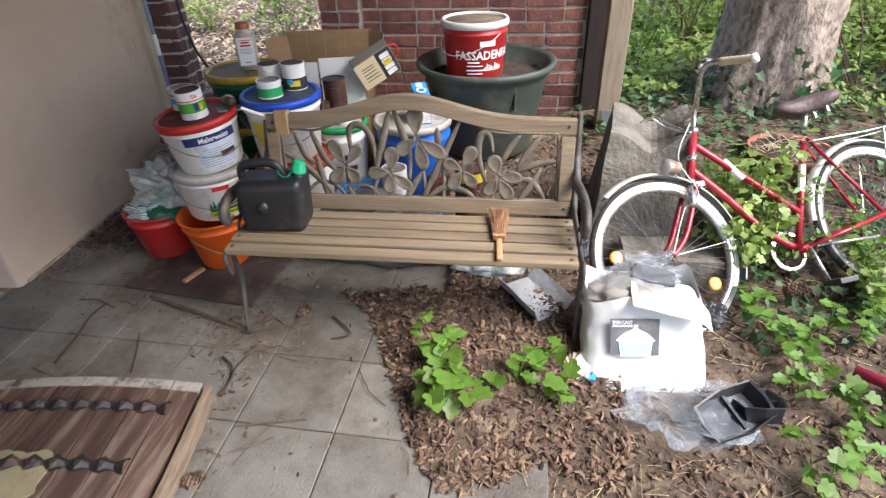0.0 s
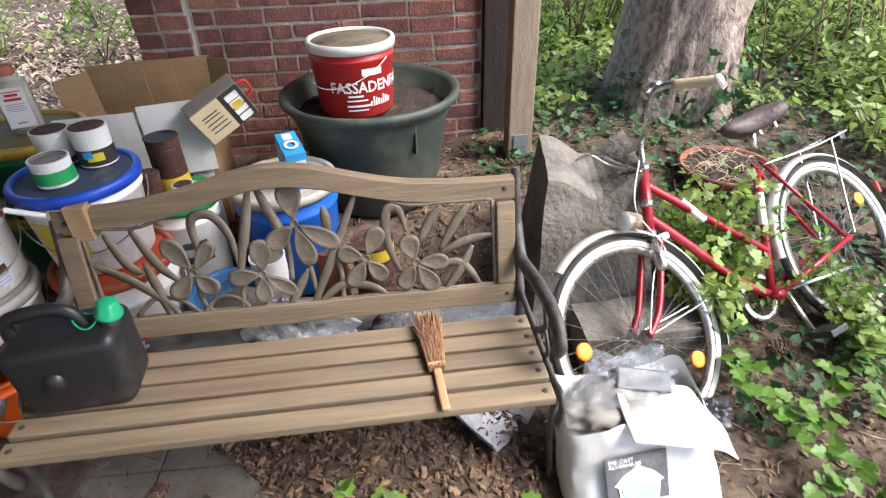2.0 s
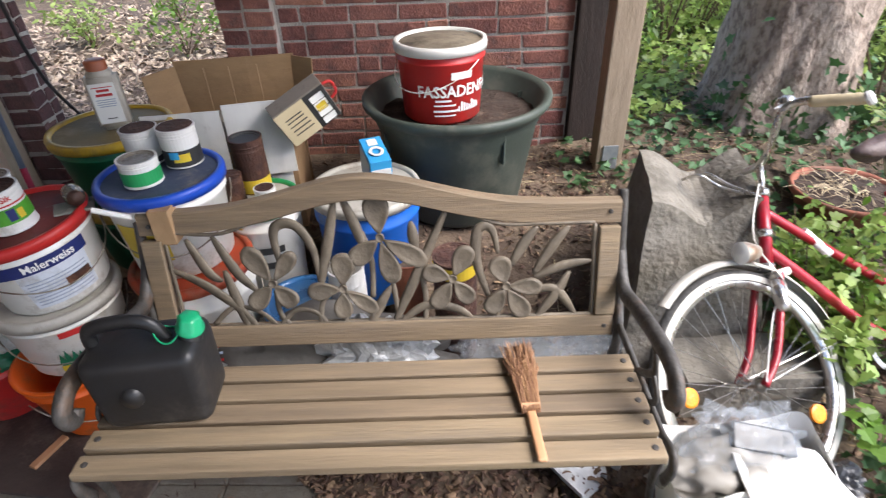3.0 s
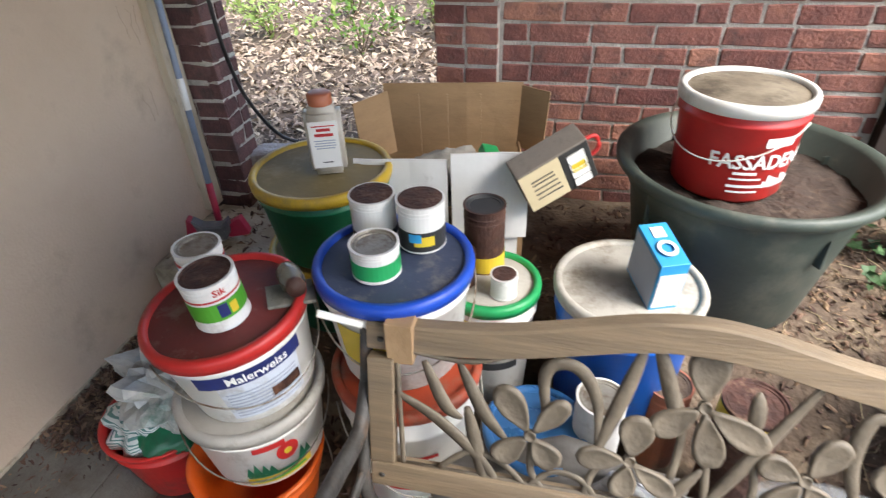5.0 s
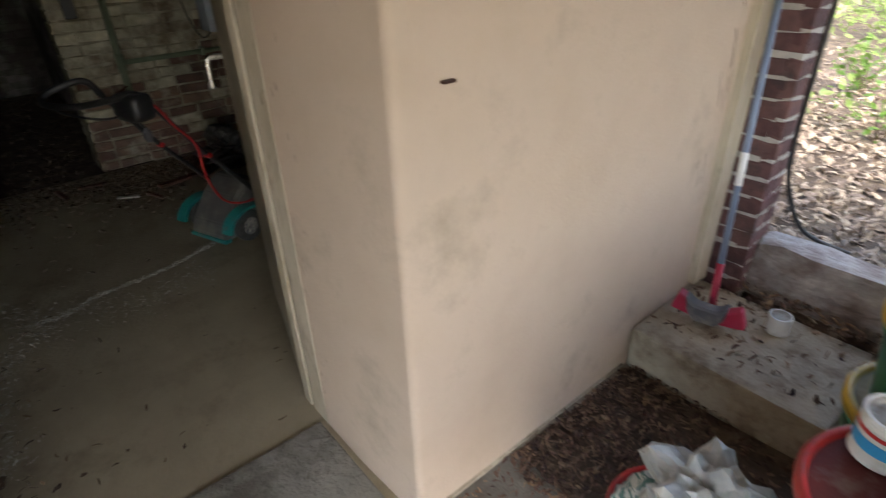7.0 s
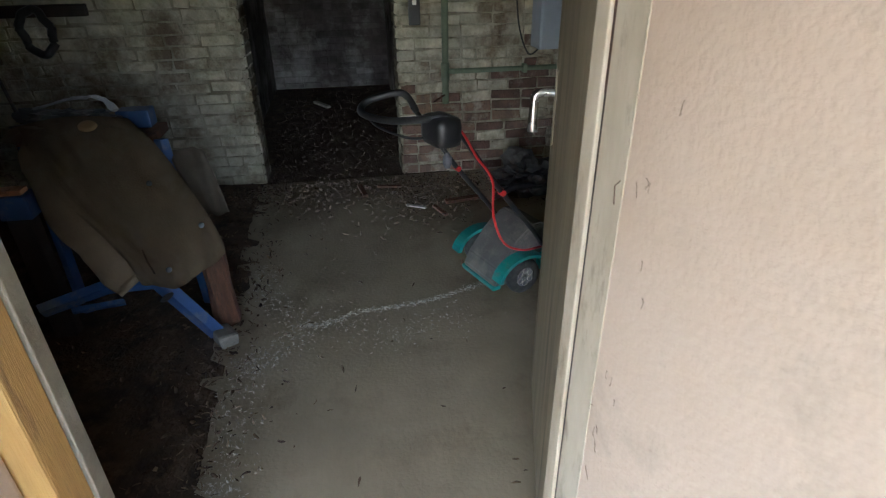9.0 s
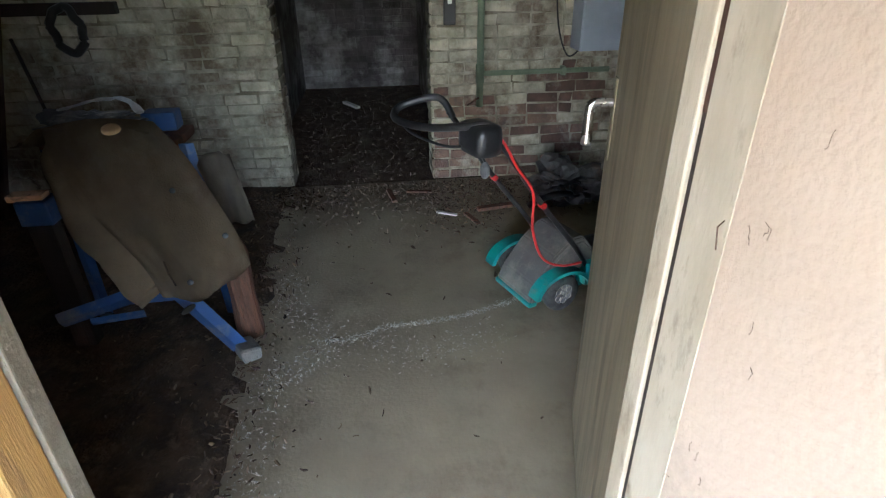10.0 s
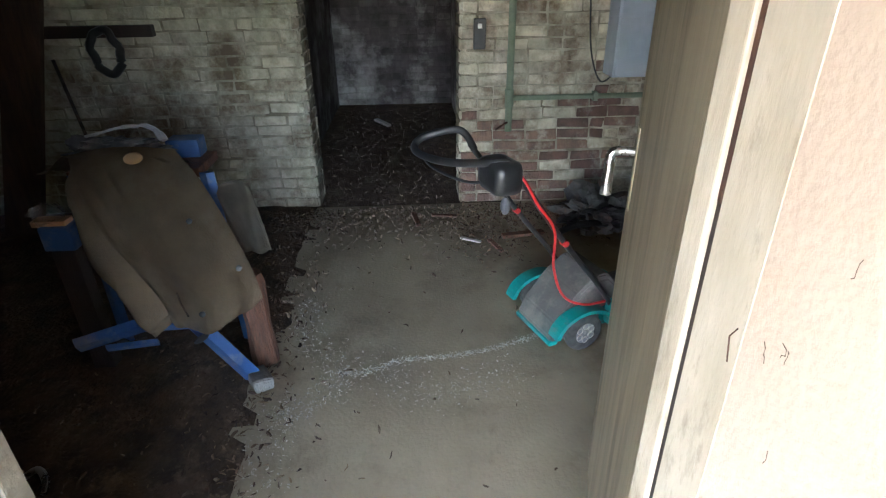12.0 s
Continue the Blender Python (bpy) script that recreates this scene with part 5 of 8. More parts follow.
M_CHIP = mat("bark_mulch", (0.19, 0.115, 0.075), (0.09, 0.052, 0.036), rough=0.92, scale=20, bump=0.3, island=0.75)
M_CHIPPALE = mat("pale_wood_chips", (0.50, 0.40, 0.31), (0.26, 0.19, 0.14), rough=0.92, scale=20, bump=0.3, island=0.5)


def trunk(bx, by, r, h, lean, material, parent, flare=1.0, seg=40, amp=0.035, seed=0.0):
    bm = bmesh.new()
    rings = []
    n = max(10, int(h / 0.09))
    for i in range(n + 1):
        z = h * i / n
        f = r * (1 + 0.32 * flare * math.exp(-z / 0.22)) * (1 - 0.10 * z / h)
        ring = []
        for j in range(seg):
            a = 2 * math.pi * j / seg
            k = f * (1 + flare * 0.16 * math.exp(-z / 0.3) * math.cos(5 * a + seed)) + amp * r * 2.2 * noise.noise(Vector((math.cos(a) * 5, math.sin(a) * 5, z * 3.2 + seed))) + amp * r * 1.6 * noise.noise(Vector((math.cos(a) * 14, math.sin(a) * 14, z * 7 + seed)))
            ring.append(bm.verts.new((k * math.cos(a) + lean[0] * z, k * math.sin(a) + lean[1] * z, z)))
        rings.append(ring)
    for p, q in zip(rings, rings[1:]):
        for j in range(seg):
            bm.faces.new((p[j], p[(j + 1) % seg], q[(j + 1) % seg], q[j]))
    bm.faces.new(rings[-1])
    return part("trunk", bm, material, parent, smooth=True)


def leaf_mesh(name, spots, shape, material, parent=None, seed=0, tilt=0.6):
    """Many leaves in one mesh. spots: (x, y, z, size). shape: outline of (along, across) for one half."""
    rnd = random.Random(seed)
    verts, faces = [], []
    k = len(shape)
    for x, y, z, s in spots:
        m = Matrix.Translation((x, y, z)) @ Euler((rnd.gauss(0, tilt), rnd.gauss(0, tilt), rnd.uniform(0, 6.283))).to_matrix().to_4x4()
        o = len(verts)
        mid = [m @ Vector((a * s, 0, -0.10 * s * a)) for a, _ in (shape[0], shape[-1])]
        lhs = [m @ Vector((a * s, w * s, 0.12 * s * w - 0.10 * s * a)) for a, w in shape[1:-1]]
        rhs = [m @ Vector((a * s, -w * s, 0.12 * s * w - 0.10 * s * a)) for a, w in reversed(shape[1:-1])]
        c = m @ Vector((shape[0][0] * s + 0.45 * s, 0, -0.04 * s))
        ring = [mid[0], *lhs, mid[1], *rhs]
        verts += ring + [c]
        e = o + len(ring)
        faces += [(o + i, o + (i + 1) % len(ring), e) for i in range(len(ring))]
    me = bpy.data.meshes.new(name)
    me.from_pydata(verts, [], faces)
    me.materials.append(material)
    ob = new(name, me)
    ob.parent = parent
    return ob


OVAL = ((0, 0), (0.35, 0.22), (0.7, 0.16), (1, 0))
IVY = ((0, 0), (-0.05, 0.38), (0.35, 0.28), (0.5, 0.42), (0.62, 0.16), (1, 0))
LOBED = ((0, 0), (-0.08, 0.30), (0.12, 0.52), (0.30, 0.34), (0.48, 0.50), (0.62, 0.40), (0.70, 0.24), (0.86, 0.20), (1.0, 0))

tree = thing("tree", "thick grey-brown tree trunk with ivy at its foot", "tree", pose(1.63, 3.88, 0.25))
trunk(0, 0, 0.322, 6.0, (0.012, 0.0), M_BARK, tree, 1.0, 72, 0.05)
rnd = random.Random(9)
iv = [(0.39 * math.cos(a) * (1.12 - 0.3 * z), 0.39 * math.sin(a) * (1.12 - 0.3 * z), z, rnd.uniform(0.04, 0.075)) for a, z in [(rnd.uniform(3.3, 6.0), abs(rnd.gauss(0, 0.22))) for _ in range(170)]]
leaf_mesh("ivy", iv, IVY, M_IVY, tree, 4, 1.0)
for i in range(7):
    a = i * 0.9
    p0 = Vector((0.3 * math.cos(a), 0.3 * math.sin(a), 3.2 + 0.4 * i))
    part("limb", tube(smooth_path([p0 * 0.3 + Vector((0, 0, p0.z * 0.7)), p0, p0 + Vector((1.0 * math.cos(a), 1.0 * math.sin(a), 0.5)), p0 + Vector((2.3 * math.cos(a), 2.3 * math.sin(a), 0.9))]), 0.09, 8, taper=lambda t: 1 - 0.8 * t), M_BARK, tree, smooth=True)
rnd = random.Random(5)
cl = []
for i in range(16):
    a, r, z = rnd.uniform(0, 6.28), rnd.uniform(0.5, 3.0), rnd.uniform(3.8, 6.6)
    c = Vector((r * math.cos(a), r * math.sin(a), z))
    cl += [(c.x + rnd.gauss(0, 0.25), c.y + rnd.gauss(0, 0.25), c.z + rnd.gauss(0, 0.2), rnd.uniform(0.06, 0.12)) for _ in range(28)]
leaf_mesh("crown", cl, OVAL, M_LEAF, tree, 6, 0.9)

# further trunks in the wood
for i, (x, y, r) in enumerate(((0.92, 7.6, 0.16), (3.9, 9.5, 0.2), (-1.2, 12.5, 0.22), (6.5, 7.0, 0.15), (-4.5, 11, 0.2), (2.6, 13, 0.2), (8.5, 11.5, 0.25), (9.5, 4.0, 0.2), (-7.5, 14, 0.25))):
    t = thing("tree", "slender ivy-clad tree in the wood behind", "tree", pose(x, y, ground_z(x, y) - 0.05), "trees of the wood")
    trunk(0, 0, r, 7.0, (0.01 * (i % 3 - 1), 0), M_BARK, t, 0.6, 20, 0.04, i)
    rnd = random.Random(50 + i)
    leaf_mesh("ivy", [((r + 0.03) * math.cos(a), (r + 0.03) * math.sin(a), z, rnd.uniform(0.06, 0.1)) for a, z in [(rnd.uniform(3.1, 6.3), rnd.uniform(0, 2.2)) for _ in range(120)]], IVY, M_IVY, t, i, 1.0)
    cr = []
    for _ in range(3 if x > 3 else 7):
        a, q, z = rnd.uniform(0, 6.28), rnd.uniform(0.2, 1.8), rnd.uniform(4.2, 7.4)
        cr += [(q * math.cos(a) + rnd.gauss(0, 0.3), q * math.sin(a) + rnd.gauss(0, 0.3), z + rnd.gauss(0, 0.25), rnd.uniform(0.10, 0.18)) for _ in range(18)]
    leaf_mesh("crown", cr, OVAL, M_LEAF, t, i, 0.9)


# ---- ground cover ----
def free(x, y):
    """Open soil, away from paving and walls."""
    return not (x < -2.0 and y < 3.9) and not (-1.3 < x < 0.65 and 3.5 < y < 3.95)


def scatter_chips(name, label, spots, material, size, seed):
    rnd = random.Random(seed)
    verts, faces = [], []
    for x, y, z in spots:
        s = size * rnd.uniform(0.5, 1.5)
        m = Matrix.Translation((x, y, z)) @ Euler((rnd.gauss(0, 0.5), rnd.gauss(0, 0.5), rnd.uniform(0, 6.28))).to_matrix().to_4x4()
        w, t, c = s * rnd.uniform(0.16, 0.5), s * rnd.uniform(0.03, 0.09), s * rnd.uniform(-0.12, 0.22)
        o = len(verts)
        for a, f, e in ((-0.5, rnd.uniform(0.2, 0.8), 0), (-0.1, 1.0, c), (0.22, rnd.uniform(0.6, 1.0), c * 0.9), (0.5, rnd.uniform(0.05, 0.5), 0)):
            k = rnd.uniform(-0.2, 0.2) * w
            verts += [m @ Vector((a * s, -f * w / 2 + k, e)), m @ Vector((a * s, k, e + t)), m @ Vector((a * s, f * w / 2 + k, e))]
        for i in (0, 3, 6):
            faces += [(o + i, o + i + 3, o + i + 4, o + i + 1), (o + i + 1, o + i + 4, o + i + 5, o + i + 2), (o + i + 2, o + i + 5, o + i + 3, o + i)]
    me = bpy.data.meshes.new(name)
    me.from_pydata(verts, [], faces)
    me.materials.append(material)
    return tagged(new(name, me), label, "mulch", "", "stuff")


def mulch_edge(x):
    """Front edge of the mulch that spills over the paving."""
    return 1.05 + 0.95 * step(-0.1, -0.85, x) + 0.07 * math.sin(9 * x)


rnd = random.Random(12)
sp = []
while len(sp) < 6000:
    x, y = rnd.uniform(-0.75, 0.42), rnd.uniform(0.95, 2.3)
    d = y - mulch_edge(x)
    if d > -0.03 * rnd.random() and (x < 0.25 or rnd.random() < 0.6) and not (x < -0.25 and y > 1.95):
        sp.append((x, y, 0.006 + min(0.05, max(0, d) * 0.16) * rnd.uniform(0.6, 1.0)))
scatter_chips("bark_mulch", "reddish-brown bark mulch spilling over the pavers", sp, M_CHIP, 0.032, 1)
bm = bmesh.new()
nx = 34
gv = {}
for i in range(nx + 1):
    for j in range(nx + 1):
        x, y = -0.78 + 1.15 * i / nx, 0.9 + 1.4 * j / nx
        d = y - mulch_edge(x)
        inside = d > 0 and not (x < -0.25 and y > 1.95)
        gv[i, j] = bm.verts.new((x, y, (0.002 + min(0.045, d * 0.15) if inside else -0.02) + 0.006 * noise.noise(Vector((x * 20, y * 20, 0)))))
for i in range(nx):
    for j in range(nx):
        bm.faces.new((gv[i, j], gv[i + 1, j], gv[i + 1, j + 1], gv[i, j + 1]))
tagged(part("mulch_heap", bm, M_SOIL, smooth=True), "low heap of dark rotted mulch on the paving", "soil", "", "stuff")
sp = []
while len(sp) < 9000:
    x, y = rnd.uniform(-0.1, 3.0), rnd.uniform(0.7, 4.2)
    if free(x, y) and rnd.random() < 1.1 - 0.22 * y:
        sp.append((x, y, ground_z(x, y) + 0.006))
scatter_chips("leaf_litter", "brown leaf litter and bark on the soil", sp, M_CHIP, 0.028, 2)
sp = []
while len(sp) < 9000:
    x, y = rnd.uniform(-4.5, -0.2), 3.2 + abs(rnd.gauss(0, 2.2))
    if free(x, y) and y < 10 and not (x > -1.35 and y < 3.95):
        sp.append((x, y, ground_z(x, y) + 0.008))
scatter_chips("wood_chips", "pale wood chips covering the woodland path", sp, M_CHIPPALE, 0.06, 3)
sp = [(rnd.uniform(-2.28, -0.9), rnd.uniform(2.2, 3.3)) for _ in range(1900)] + [(-2.29 + abs(rnd.gauss(0, 0.22)), rnd.uniform(2.2, 2.94)) for _ in range(1300)] + [(rnd.uniform(-0.9, 0.7), rnd.uniform(2.3, 3.6)) for _ in range(1900)]
scatter_chips("leaf_litter", "dark leaf litter beside the stuccoed wall", [(x, y, max(ground_z(x, y), 0.0) + 0.006) for x, y in sp], M_CHIP, 0.026, 4)
sp = [(rnd.uniform(-2.25, 0.0), rnd.uniform(0.7, 2.4)) for _ in range(520)] + [(-2.28 + abs(rnd.gauss(0, 0.1)), rnd.uniform(1.9, 2.4)) for _ in range(160)] + [(rnd.gauss(-1.12, 0.1), rnd.gauss(1.7, 0.08)) for _ in range(130)] + [(rnd.gauss(-1.0, 0.05), rnd.gauss(1.25, 0.2)) for _ in range(120)]
scatter_chips("step_litter", "dry leaf litter lying on the worn step", [(-2.3 + 0.68 * abs(rnd.betavariate(1.2, 1.6)), rnd.uniform(3.0, 3.45), 0.182) for _ in range(150)] + [(rnd.uniform(-2.15, -1.3), rnd.uniform(3.42, 3.58), 0.20) for _ in range(260)], M_CHIP, 0.03, 6)
scatter_chips("paving_crumbs", "scattered crumbs and needles on the pavers", [(x, y, 0.004) for x, y in sp], M_CHIP, 0.018, 5)


def twigs(name, label, spots, seed, lo=0.05, hi=0.25, r=0.002, material=None):
    rnd = random.Random(seed)
    bm = bmesh.new()
    for x, y in spots:
        z = (0.004 if x < 0.1 and y < 2.4 else ground_z(x, y)) + 0.004
        a, l = rnd.uniform(0, 6.28), rnd.uniform(lo, hi)
        d = Vector((math.cos(a), math.sin(a), 0)) * l
        p = Vector((x, y, z))
        tube([p, p + d * 0.5 + Vector((rnd.gauss(0, 0.012), rnd.gauss(0, 0.012), 0.004)), p + d], r * rnd.uniform(0.6, 1.6), 4, bm)
    return tagged(part(name, bm, material or M_TWIG), label, "twigs", "", "stuff")


rnd = random.Random(31)
twigs("twigs", "thin dry twigs scattered over the ground", [(rnd.uniform(-2.0, -0.3), rnd.uniform(0.9, 2.1)) for _ in range(45)] + [(rnd.uniform(0.2, 3.0), rnd.uniform(0.8, 3.8)) for _ in range(190)], 32)
M_STRAW = mat("dry_grass", (0.42, 0.34, 0.20), (0.28, 0.22, 0.13), rough=0.9, scale=20, bump=0, island=0.3)
twigs("dry_needles", "pale dry grass and needles on the soil", [(rnd.uniform(0.05, 3.0), rnd.uniform(0.8, 3.8)) for _ in range(2000)], 33, 0.03, 0.12, 0.0011, M_STRAW)
twigs("dry_needles", "dry needles gathered by the bench foot", [(rnd.gauss(-1.1, 0.13), rnd.gauss(1.62, 0.10)) for _ in range(120)], 34, 0.02, 0.07, 0.0011, M_TWIG)

# ivy and undergrowth
rnd = random.Random(40)
sp = []
while len(sp) < 8500:
    x, y = rnd.uniform(0.35, 4.2), rnd.uniform(0.8, 6.0)
    k = step(-0.15, 0.25, noise.noise(Vector((x * 1.3, y * 1.3, 3))) + 0.18 * (y - 1.9) + 0.16 * (x - 0.9) + 0.14)
    if free(x, y) and rnd.random() < k and not (0.35 < x < 0.95 and y < 2.3):
        sp.append((x, y, ground_z(x, y) + rnd.uniform(0.012, 0.08), rnd.uniform(0.028, 0.06)))
tagged(leaf_mesh("ivy_carpet", sp, IVY, M_IVY, None, 41, 0.45), "dark green ivy carpeting the ground", "ivy", "", "stuff")


def shrub(x, y, r, h, n, size, material, seed, shape=OVAL, label="leafy young shrub with fresh green leaves", group="shrubs", name="shrub", stems=7):
    z0 = ground_z(x, y)
    s = thing(name, label, "shrub", pose(x, y, z0 - 0.01), group)
    rnd = random.Random(seed)
    bm = bmesh.new()
    spots = []
    for i in range(stems):
        a = rnd.uniform(0, 6.28)
        e = Vector((r * rnd.uniform(0.3, 1) * math.cos(a), r * rnd.uniform(0.3, 1) * math.sin(a), h * rnd.uniform(0.6, 1.0)))
        path = smooth_path([(0, 0, 0), e * 0.5 + Vector((rnd.gauss(0, 0.05) * r, rnd.gauss(0, 0.05) * r, 0.1 * h)), e], 5)
        if name == "weed":
            part("stem", tube(path, 0.004 + 0.004 * h, 5, taper=lambda t: 1 - 0.75 * t), M_TWIG, s)
        else:
            tube(path, 0.004 + 0.004 * h, 5, bm, taper=lambda t: 1 - 0.75 * t)
        for _ in range(n // stems):
            p = path[min(len(path) - 1, int(len(path) * rnd.uniform(0.25, 1.0)))]
            spots.append((p.x + rnd.gauss(0, 0.16 * r), p.y + rnd.gauss(0, 0.16 * r), max(0.02, p.z + rnd.gauss(0, 0.10 * h)), size * rnd.uniform(0.6, 1.3)))
    if name == "weed":
        bm.free()
    else:
        part("branchwork", bm, M_TWIG, s)
    leaf_mesh("foliage", spots, shape, material, s, seed, 0.6)
    return s


rnd = random.Random(60)
for i in range(100):
    x = rnd.uniform(1.2, 5.2) if i < 70 else rnd.uniform(2, 9)
    y = rnd.uniform(3.3, 6.8) if i < 70 else rnd.uniform(6, 10)
    if x < 2.2 and y < 4.9:
        continue
    shrub(x, y, rnd.uniform(0.4, 0.7), rnd.uniform(0.5, 1.1), 240, 0.06, M_LEAF, 100 + i)
for i in range(22):
    x, y = rnd.uniform(-7.5, 3.0), rnd.uniform(7.6, 12)
    shrub(x, y, rnd.uniform(0.5, 0.9), rnd.uniform(0.4, 0.9), 260, 0.075, M_LEAF, 200 + i)
for i, (x, y) in enumerate(((-1.9, 6.3), (-2.3, 5.6), (-1.55, 5.9), (-2.7, 6.6), (-3.2, 5.9), (0.8, 5.2), (1.1, 6.1), (0.95, 4.6))):
    shrub(x, y, 0.35, 0.4, 170, 0.06, M_HERB if i % 2 else M_LEAF, 260 + i)
for i in range(14):
    x, y = rnd.uniform(2.3, 3.6), rnd.uniform(1.4, 4.0)
    shrub(x, y, 0.3, 0.4, 120, 0.06, M_LEAF, 300 + i)
# weeds round the bicycle frame
for i, (x, y, r, h) in enumerate(((1.02, 2.42, 0.20, 0.50), (1.14, 2.46, 0.22, 0.50), (1.26, 2.38, 0.18, 0.42), (1.10, 2.30, 0.18, 0.40), (1.22, 2.24, 0.16, 0.32), (1.0, 2.2, 0.15, 0.3), (1.62, 2.3, 0.2, 0.3), (1.55, 2.05, 0.15, 0.2))):
    shrub(x, y, r, h, 230, 0.040, M_LEAF if i % 2 else M_HERB, 340 + i, LOBED if i % 2 else OVAL, "fresh green weed growing through the bicycle", "weeds by the bicycle", "weed", 6)


def herb(x, y, r, n, size, seed, label="bright green avens seedling with lobed leaves", base=None):
    z0 = base if base is not None else ground_z(x, y)
    s = thing("herb", label, "plant", pose(x, y, z0), "young herbs")
    rnd = random.Random(seed)
    spots = []
    for i in range(n):
        a = rnd.uniform(0, 6.28)
        e = Vector((r * rnd.uniform(0.15, 1) * math.cos(a), r * rnd.uniform(0.15, 1) * math.sin(a), rnd.uniform(0.05, 0.14)))
        part("stalk", tube(smooth_path([(0, 0, 0), e * 0.5 + Vector((0, 0, 0.04)), e], 4), 0.0022, 5), M_HERB, s)
        for k in range(3):
            spots.append((e.x + rnd.gauss(0, size * 0.35), e.y + rnd.gauss(0, size * 0.35), e.z + 0.004 * k, size * rnd.uniform(0.7, 1.2)))
    leaf_mesh("foliage", spots, LOBED, M_HERB, s, seed, 0.3)


for i, (x, y, r, n, sz) in enumerate(((-0.24, 1.40, 0.12, 6, 0.065), (-0.19, 1.27, 0.09, 6, 0.065), (-0.19, 1.58, 0.14, 4, 0.055), (-0.33, 1.62, 0.05, 2, 0.05), (0.06, 1.42, 0.10, 4, 0.06), (0.15, 1.50, 0.05, 3, 0.055), (0.20, 1.32, 0.04, 2, 0.075))):
    herb(x, y, r, n, sz, 400 + i, base=0.02)
for i in range(46):
    x, y = rnd.uniform(0.86, 2.1), rnd.uniform(0.85, 2.1)
    herb(x, y, 0.10, 3, 0.05, 430 + i, "green young herb among the leaf litter")


# low green undergrowth of the wood
rnd = random.Random(69)
sp = []
while len(sp) < 4200:
    x, y = rnd.uniform(0.65, 2.6), rnd.uniform(3.7, 7.5)
    if noise.noise(Vector((x * 1.8, y * 1.8, 6))) > -0.2 and math.hypot(x - 1.63, y - 3.88) > 0.5:
        sp.append((x, y, ground_z(x, y) + rnd.uniform(0.02, 0.12 + 0.06 * (y - 3.7)), rnd.uniform(0.04, 0.075)))
tagged(leaf_mesh("undergrowth", sp, IVY, M_LEAF, None, 73, 0.5), "light green plants round the foot of the tree", "undergrowth", "", "stuff")
rnd = random.Random(70)
sp = []
while len(sp) < 26000:
    x, y = rnd.uniform(1.9, 8.5), 2.7 + abs(rnd.gauss(0, 3.0))
    c = noise.noise(Vector((x * 1.6, y * 1.6, 9)))
    if c > -0.28 and y < 11 and not (x < 2.3 and y < 3.4):
        sp.append((x, y, ground_z(x, y) + rnd.uniform(0.03, 0.16 + 0.45 * max(0, c + 0.15)), rnd.uniform(0.04, 0.085)))
tagged(leaf_mesh("undergrowth", sp, OVAL, M_LEAF, None, 71, 0.5), "dense light green undergrowth of the wood", "undergrowth", "", "stuff")
sp = []
while len(sp) < 5000:
    x, y = rnd.uniform(-8, 2.4), rnd.uniform(5.6, 12)
    c = noise.noise(Vector((x * 0.9, y * 0.9, 2))) + 0.12 * (y - 8)
    if c > 0:
        sp.append((x, y, ground_z(x, y) + rnd.uniform(0.03, 0.25), rnd.uniform(0.05, 0.1)))
tagged(leaf_mesh("undergrowth", sp, OVAL, M_LEAF, None, 72, 0.5), "patches of light green plants beyond the path", "undergrowth", "", "stuff")
for i in range(26):
    x, y = rnd.uniform(1.9, 5.5), rnd.uniform(3.4, 6.5)
    z = ground_z(x, y)
    a, l = rnd.uniform(-0.5, 0.5), rnd.uniform(0.9, 1.9)
    tagged(part("sapling", tube(smooth_path([(x, y, z), (x + 0.3 * a * l, y, z + 0.5 * l), (x + a * l, y + 0.1, z + l)]), 0.009, 6, taper=lambda t: 1 - 0.6 * t), M_STRAW), "thin bare sapling stem in the undergrowth", "sapling", "saplings")


# ---- by the stuccoed wall ----
M_RAWWOOD = mat("raw_pine", (0.62, 0.38, 0.13), (0.50, 0.29, 0.09), rough=0.7, scale=6, bump=0.12, stretch=(5, 5, 0.5), dirt=(0.30, 0.17, 0.07), dirt_amount=0.2, dirt_scale=6)
M_DOORLEAF = mat("grimy_olive_door_paint", (0.33, 0.28, 0.19), (0.20, 0.165, 0.105), rough=0.5, scale=5, bump=0.15, fine=50, stretch=(4, 4, 0.35), dirt=(0.13, 0.10, 0.06), dirt_amount=0.35, dirt_scale=3)
M_BLUEPOLE = mat("blue_grey_pole", (0.20, 0.25, 0.34), (0.15, 0.19, 0.27), rough=0.45, scale=10, bump=0.02)
M_PINK = mat("crimson_plastic", (0.42, 0.02, 0.06), (0.33, 0.02, 0.05), rough=0.5, scale=10, bump=0.05)
M_GREYPL = mat("grey_plastic", (0.13, 0.13, 0.14), (0.09, 0.09, 0.10), rough=0.55, scale=8, bump=0.08, dirt=(0.25, 0.23, 0.20), dirt_amount=0.3, dirt_scale=8)
M_FILM = mat("clear_film", (0.50, 0.54, 0.58), (0.36, 0.40, 0.44), rough=0.12, scale=9, bump=0.2, fine=30, alpha=0.20)
M_TARP = mat("dusty_grey_tarpaulin", (0.17, 0.16, 0.145), (0.11, 0.10, 0.09), rough=0.7, scale=6, bump=0.15, fine=40, dirt=(0.08, 0.065, 0.05), dirt_amount=0.3, dirt_scale=5)
M_CHARCOAL = mat("charcoal_plastic", (0.03, 0.032, 0.036), (0.018, 0.019, 0.022), rough=0.35, scale=8, bump=0.06, dirt=(0.10, 0.09, 0.08), dirt_amount=0.2, dirt_scale=8)
M_FOIL = mat("aluminium_sheet", (0.55, 0.56, 0.57), (0.40, 0.41, 0.42), rough=0.4, metal=0.25, scale=14, bump=0.3)

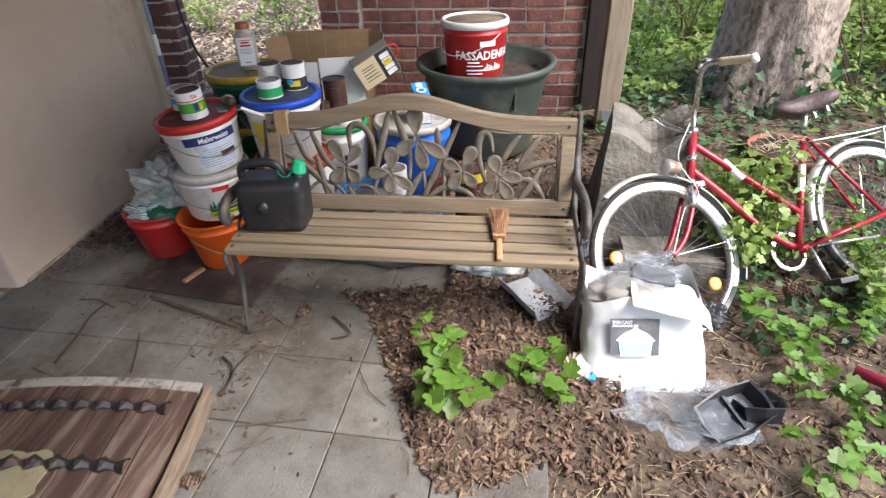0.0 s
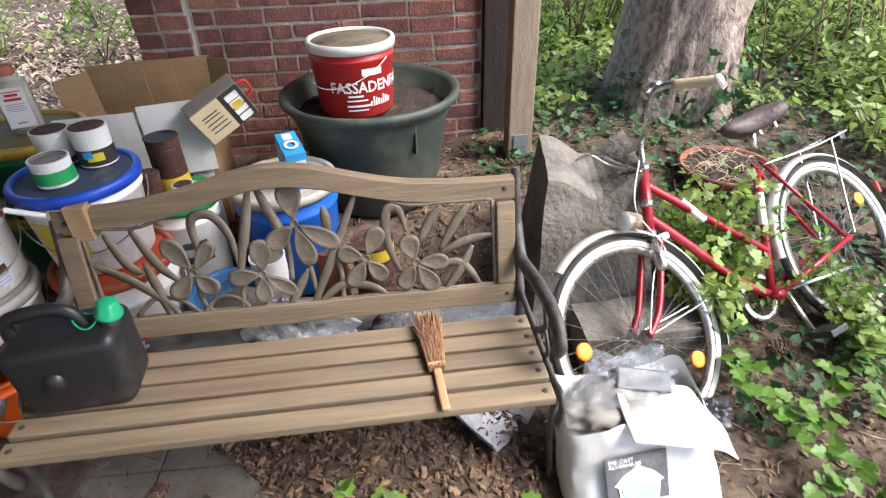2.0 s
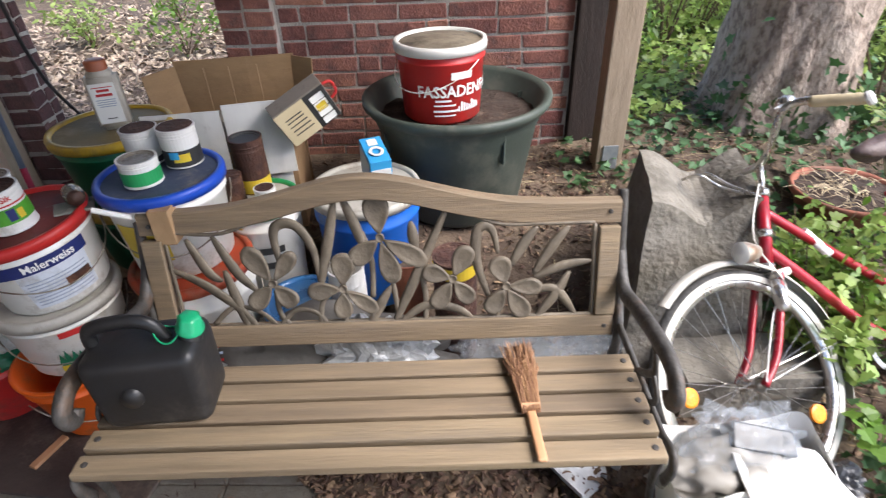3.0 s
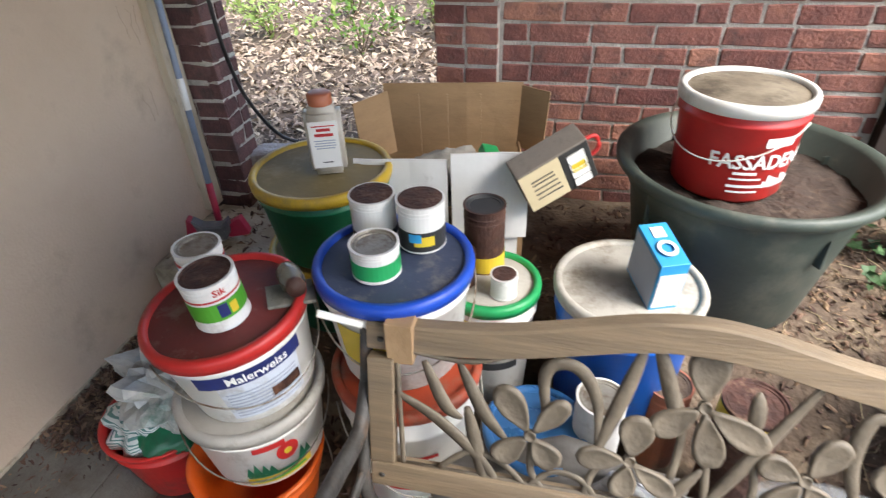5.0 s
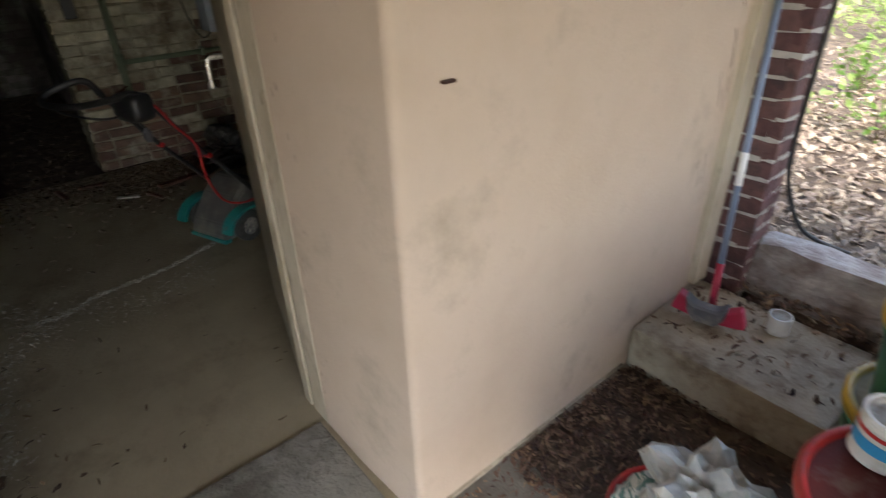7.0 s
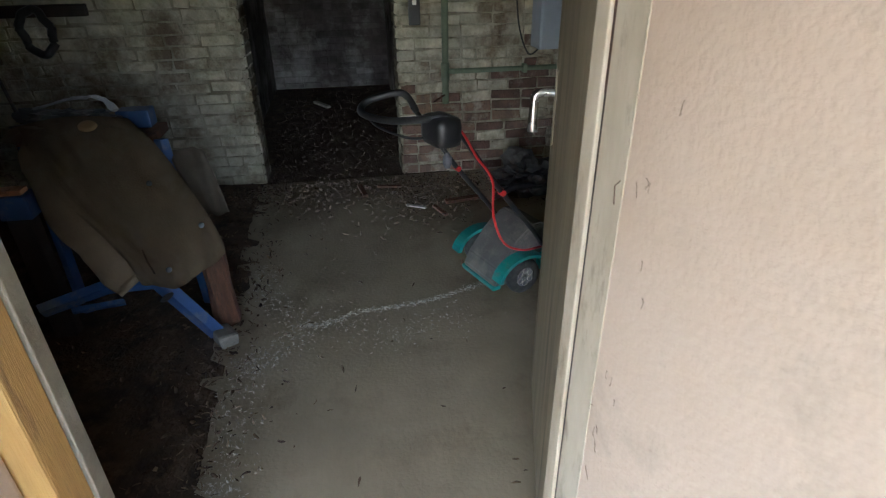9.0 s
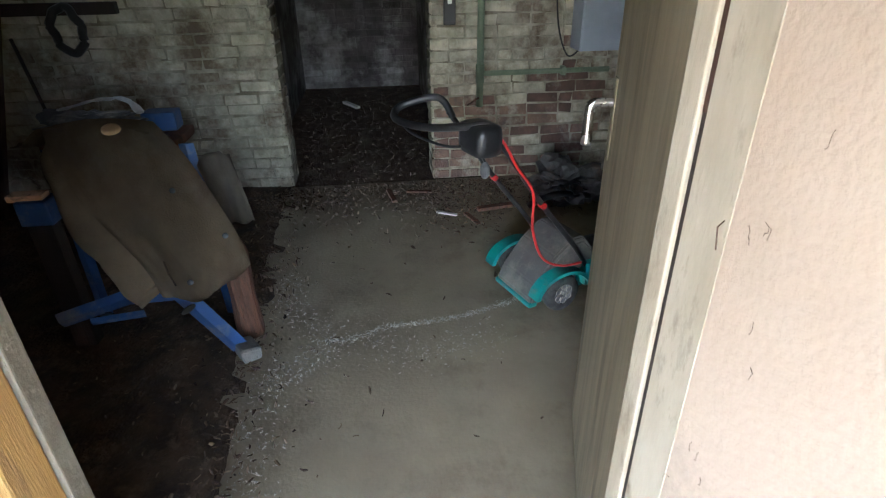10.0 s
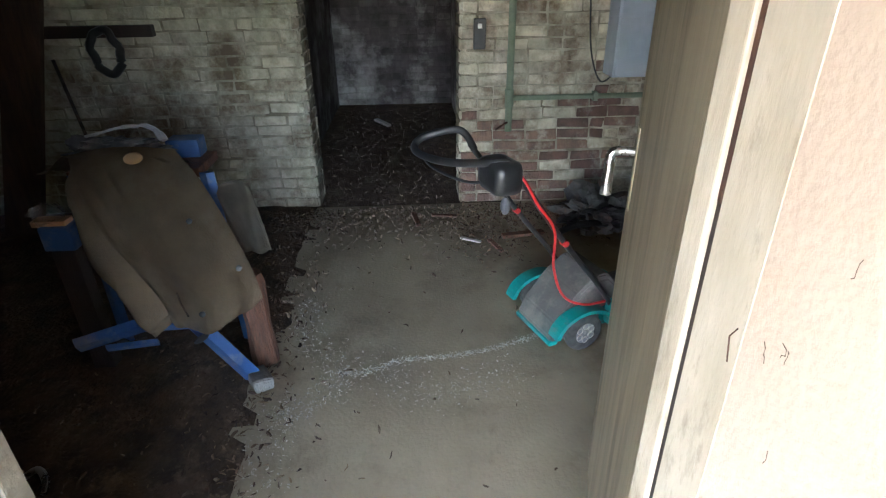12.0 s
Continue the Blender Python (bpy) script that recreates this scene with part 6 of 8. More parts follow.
M_STEP = mat("pale_worn_concrete", (0.46, 0.40, 0.30), (0.33, 0.28, 0.205), rough=0.93, scale=7, bump=0.4, fine=60, dirt=(0.17, 0.125, 0.085), dirt_amount=0.35, dirt_scale=5)
setting("step", rough_up(box(-2.31, -1.60, 2.935, 3.46, -0.02, 0.178, 0.015, None, None), 0.012, 5), M_STEP, "worn pale concrete step beside the wall")
bm = box(-2.16, -1.25, 3.56, 3.72, 0.15, 0.40, 0.0)
bmesh.ops.subdivide_edges(bm, edges=bm.edges[:], cuts=7, use_grid_fill=True)
setting("trim_edging", rough_up(rough_up(bm, 0.02, 6), 0.012, 18), mat("whitewashed_rubble", (0.50, 0.46, 0.43), (0.17, 0.12, 0.10), rough=0.95, scale=5, bump=0.6), "low rubble edging with whitewashed top")
setting("baseboard_crack", rough_up(box(-2.318, -2.298, 1.90, 2.9, -0.01, 0.012, 0.003), 0.006, 14), M_STEP, "rough mortar fillet at the foot of the wall")
setting("trim_batten", box(-2.33, -2.285, 3.36, 3.46, 0.2, TOP, 0.004), M_PAINTWOOD, "cream painted corner batten")
tagged(part("iron_hook", box(-2.322, -2.306, 1.99, 2.022, 1.305, 1.311, 0.001), M_RUSTY), "small rusty iron peg in the rendered wall", "hook")


M_DARKTWIG = mat("dark_damp_twig", (0.055, 0.045, 0.032), (0.03, 0.025, 0.018), rough=0.85, scale=20, bump=0.3)


def build_broom():
    b = thing("broom", "long-handled broom with crimson head and blue-grey pole", "broom", pose(0, 0, 0))
    lo, hi = Vector((-2.13, 3.19, 0.225)), Vector((-2.262, 3.415, 1.42))
    d = hi - lo
    part("pole", tube([lo + d * 0.17, hi], 0.0125, 12), M_BLUEPOLE, b, smooth=True)
    part("pole_socket", tube([lo + d * 0.02, lo + d * 0.17], 0.0145, 12), M_PINK, b, "crimson plastic socket", smooth=True)
    part("white_sleeve", tube([lo + d * 0.42, lo + d * 0.52], 0.0135, 12), M_WHITEPL, b, smooth=True)
    for s in (-1, 1):
        part("side_wing", slab([(0, 0.01), (s * 0.05, 0.012), (s * 0.115, 0.055), (s * 0.140, -0.035), (s * 0.05, -0.05)], 0.045, None, pose(lo.x, lo.y - 0.02, lo.z + 0.025, 8, 0, 12), 0.006), M_PINK, b, "crimson moulded wing")
    part("head", slab([(-0.078, 0.045), (-0.04, 0.01), (0.04, 0.01), (0.078, 0.045), (0.07, -0.03), (0.04, -0.075), (-0.04, -0.075), (-0.07, -0.03)], 0.05, None, pose(lo.x, lo.y - 0.045, lo.z + 0.045, 12, 0, 12), 0.008), M_GREYPL, b, "dusty grey head")


build_broom()
tagged(part("cable", tube(smooth_path([(-2.115, 3.50, 2.5), (-2.117, 3.50, 1.5), (-2.118, 3.51, 1.07), (-2.126, 3.55, 0.84), (-2.12, 3.62, 0.64), (-2.045, 3.72, 0.43), (-1.88, 3.82, 0.35)]), 0.009, 8), M_BLACKPL, smooth=True), "black cable hanging down beside the brick pier", "cable")
can("paint_can", "small cream tin on the concrete step", pose(-1.925, 3.33, 0.178), 0.040, 0.075, M_PAPER, M_TIN)
tagged(part("board", rough_up(box(-0.345, 0.345, -0.20, 0.20, 0.0, 0.016, 0.003, None, pose(-1.43, 2.045, 0, 0, 0, -8)), 0.002, 9), mat("dark_damp_board", (0.075, 0.055, 0.048), (0.045, 0.033, 0.03), rough=0.7, scale=7, bump=0.15, dirt=(0.16, 0.13, 0.10), dirt_amount=0.3, dirt_scale=5)), "dark damp board under the stacked buckets", "board")
tagged(part("stick", tube([(-1.62, 1.83, 0.012), (-1.3, 1.72, 0.014), (-1.12, 1.66, 0.012)], 0.009, 6), M_TWIG), "dry stick lying on the pavers", "stick")
for path in ([(-1.767, 1.390, 0.012), (-1.788, 1.562, 0.012), (-1.803, 1.662, 0.020), (-1.797, 1.768, 0.012)], [(-1.028, 1.289, 0.012), (-1.015, 1.361, 0.020), (-1.022, 1.425, 0.020), (-1.006, 1.502, 0.012)], [(-1.104, 1.481, 0.012), (-1.032, 1.414, 0.015), (-1.017, 1.284, 0.012)], [(-0.733, 1.762, 0.012), (-0.630, 1.659, 0.015), (-0.704, 1.621, 0.012)]):
    tagged(part("stick", tube(smooth_path(path, 5), 0.0055, 6, taper=lambda t: 1 - 0.5 * t), M_DARKTWIG), "dark bent twig lying on the pavers", "stick", "twigs on the pavers")
tagged(part("wood_offcut", box(-0.012, 0.012, -0.06, 0.06, 0.0, 0.012, 0.002), M_BRUSHWOOD, at=pose(-1.49, 1.99, 0.018, 0, 0, -20)), "small pale wooden offcut on the board", "offcut")


def pine_cone(x, y, z, yaw, s=1.0):
    rnd = random.Random(int(x * 1000))
    c = thing("pine_cone", "brown spruce cone lying on the ground", "cone", pose(x, y, z + 0.018 * s, 0, 90, yaw) @ Matrix.Diagonal((s, s, s, 1)), "cones")
    bm = lathe([(0, -0.045), (0.014, -0.035), (0.017, 0), (0.012, 0.03), (0, 0.045)], 12)
    for i in range(60):
        h = -0.04 + 0.08 * i / 60
        a = i * 2.4
        r = 0.018 * math.sqrt(max(0.05, 1 - (h / 0.046) ** 2))
        box(-0.006, 0.006, -0.005, 0.003, 0, 0.003, 0, bm, Matrix.Translation((r * math.cos(a), r * math.sin(a), h)) @ pose(0, 0, 0, 35, 0, math.degrees(a) + 90))
    part("cone_body", bm, M_CHIP, c)


for x, y, z, w, s in ((-0.87, 1.78, 0.002, 70, 0.9), (1.22, 2.02, 0.06, 10, 1.2), (-0.95, 0.95, 0.002, 30, 0.9), (1.36, 1.42, 0.02, 120, 1.1)):
    pine_cone(x, y, z, w, s)

# leaning cellar hatch
M_HATCH = mat("worn_brown_planks", (0.125, 0.068, 0.045), (0.055, 0.03, 0.024), rough=0.6, scale=4, bump=0.2, stretch=(7, 0.5, 7), dirt=(0.20, 0.15, 0.11), dirt_amount=0.35, dirt_scale=4, vary=0.3)


M_STRAP = mat("blackened_iron", (0.022, 0.018, 0.017), (0.012, 0.010, 0.010), rough=0.5, scale=20, bump=0.2, dirt=(0.09, 0.05, 0.035), dirt_amount=0.25, dirt_scale=10)
M_CHIPPED = mat("chipped_grey_white_paint", (0.42, 0.39, 0.34), (0.26, 0.23, 0.19), rough=0.8, scale=12, bump=0.3, dirt=(0.10, 0.07, 0.05), dirt_amount=0.4, dirt_scale=12)
M_EDGEWOOD = mat("worn_edge_wood", (0.30, 0.22, 0.15), (0.17, 0.12, 0.08), rough=0.8, scale=10, bump=0.2, stretch=(4, 0.6, 4), dirt=(0.10, 0.065, 0.045), dirt_amount=0.35, dirt_scale=8)


def build_hatch():
    h = thing("wooden_hatch", "old arched plank hatch with rusted iron straps", "hatch", pose(-1.47, 1.205, 0.095, 0, 0, 7))
    arch = lambda x: 0.035 - 0.22 * (x + 0.05) ** 2

    def slope(x):
        return math.degrees(math.atan(-0.44 * (x + 0.05)))
    for i in range(9):
        x = -0.40 + 0.096 * i
        w = 0.047
        part("plank", box(-w, w, -1.15, -0.03, -0.012, 0.012, 0.003, None, pose(x, 0, arch(x), 0, -slope(x))), M_HATCH, h)
        part("end_strip", box(-w, w, -0.03, 0.012, -0.03, 0.014, 0.004, None, pose(x, 0, arch(x), 0, -slope(x))), M_CHIPPED, h, "chipped white painted end")
    part("edge_batten", box(0.432, 0.452, -1.15, 0.0, -0.075, 0.004, 0.003), M_EDGEWOOD, h, "pale worn edge batten")
    part("edge_batten", box(-0.47, -0.45, -1.15, 0.0, -0.075, 0.004, 0.003), M_EDGEWOOD, h)
    for y, x0, x1 in ((-0.115, -0.45, 0.35), (-0.34, -0.45, 0.32)):
        bm = bmesh.new()
        n = 44
        prev = None
        for i in range(n + 1):
            x = x0 + (x1 - x0) * i / n
            z = arch(x) + 0.024 + 0.007 * math.sin(i * 1.6)
            k = 0.019 + 0.008 * math.sin(i * 1.6 + 1)
            ring = [bm.verts.new(p) for p in ((x, y - k, z - 0.004), (x, y, z + 0.010), (x, y + k, z - 0.004), (x, y + k, z - 0.018), (x, y - k, z - 0.018))]
            if prev:
                for j in range(5):
                    bm.faces.new((prev[j], prev[(j + 1) % 5], ring[(j + 1) % 5], ring[j]))
            prev = ring
        bmesh.ops.recalc_face_normals(bm, faces=bm.faces)
        part("iron_strap", bm, M_STRAP, h, "twisted dark iron strap")
    n = 22
    ragged = [(-0.44, -0.80)] + [(0.10 + 0.03 * noise.noise(Vector((i * 0.9, 2, 0))), -0.80 + 0.50 * i / n) for i in range(n)] + [(0.08 - 0.52 * i / n, -0.30 + 0.025 * noise.noise(Vector((i * 0.8, 5, 0)))) for i in range(n + 1)]
    bm = bmesh.new()
    bm.faces.new([bm.verts.new((x, y, arch(x) + 0.0135)) for x, y in ragged])
    own = bmesh.ops.extrude_face_region(bm, geom=bm.faces[:])
    bmesh.ops.translate(bm, vec=(0, 0, 0.005), verts=[v for v in own["geom"] if isinstance(v, bmesh.types.BMVert)])
    bmesh.ops.triangulate(bm, faces=bm.faces[:])
    bmesh.ops.recalc_face_normals(bm, faces=bm.faces)
    part("plywood_patch", bm, mat("pale_ply", (0.30, 0.26, 0.15), (0.23, 0.20, 0.115), rough=0.8, scale=8, bump=0.1, dirt=(0.22, 0.17, 0.10), dirt_amount=0.25, dirt_scale=5), h, "pale peeling patch")
    for x in (-0.45, 0.38):
        part("bearer", box(x, x + 0.05, -1.1, -0.06, -0.095, -0.03), M_HATCH, h)


build_hatch()

# ---- sack and rubbish beside the bench ----
M_SACK = mat("white_printed_sack", (0.80, 0.79, 0.76), (0.72, 0.71, 0.68), rough=0.4, scale=6, bump=0.1, fine=18)
M_SACKGREY = mat("grey_sack_filling", (0.36, 0.34, 0.30), (0.27, 0.25, 0.22), rough=0.6, scale=6, bump=0.15, fine=18)


def build_sack():
    s = thing("rubbish_sack", "white printed plastic sack stuffed with paper rubbish", "sack", pose(0.515, 1.585, 0.0, 0, 0, 4) @ Matrix.Diagonal((0.98, 1, 0.80, 1)))
    bm = bmesh.new()
    rings = []
    n, seg = 14, 44
    for i in range(n + 1):
        k = i / n
        z = 0.36 * k
        wx, wy = 0.225 - 0.015 * k, 0.13 - 0.02 * k
        ring = []
        for j in range(seg):
            a = 2 * math.pi * j / seg
            c, q = math.cos(a), math.sin(a)
            e = 0.45
            x = wx * math.copysign(abs(c) ** e, c)
            y = wy * math.copysign(abs(q) ** e, q)
            p = Vector((x, y + 0.45 * z - 0.02, z))
            ring.append(bm.verts.new(p + noise.noise_vector(p * 9) * 0.012 + noise.noise_vector(p * 22) * 0.006 + Vector((0, 0, (0.03 * math.sin(3 * a) + 0.02 * noise.noise(p * 12)) * k))))
        rings.append(ring)
    for p, q in zip(rings, rings[1:]):
        for j in range(seg):
            bm.faces.new((p[j], p[(j + 1) % seg], q[(j + 1) % seg], q[j]))
    bm.faces.new(rings[0])
    bmesh.ops.recalc_face_normals(bm, faces=bm.faces)
    part("film", bm, M_SACK, s, smooth=True)
    face = pose(0, -0.158, 0.0, -24.5)
    part("print_panel", rough_up(box(-0.145, 0.03, -0.004, -0.001, 0.19, 0.345, 0, None, face), 0.002, 20), M_GREYPL, s, "grey printed square")
    outline = [(-0.07, 0.0), (0.07, 0.0), (0.08, 0.075), (0.095, 0.08), (0.06, 0.115), (0.02, 0.135), (0.0, 0.15), (-0.02, 0.135), (-0.06, 0.115), (-0.095, 0.08), (-0.08, 0.075)]
    part("print_lantern", slab([(-0.055 + 0.75 * x, 0.185 + 0.85 * z) for x, z in outline], 0.002, None, face @ pose(0, -0.0065, 0)), M_WHITEPRINT, s, "white lantern picture")
    part("print_glow", slab([(-0.055 + 0.6 * x, 0.186 + 0.5 * z) for x, z in ((-0.07, 0.0), (0.07, 0.0), (0.085, 0.12), (-0.085, 0.12))], 0.002, None, face @ pose(0, -0.009, 0)), mat("pale_turquoise_print", (0.40, 0.78, 0.74), (0.34, 0.70, 0.68), rough=0.5, scale=6, bump=0), s)
    word("DIE-CAST", 0.017, M_WHITEPRINT, s, face @ pose(-0.138, -0.007, 0.326), align="LEFT")
    word("ALUMINIUM", 0.017, M_WHITEPRINT, s, face @ pose(-0.138, -0.007, 0.311), align="LEFT")
    bm = box(-0.13, 0.15, -0.12, 0.10, 0, 0.004)
    bmesh.ops.subdivide_edges(bm, edges=bm.edges[:], cuts=14, use_grid_fill=True)
    for v in bm.verts:
        v.co.z += 0.04 * noise.noise(v.co * 7) - 0.25 * max(0, -0.05 - v.co.y) - 0.5 * max(0, v.co.x - 0.10)
    part("loose_sheet", bm, M_SACK, s, "loose white sheet folded over the top", smooth=True, at=pose(0.07, 0.06, 0.37, -14, 8, -12))
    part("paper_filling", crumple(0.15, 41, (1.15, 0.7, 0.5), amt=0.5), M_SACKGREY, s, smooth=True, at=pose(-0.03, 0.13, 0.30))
    part("clear_film", crumple(0.11, 45, (1.2, 0.7, 0.8), amt=0.8), M_FILM, s, at=pose(0.0, 0.17, 0.37))
    part("plant_pot_tray", rough_up(box(-0.07, 0.09, -0.035, 0.035, 0, 0.07, 0.006), 0.008, 18), M_CHARCOAL, s, "dark plastic tray stuffed in the sack", at=pose(0.03, 0.19, 0.34, 25, 12, -10))
    part("black_film", crumple(0.06, 47, (1.0, 0.8, 0.9), amt=0.6), M_CHARCOAL, s, at=pose(0.27, 0.12, 0.20))


build_sack()


def build_tray(at, label):
    t = thing("plant_tray", label, "tray", at)
    bm = bmesh.new()
    rings = []
    for s, z in ((0.8, 0), (1.0, 0.06), (1.08, 0.062), (1.08, 0.058), (0.98, 0.055), (0.78, 0.006)):
        rings.append([bm.verts.new((s * x, s * y, z)) for x, y in ((-0.10, -0.06), (0.0, -0.075), (0.10, -0.06), (0.11, 0.0), (0.10, 0.06), (0.0, 0.075), (-0.10, 0.06), (-0.11, 0))])
    for p, q in zip(rings, rings[1:]):
        for j in range(8):
            bm.faces.new((p[j], p[(j + 1) % 8], q[(j + 1) % 8], q[j]))
    bm.faces.new(rings[0])
    bm.faces.new(rings[-1])
    bmesh.ops.recalc_face_normals(bm, faces=bm.faces)
    part("body", bm, M_CHARCOAL, t)
    part("divider", box(-0.004, 0.004, -0.06, 0.06, 0.005, 0.05), M_CHARCOAL, t)


build_tray(pose(0.76, 1.33, 0.05, 20, -15, 25), "crumpled black plastic plant tray beside the sack")
build_tray(pose(0.86, 1.36, 0.03, -10, 30, 80), "bent black plastic plant tray on the soil")
tagged(part("clear_wrapper", crumple(0.15, 55, (1.25, 0.85, 0.3), amt=0.7), M_FILM, at=pose(0.64, 1.36, 0.045)), "crumpled clear plastic wrapper on the soil", "wrapper")


def build_books():
    b = thing("paper_stack", "fanned stack of weathered leaflets by the bench leg", "papers", pose(0.275, 1.51, 0.045) @ Matrix.Diagonal((0.62, 0.62, 0.6, 1)))
    for i in range(6):
        part("leaflet", box(-0.05, 0.05, -0.09, 0.09, 0, 0.008, 0, None, pose(0.006 * i, 0, 0.009 * i, 0, 6, 30 - 13 * i)), M_PAPER if i % 2 else M_CARD, b)
    part("leaflet", box(-0.03, 0.03, -0.03, 0.03, 0, 0.02, 0.002, None, pose(0.07, -0.07, 0.0, 0, 0, -8)), M_CYANPRINT, b)


build_books()
bm = slab([(-0.07, 0.05), (-0.05, 0.0), (0.05, 0.0), (0.07, 0.05), (0.066, 0.05), (0.047, 0.004), (-0.047, 0.004), (-0.066, 0.05)], 0.19)
bmesh.ops.subdivide_edges(bm, edges=bm.edges[:], cuts=2)
tagged(part("metal_gutter", rough_up(bm, 0.006, 14), M_FOIL, at=pose(0.12, 1.90, 0.055, 4, 6, 38) @ Matrix.Diagonal((1.5, 1.35, 1.2, 1))), "bent silvery sheet metal channel under the bench", "sheet metal")
tagged(part("foil_bag", crumple(0.12, 61, (1.3, 0.6, 1.1), amt=0.6), M_FOIL, at=pose(-0.44, 2.17, 0.22)), "crumpled silver foil bag behind the bench", "foil")
tagged(part("plastic_sheet", crumple(0.16, 65, (1.8, 0.7, 0.45), amt=0.5), M_FILM, at=pose(0.10, 2.30, 0.10), smooth=True), "crumpled clear plastic sheet behind the bench", "sheet")
tagged(part("rag", crumple(0.17, 68, (2.2, 0.55, 1.1), amt=0.45), M_TARP, at=pose(-0.62, 2.24, 0.14), smooth=True), "dark grey tarpaulin scrap behind the bench", "tarpaulin")
tagged(part("rag", crumple(0.12, 71, (1.4, 0.8, 0.5), amt=0.5), M_BAGGREY, at=pose(-0.06, 2.14, 0.06), smooth=True), "pale plastic scrap under the bench", "plastic")
can("flower_pot_small", "small terracotta pot behind the bench", pose(-0.36, 2.52, 0.05), 0.06, 0.30, M_TERRA, M_SOIL)
tagged(part("metal_tube", tube([(1.22, 1.53, 0.10), (1.60, 1.30, 0.07)], 0.02, 12), M_PINK, smooth=True), "faded crimson metal tube lying in the weeds", "tube")

# ---- doorway ----
DOOR = pose(-3.016, 1.833, 0.0, 0, 0, 163.8)
d = thing("door_1", "open plank door with grimy olive paint", "door", DOOR, "", "structure")
part("leaf", box(0.0, 0.745, -0.04, 0.0, 0.015, 2.02, 0.003, None, pose(0, 0, 0)), M_DOORLEAF, d)
hd = part("door_handle", tube(smooth_path([(0.685, 0.0, 1.175), (0.685, 0.040, 1.175), (0.683, 0.060, 1.168), (0.680, 0.063, 1.13), (0.676, 0.064, 1.06)]), 0.0125, 12, taper=lambda t: 0.85 + 0.35 * t, up=(1, 0, 0)), M_CHROME, d, "brushed aluminium lever", smooth=True)
part("back_plate", box(0.665, 0.705, 0.0, 0.004, 1.02, 1.24, 0.001), M_DOORLEAF, hd)
part("lock_edge", box(0.7455, 0.755, -0.03, -0.01, 1.0, 1.3, 0.002), M_PAINTWOOD, d)
setting("trim_door_frame", box(-2.94, -2.8405, 1.8285, 1.92, 0.0, 2.12), M_PAINTWOOD, "cream painted door frame")
# Dark strip fills the gap; its colour stands for the shade there.
setting("trim_door_frame_2", box(-2.9595, -2.9405, 1.8345, 1.92, 0.0, 1.34), M_DARKWOOD, "dark filler strip painted as the shade in the frame gap")
setting("trim_door_frame_6", box(-2.9595, -2.9405, 1.8335, 1.92, 1.34, 2.12), M_RUSTY, "red-brown filler in the gap of the door frame")
setting("trim_door_frame_5", box(-3.012, -2.96, 1.826, 1.92, 0.0, 2.12, 0.004), M_PAINTWOOD, "cream painted rebate of the door frame")
setting("trim_door_frame_3", box(-2.93, -2.843, 0.745, 0.848, 0.0, 2.12, 0.006), M_RAWWOOD, "raw pine door jamb with split paint")
setting("trim_door_frame_4", box(-2.975, -2.932, 0.745, 0.855, 0.0, 2.12, 0.004), mat("grey_frame_paint", (0.30, 0.27, 0.20), (0.22, 0.19, 0.14), rough=0.7, scale=8, bump=0.2), "grey painted frame edge")
setting("trim_door_head", box(-2.95, -2.843, 0.85, 1.81, 2.05, 2.12, 0.004), M_PAINTWOOD, "cream painted door head")
tagged(part("nail", tube([(-2.853, 1.831, 1.228), (-2.845, 1.816, 1.222), (-2.832, 1.812, 1.196)], 0.0009, 6), M_RUSTY), "bent rusty nail in the door frame", "nail")
rnd = random.Random(77)
for i in range(20):
    x, z = -2.835 + abs(rnd.gauss(0, 0.045)), rnd.uniform(0.15, 1.45)
    own = bmesh.new()
    p = Vector((x, 1.830 + 0.065 * (x + 2.84), z))
    pts = [p]
    for _ in range(4):
        pts.append(pts[-1] + Vector((rnd.gauss(0, 0.003), 0, -rnd.uniform(0.002, 0.008))))
    tagged(part("ivy_rootlet", tube([q - Vector((0, 0.002, 0)) for q in pts], 0.0005, 4, own), M_TWIG), "dried climber rootlet clinging to the rendered wall", "rootlet", "rootlets")

for i in range(8):
    p = Vector((-2.317, rnd.uniform(3.22, 3.34), rnd.uniform(0.75, 1.5)))
    pts = [p]
    for _ in range(6):
        pts.append(pts[-1] + Vector((0.001, rnd.gauss(0, 0.008), -rnd.uniform(0.01, 0.03))))
    tagged(part("ivy_rootlet", tube(pts, 0.0006, 4, up=(1, 0, 0)), M_TWIG), "dried climber rootlet clinging to the rendered wall", "rootlet", "rootlets")

# ---- dark room ----
M_CABLE = mat("red_cable", (0.62, 0.03, 0.03), (0.52, 0.02, 0.02), rough=0.45, scale=8, bump=0.02)
M_TEAL = mat("teal_plastic", (0.012, 0.26, 0.24), (0.01, 0.20, 0.19), rough=0.45, scale=8, bump=0.03, dirt=(0.12, 0.16, 0.14), dirt_amount=0.25, dirt_scale=8)
M_HOOD = mat("dusty_grey_hood", (0.13, 0.125, 0.115), (0.095, 0.09, 0.085), rough=0.75, scale=9, bump=0.05, dirt=(0.19, 0.175, 0.15), dirt_amount=0.35, dirt_scale=6)
M_PIPE = mat("green_painted_pipe", (0.20, 0.25, 0.17), (0.15, 0.19, 0.13), rough=0.6, scale=10, bump=0.1)
M_JACKET = mat("olive_canvas", (0.175, 0.128, 0.078), (0.125, 0.092, 0.056), rough=0.9, scale=5, bump=0.15, fine=150, dirt=(0.17, 0.14, 0.095), dirt_amount=0.3, dirt_scale=3)
M_JACKET_WORN = mat("greyed_canvas", (0.15, 0.125, 0.095), (0.10, 0.085, 0.065), rough=0.92, scale=6, bump=0.15, fine=150)
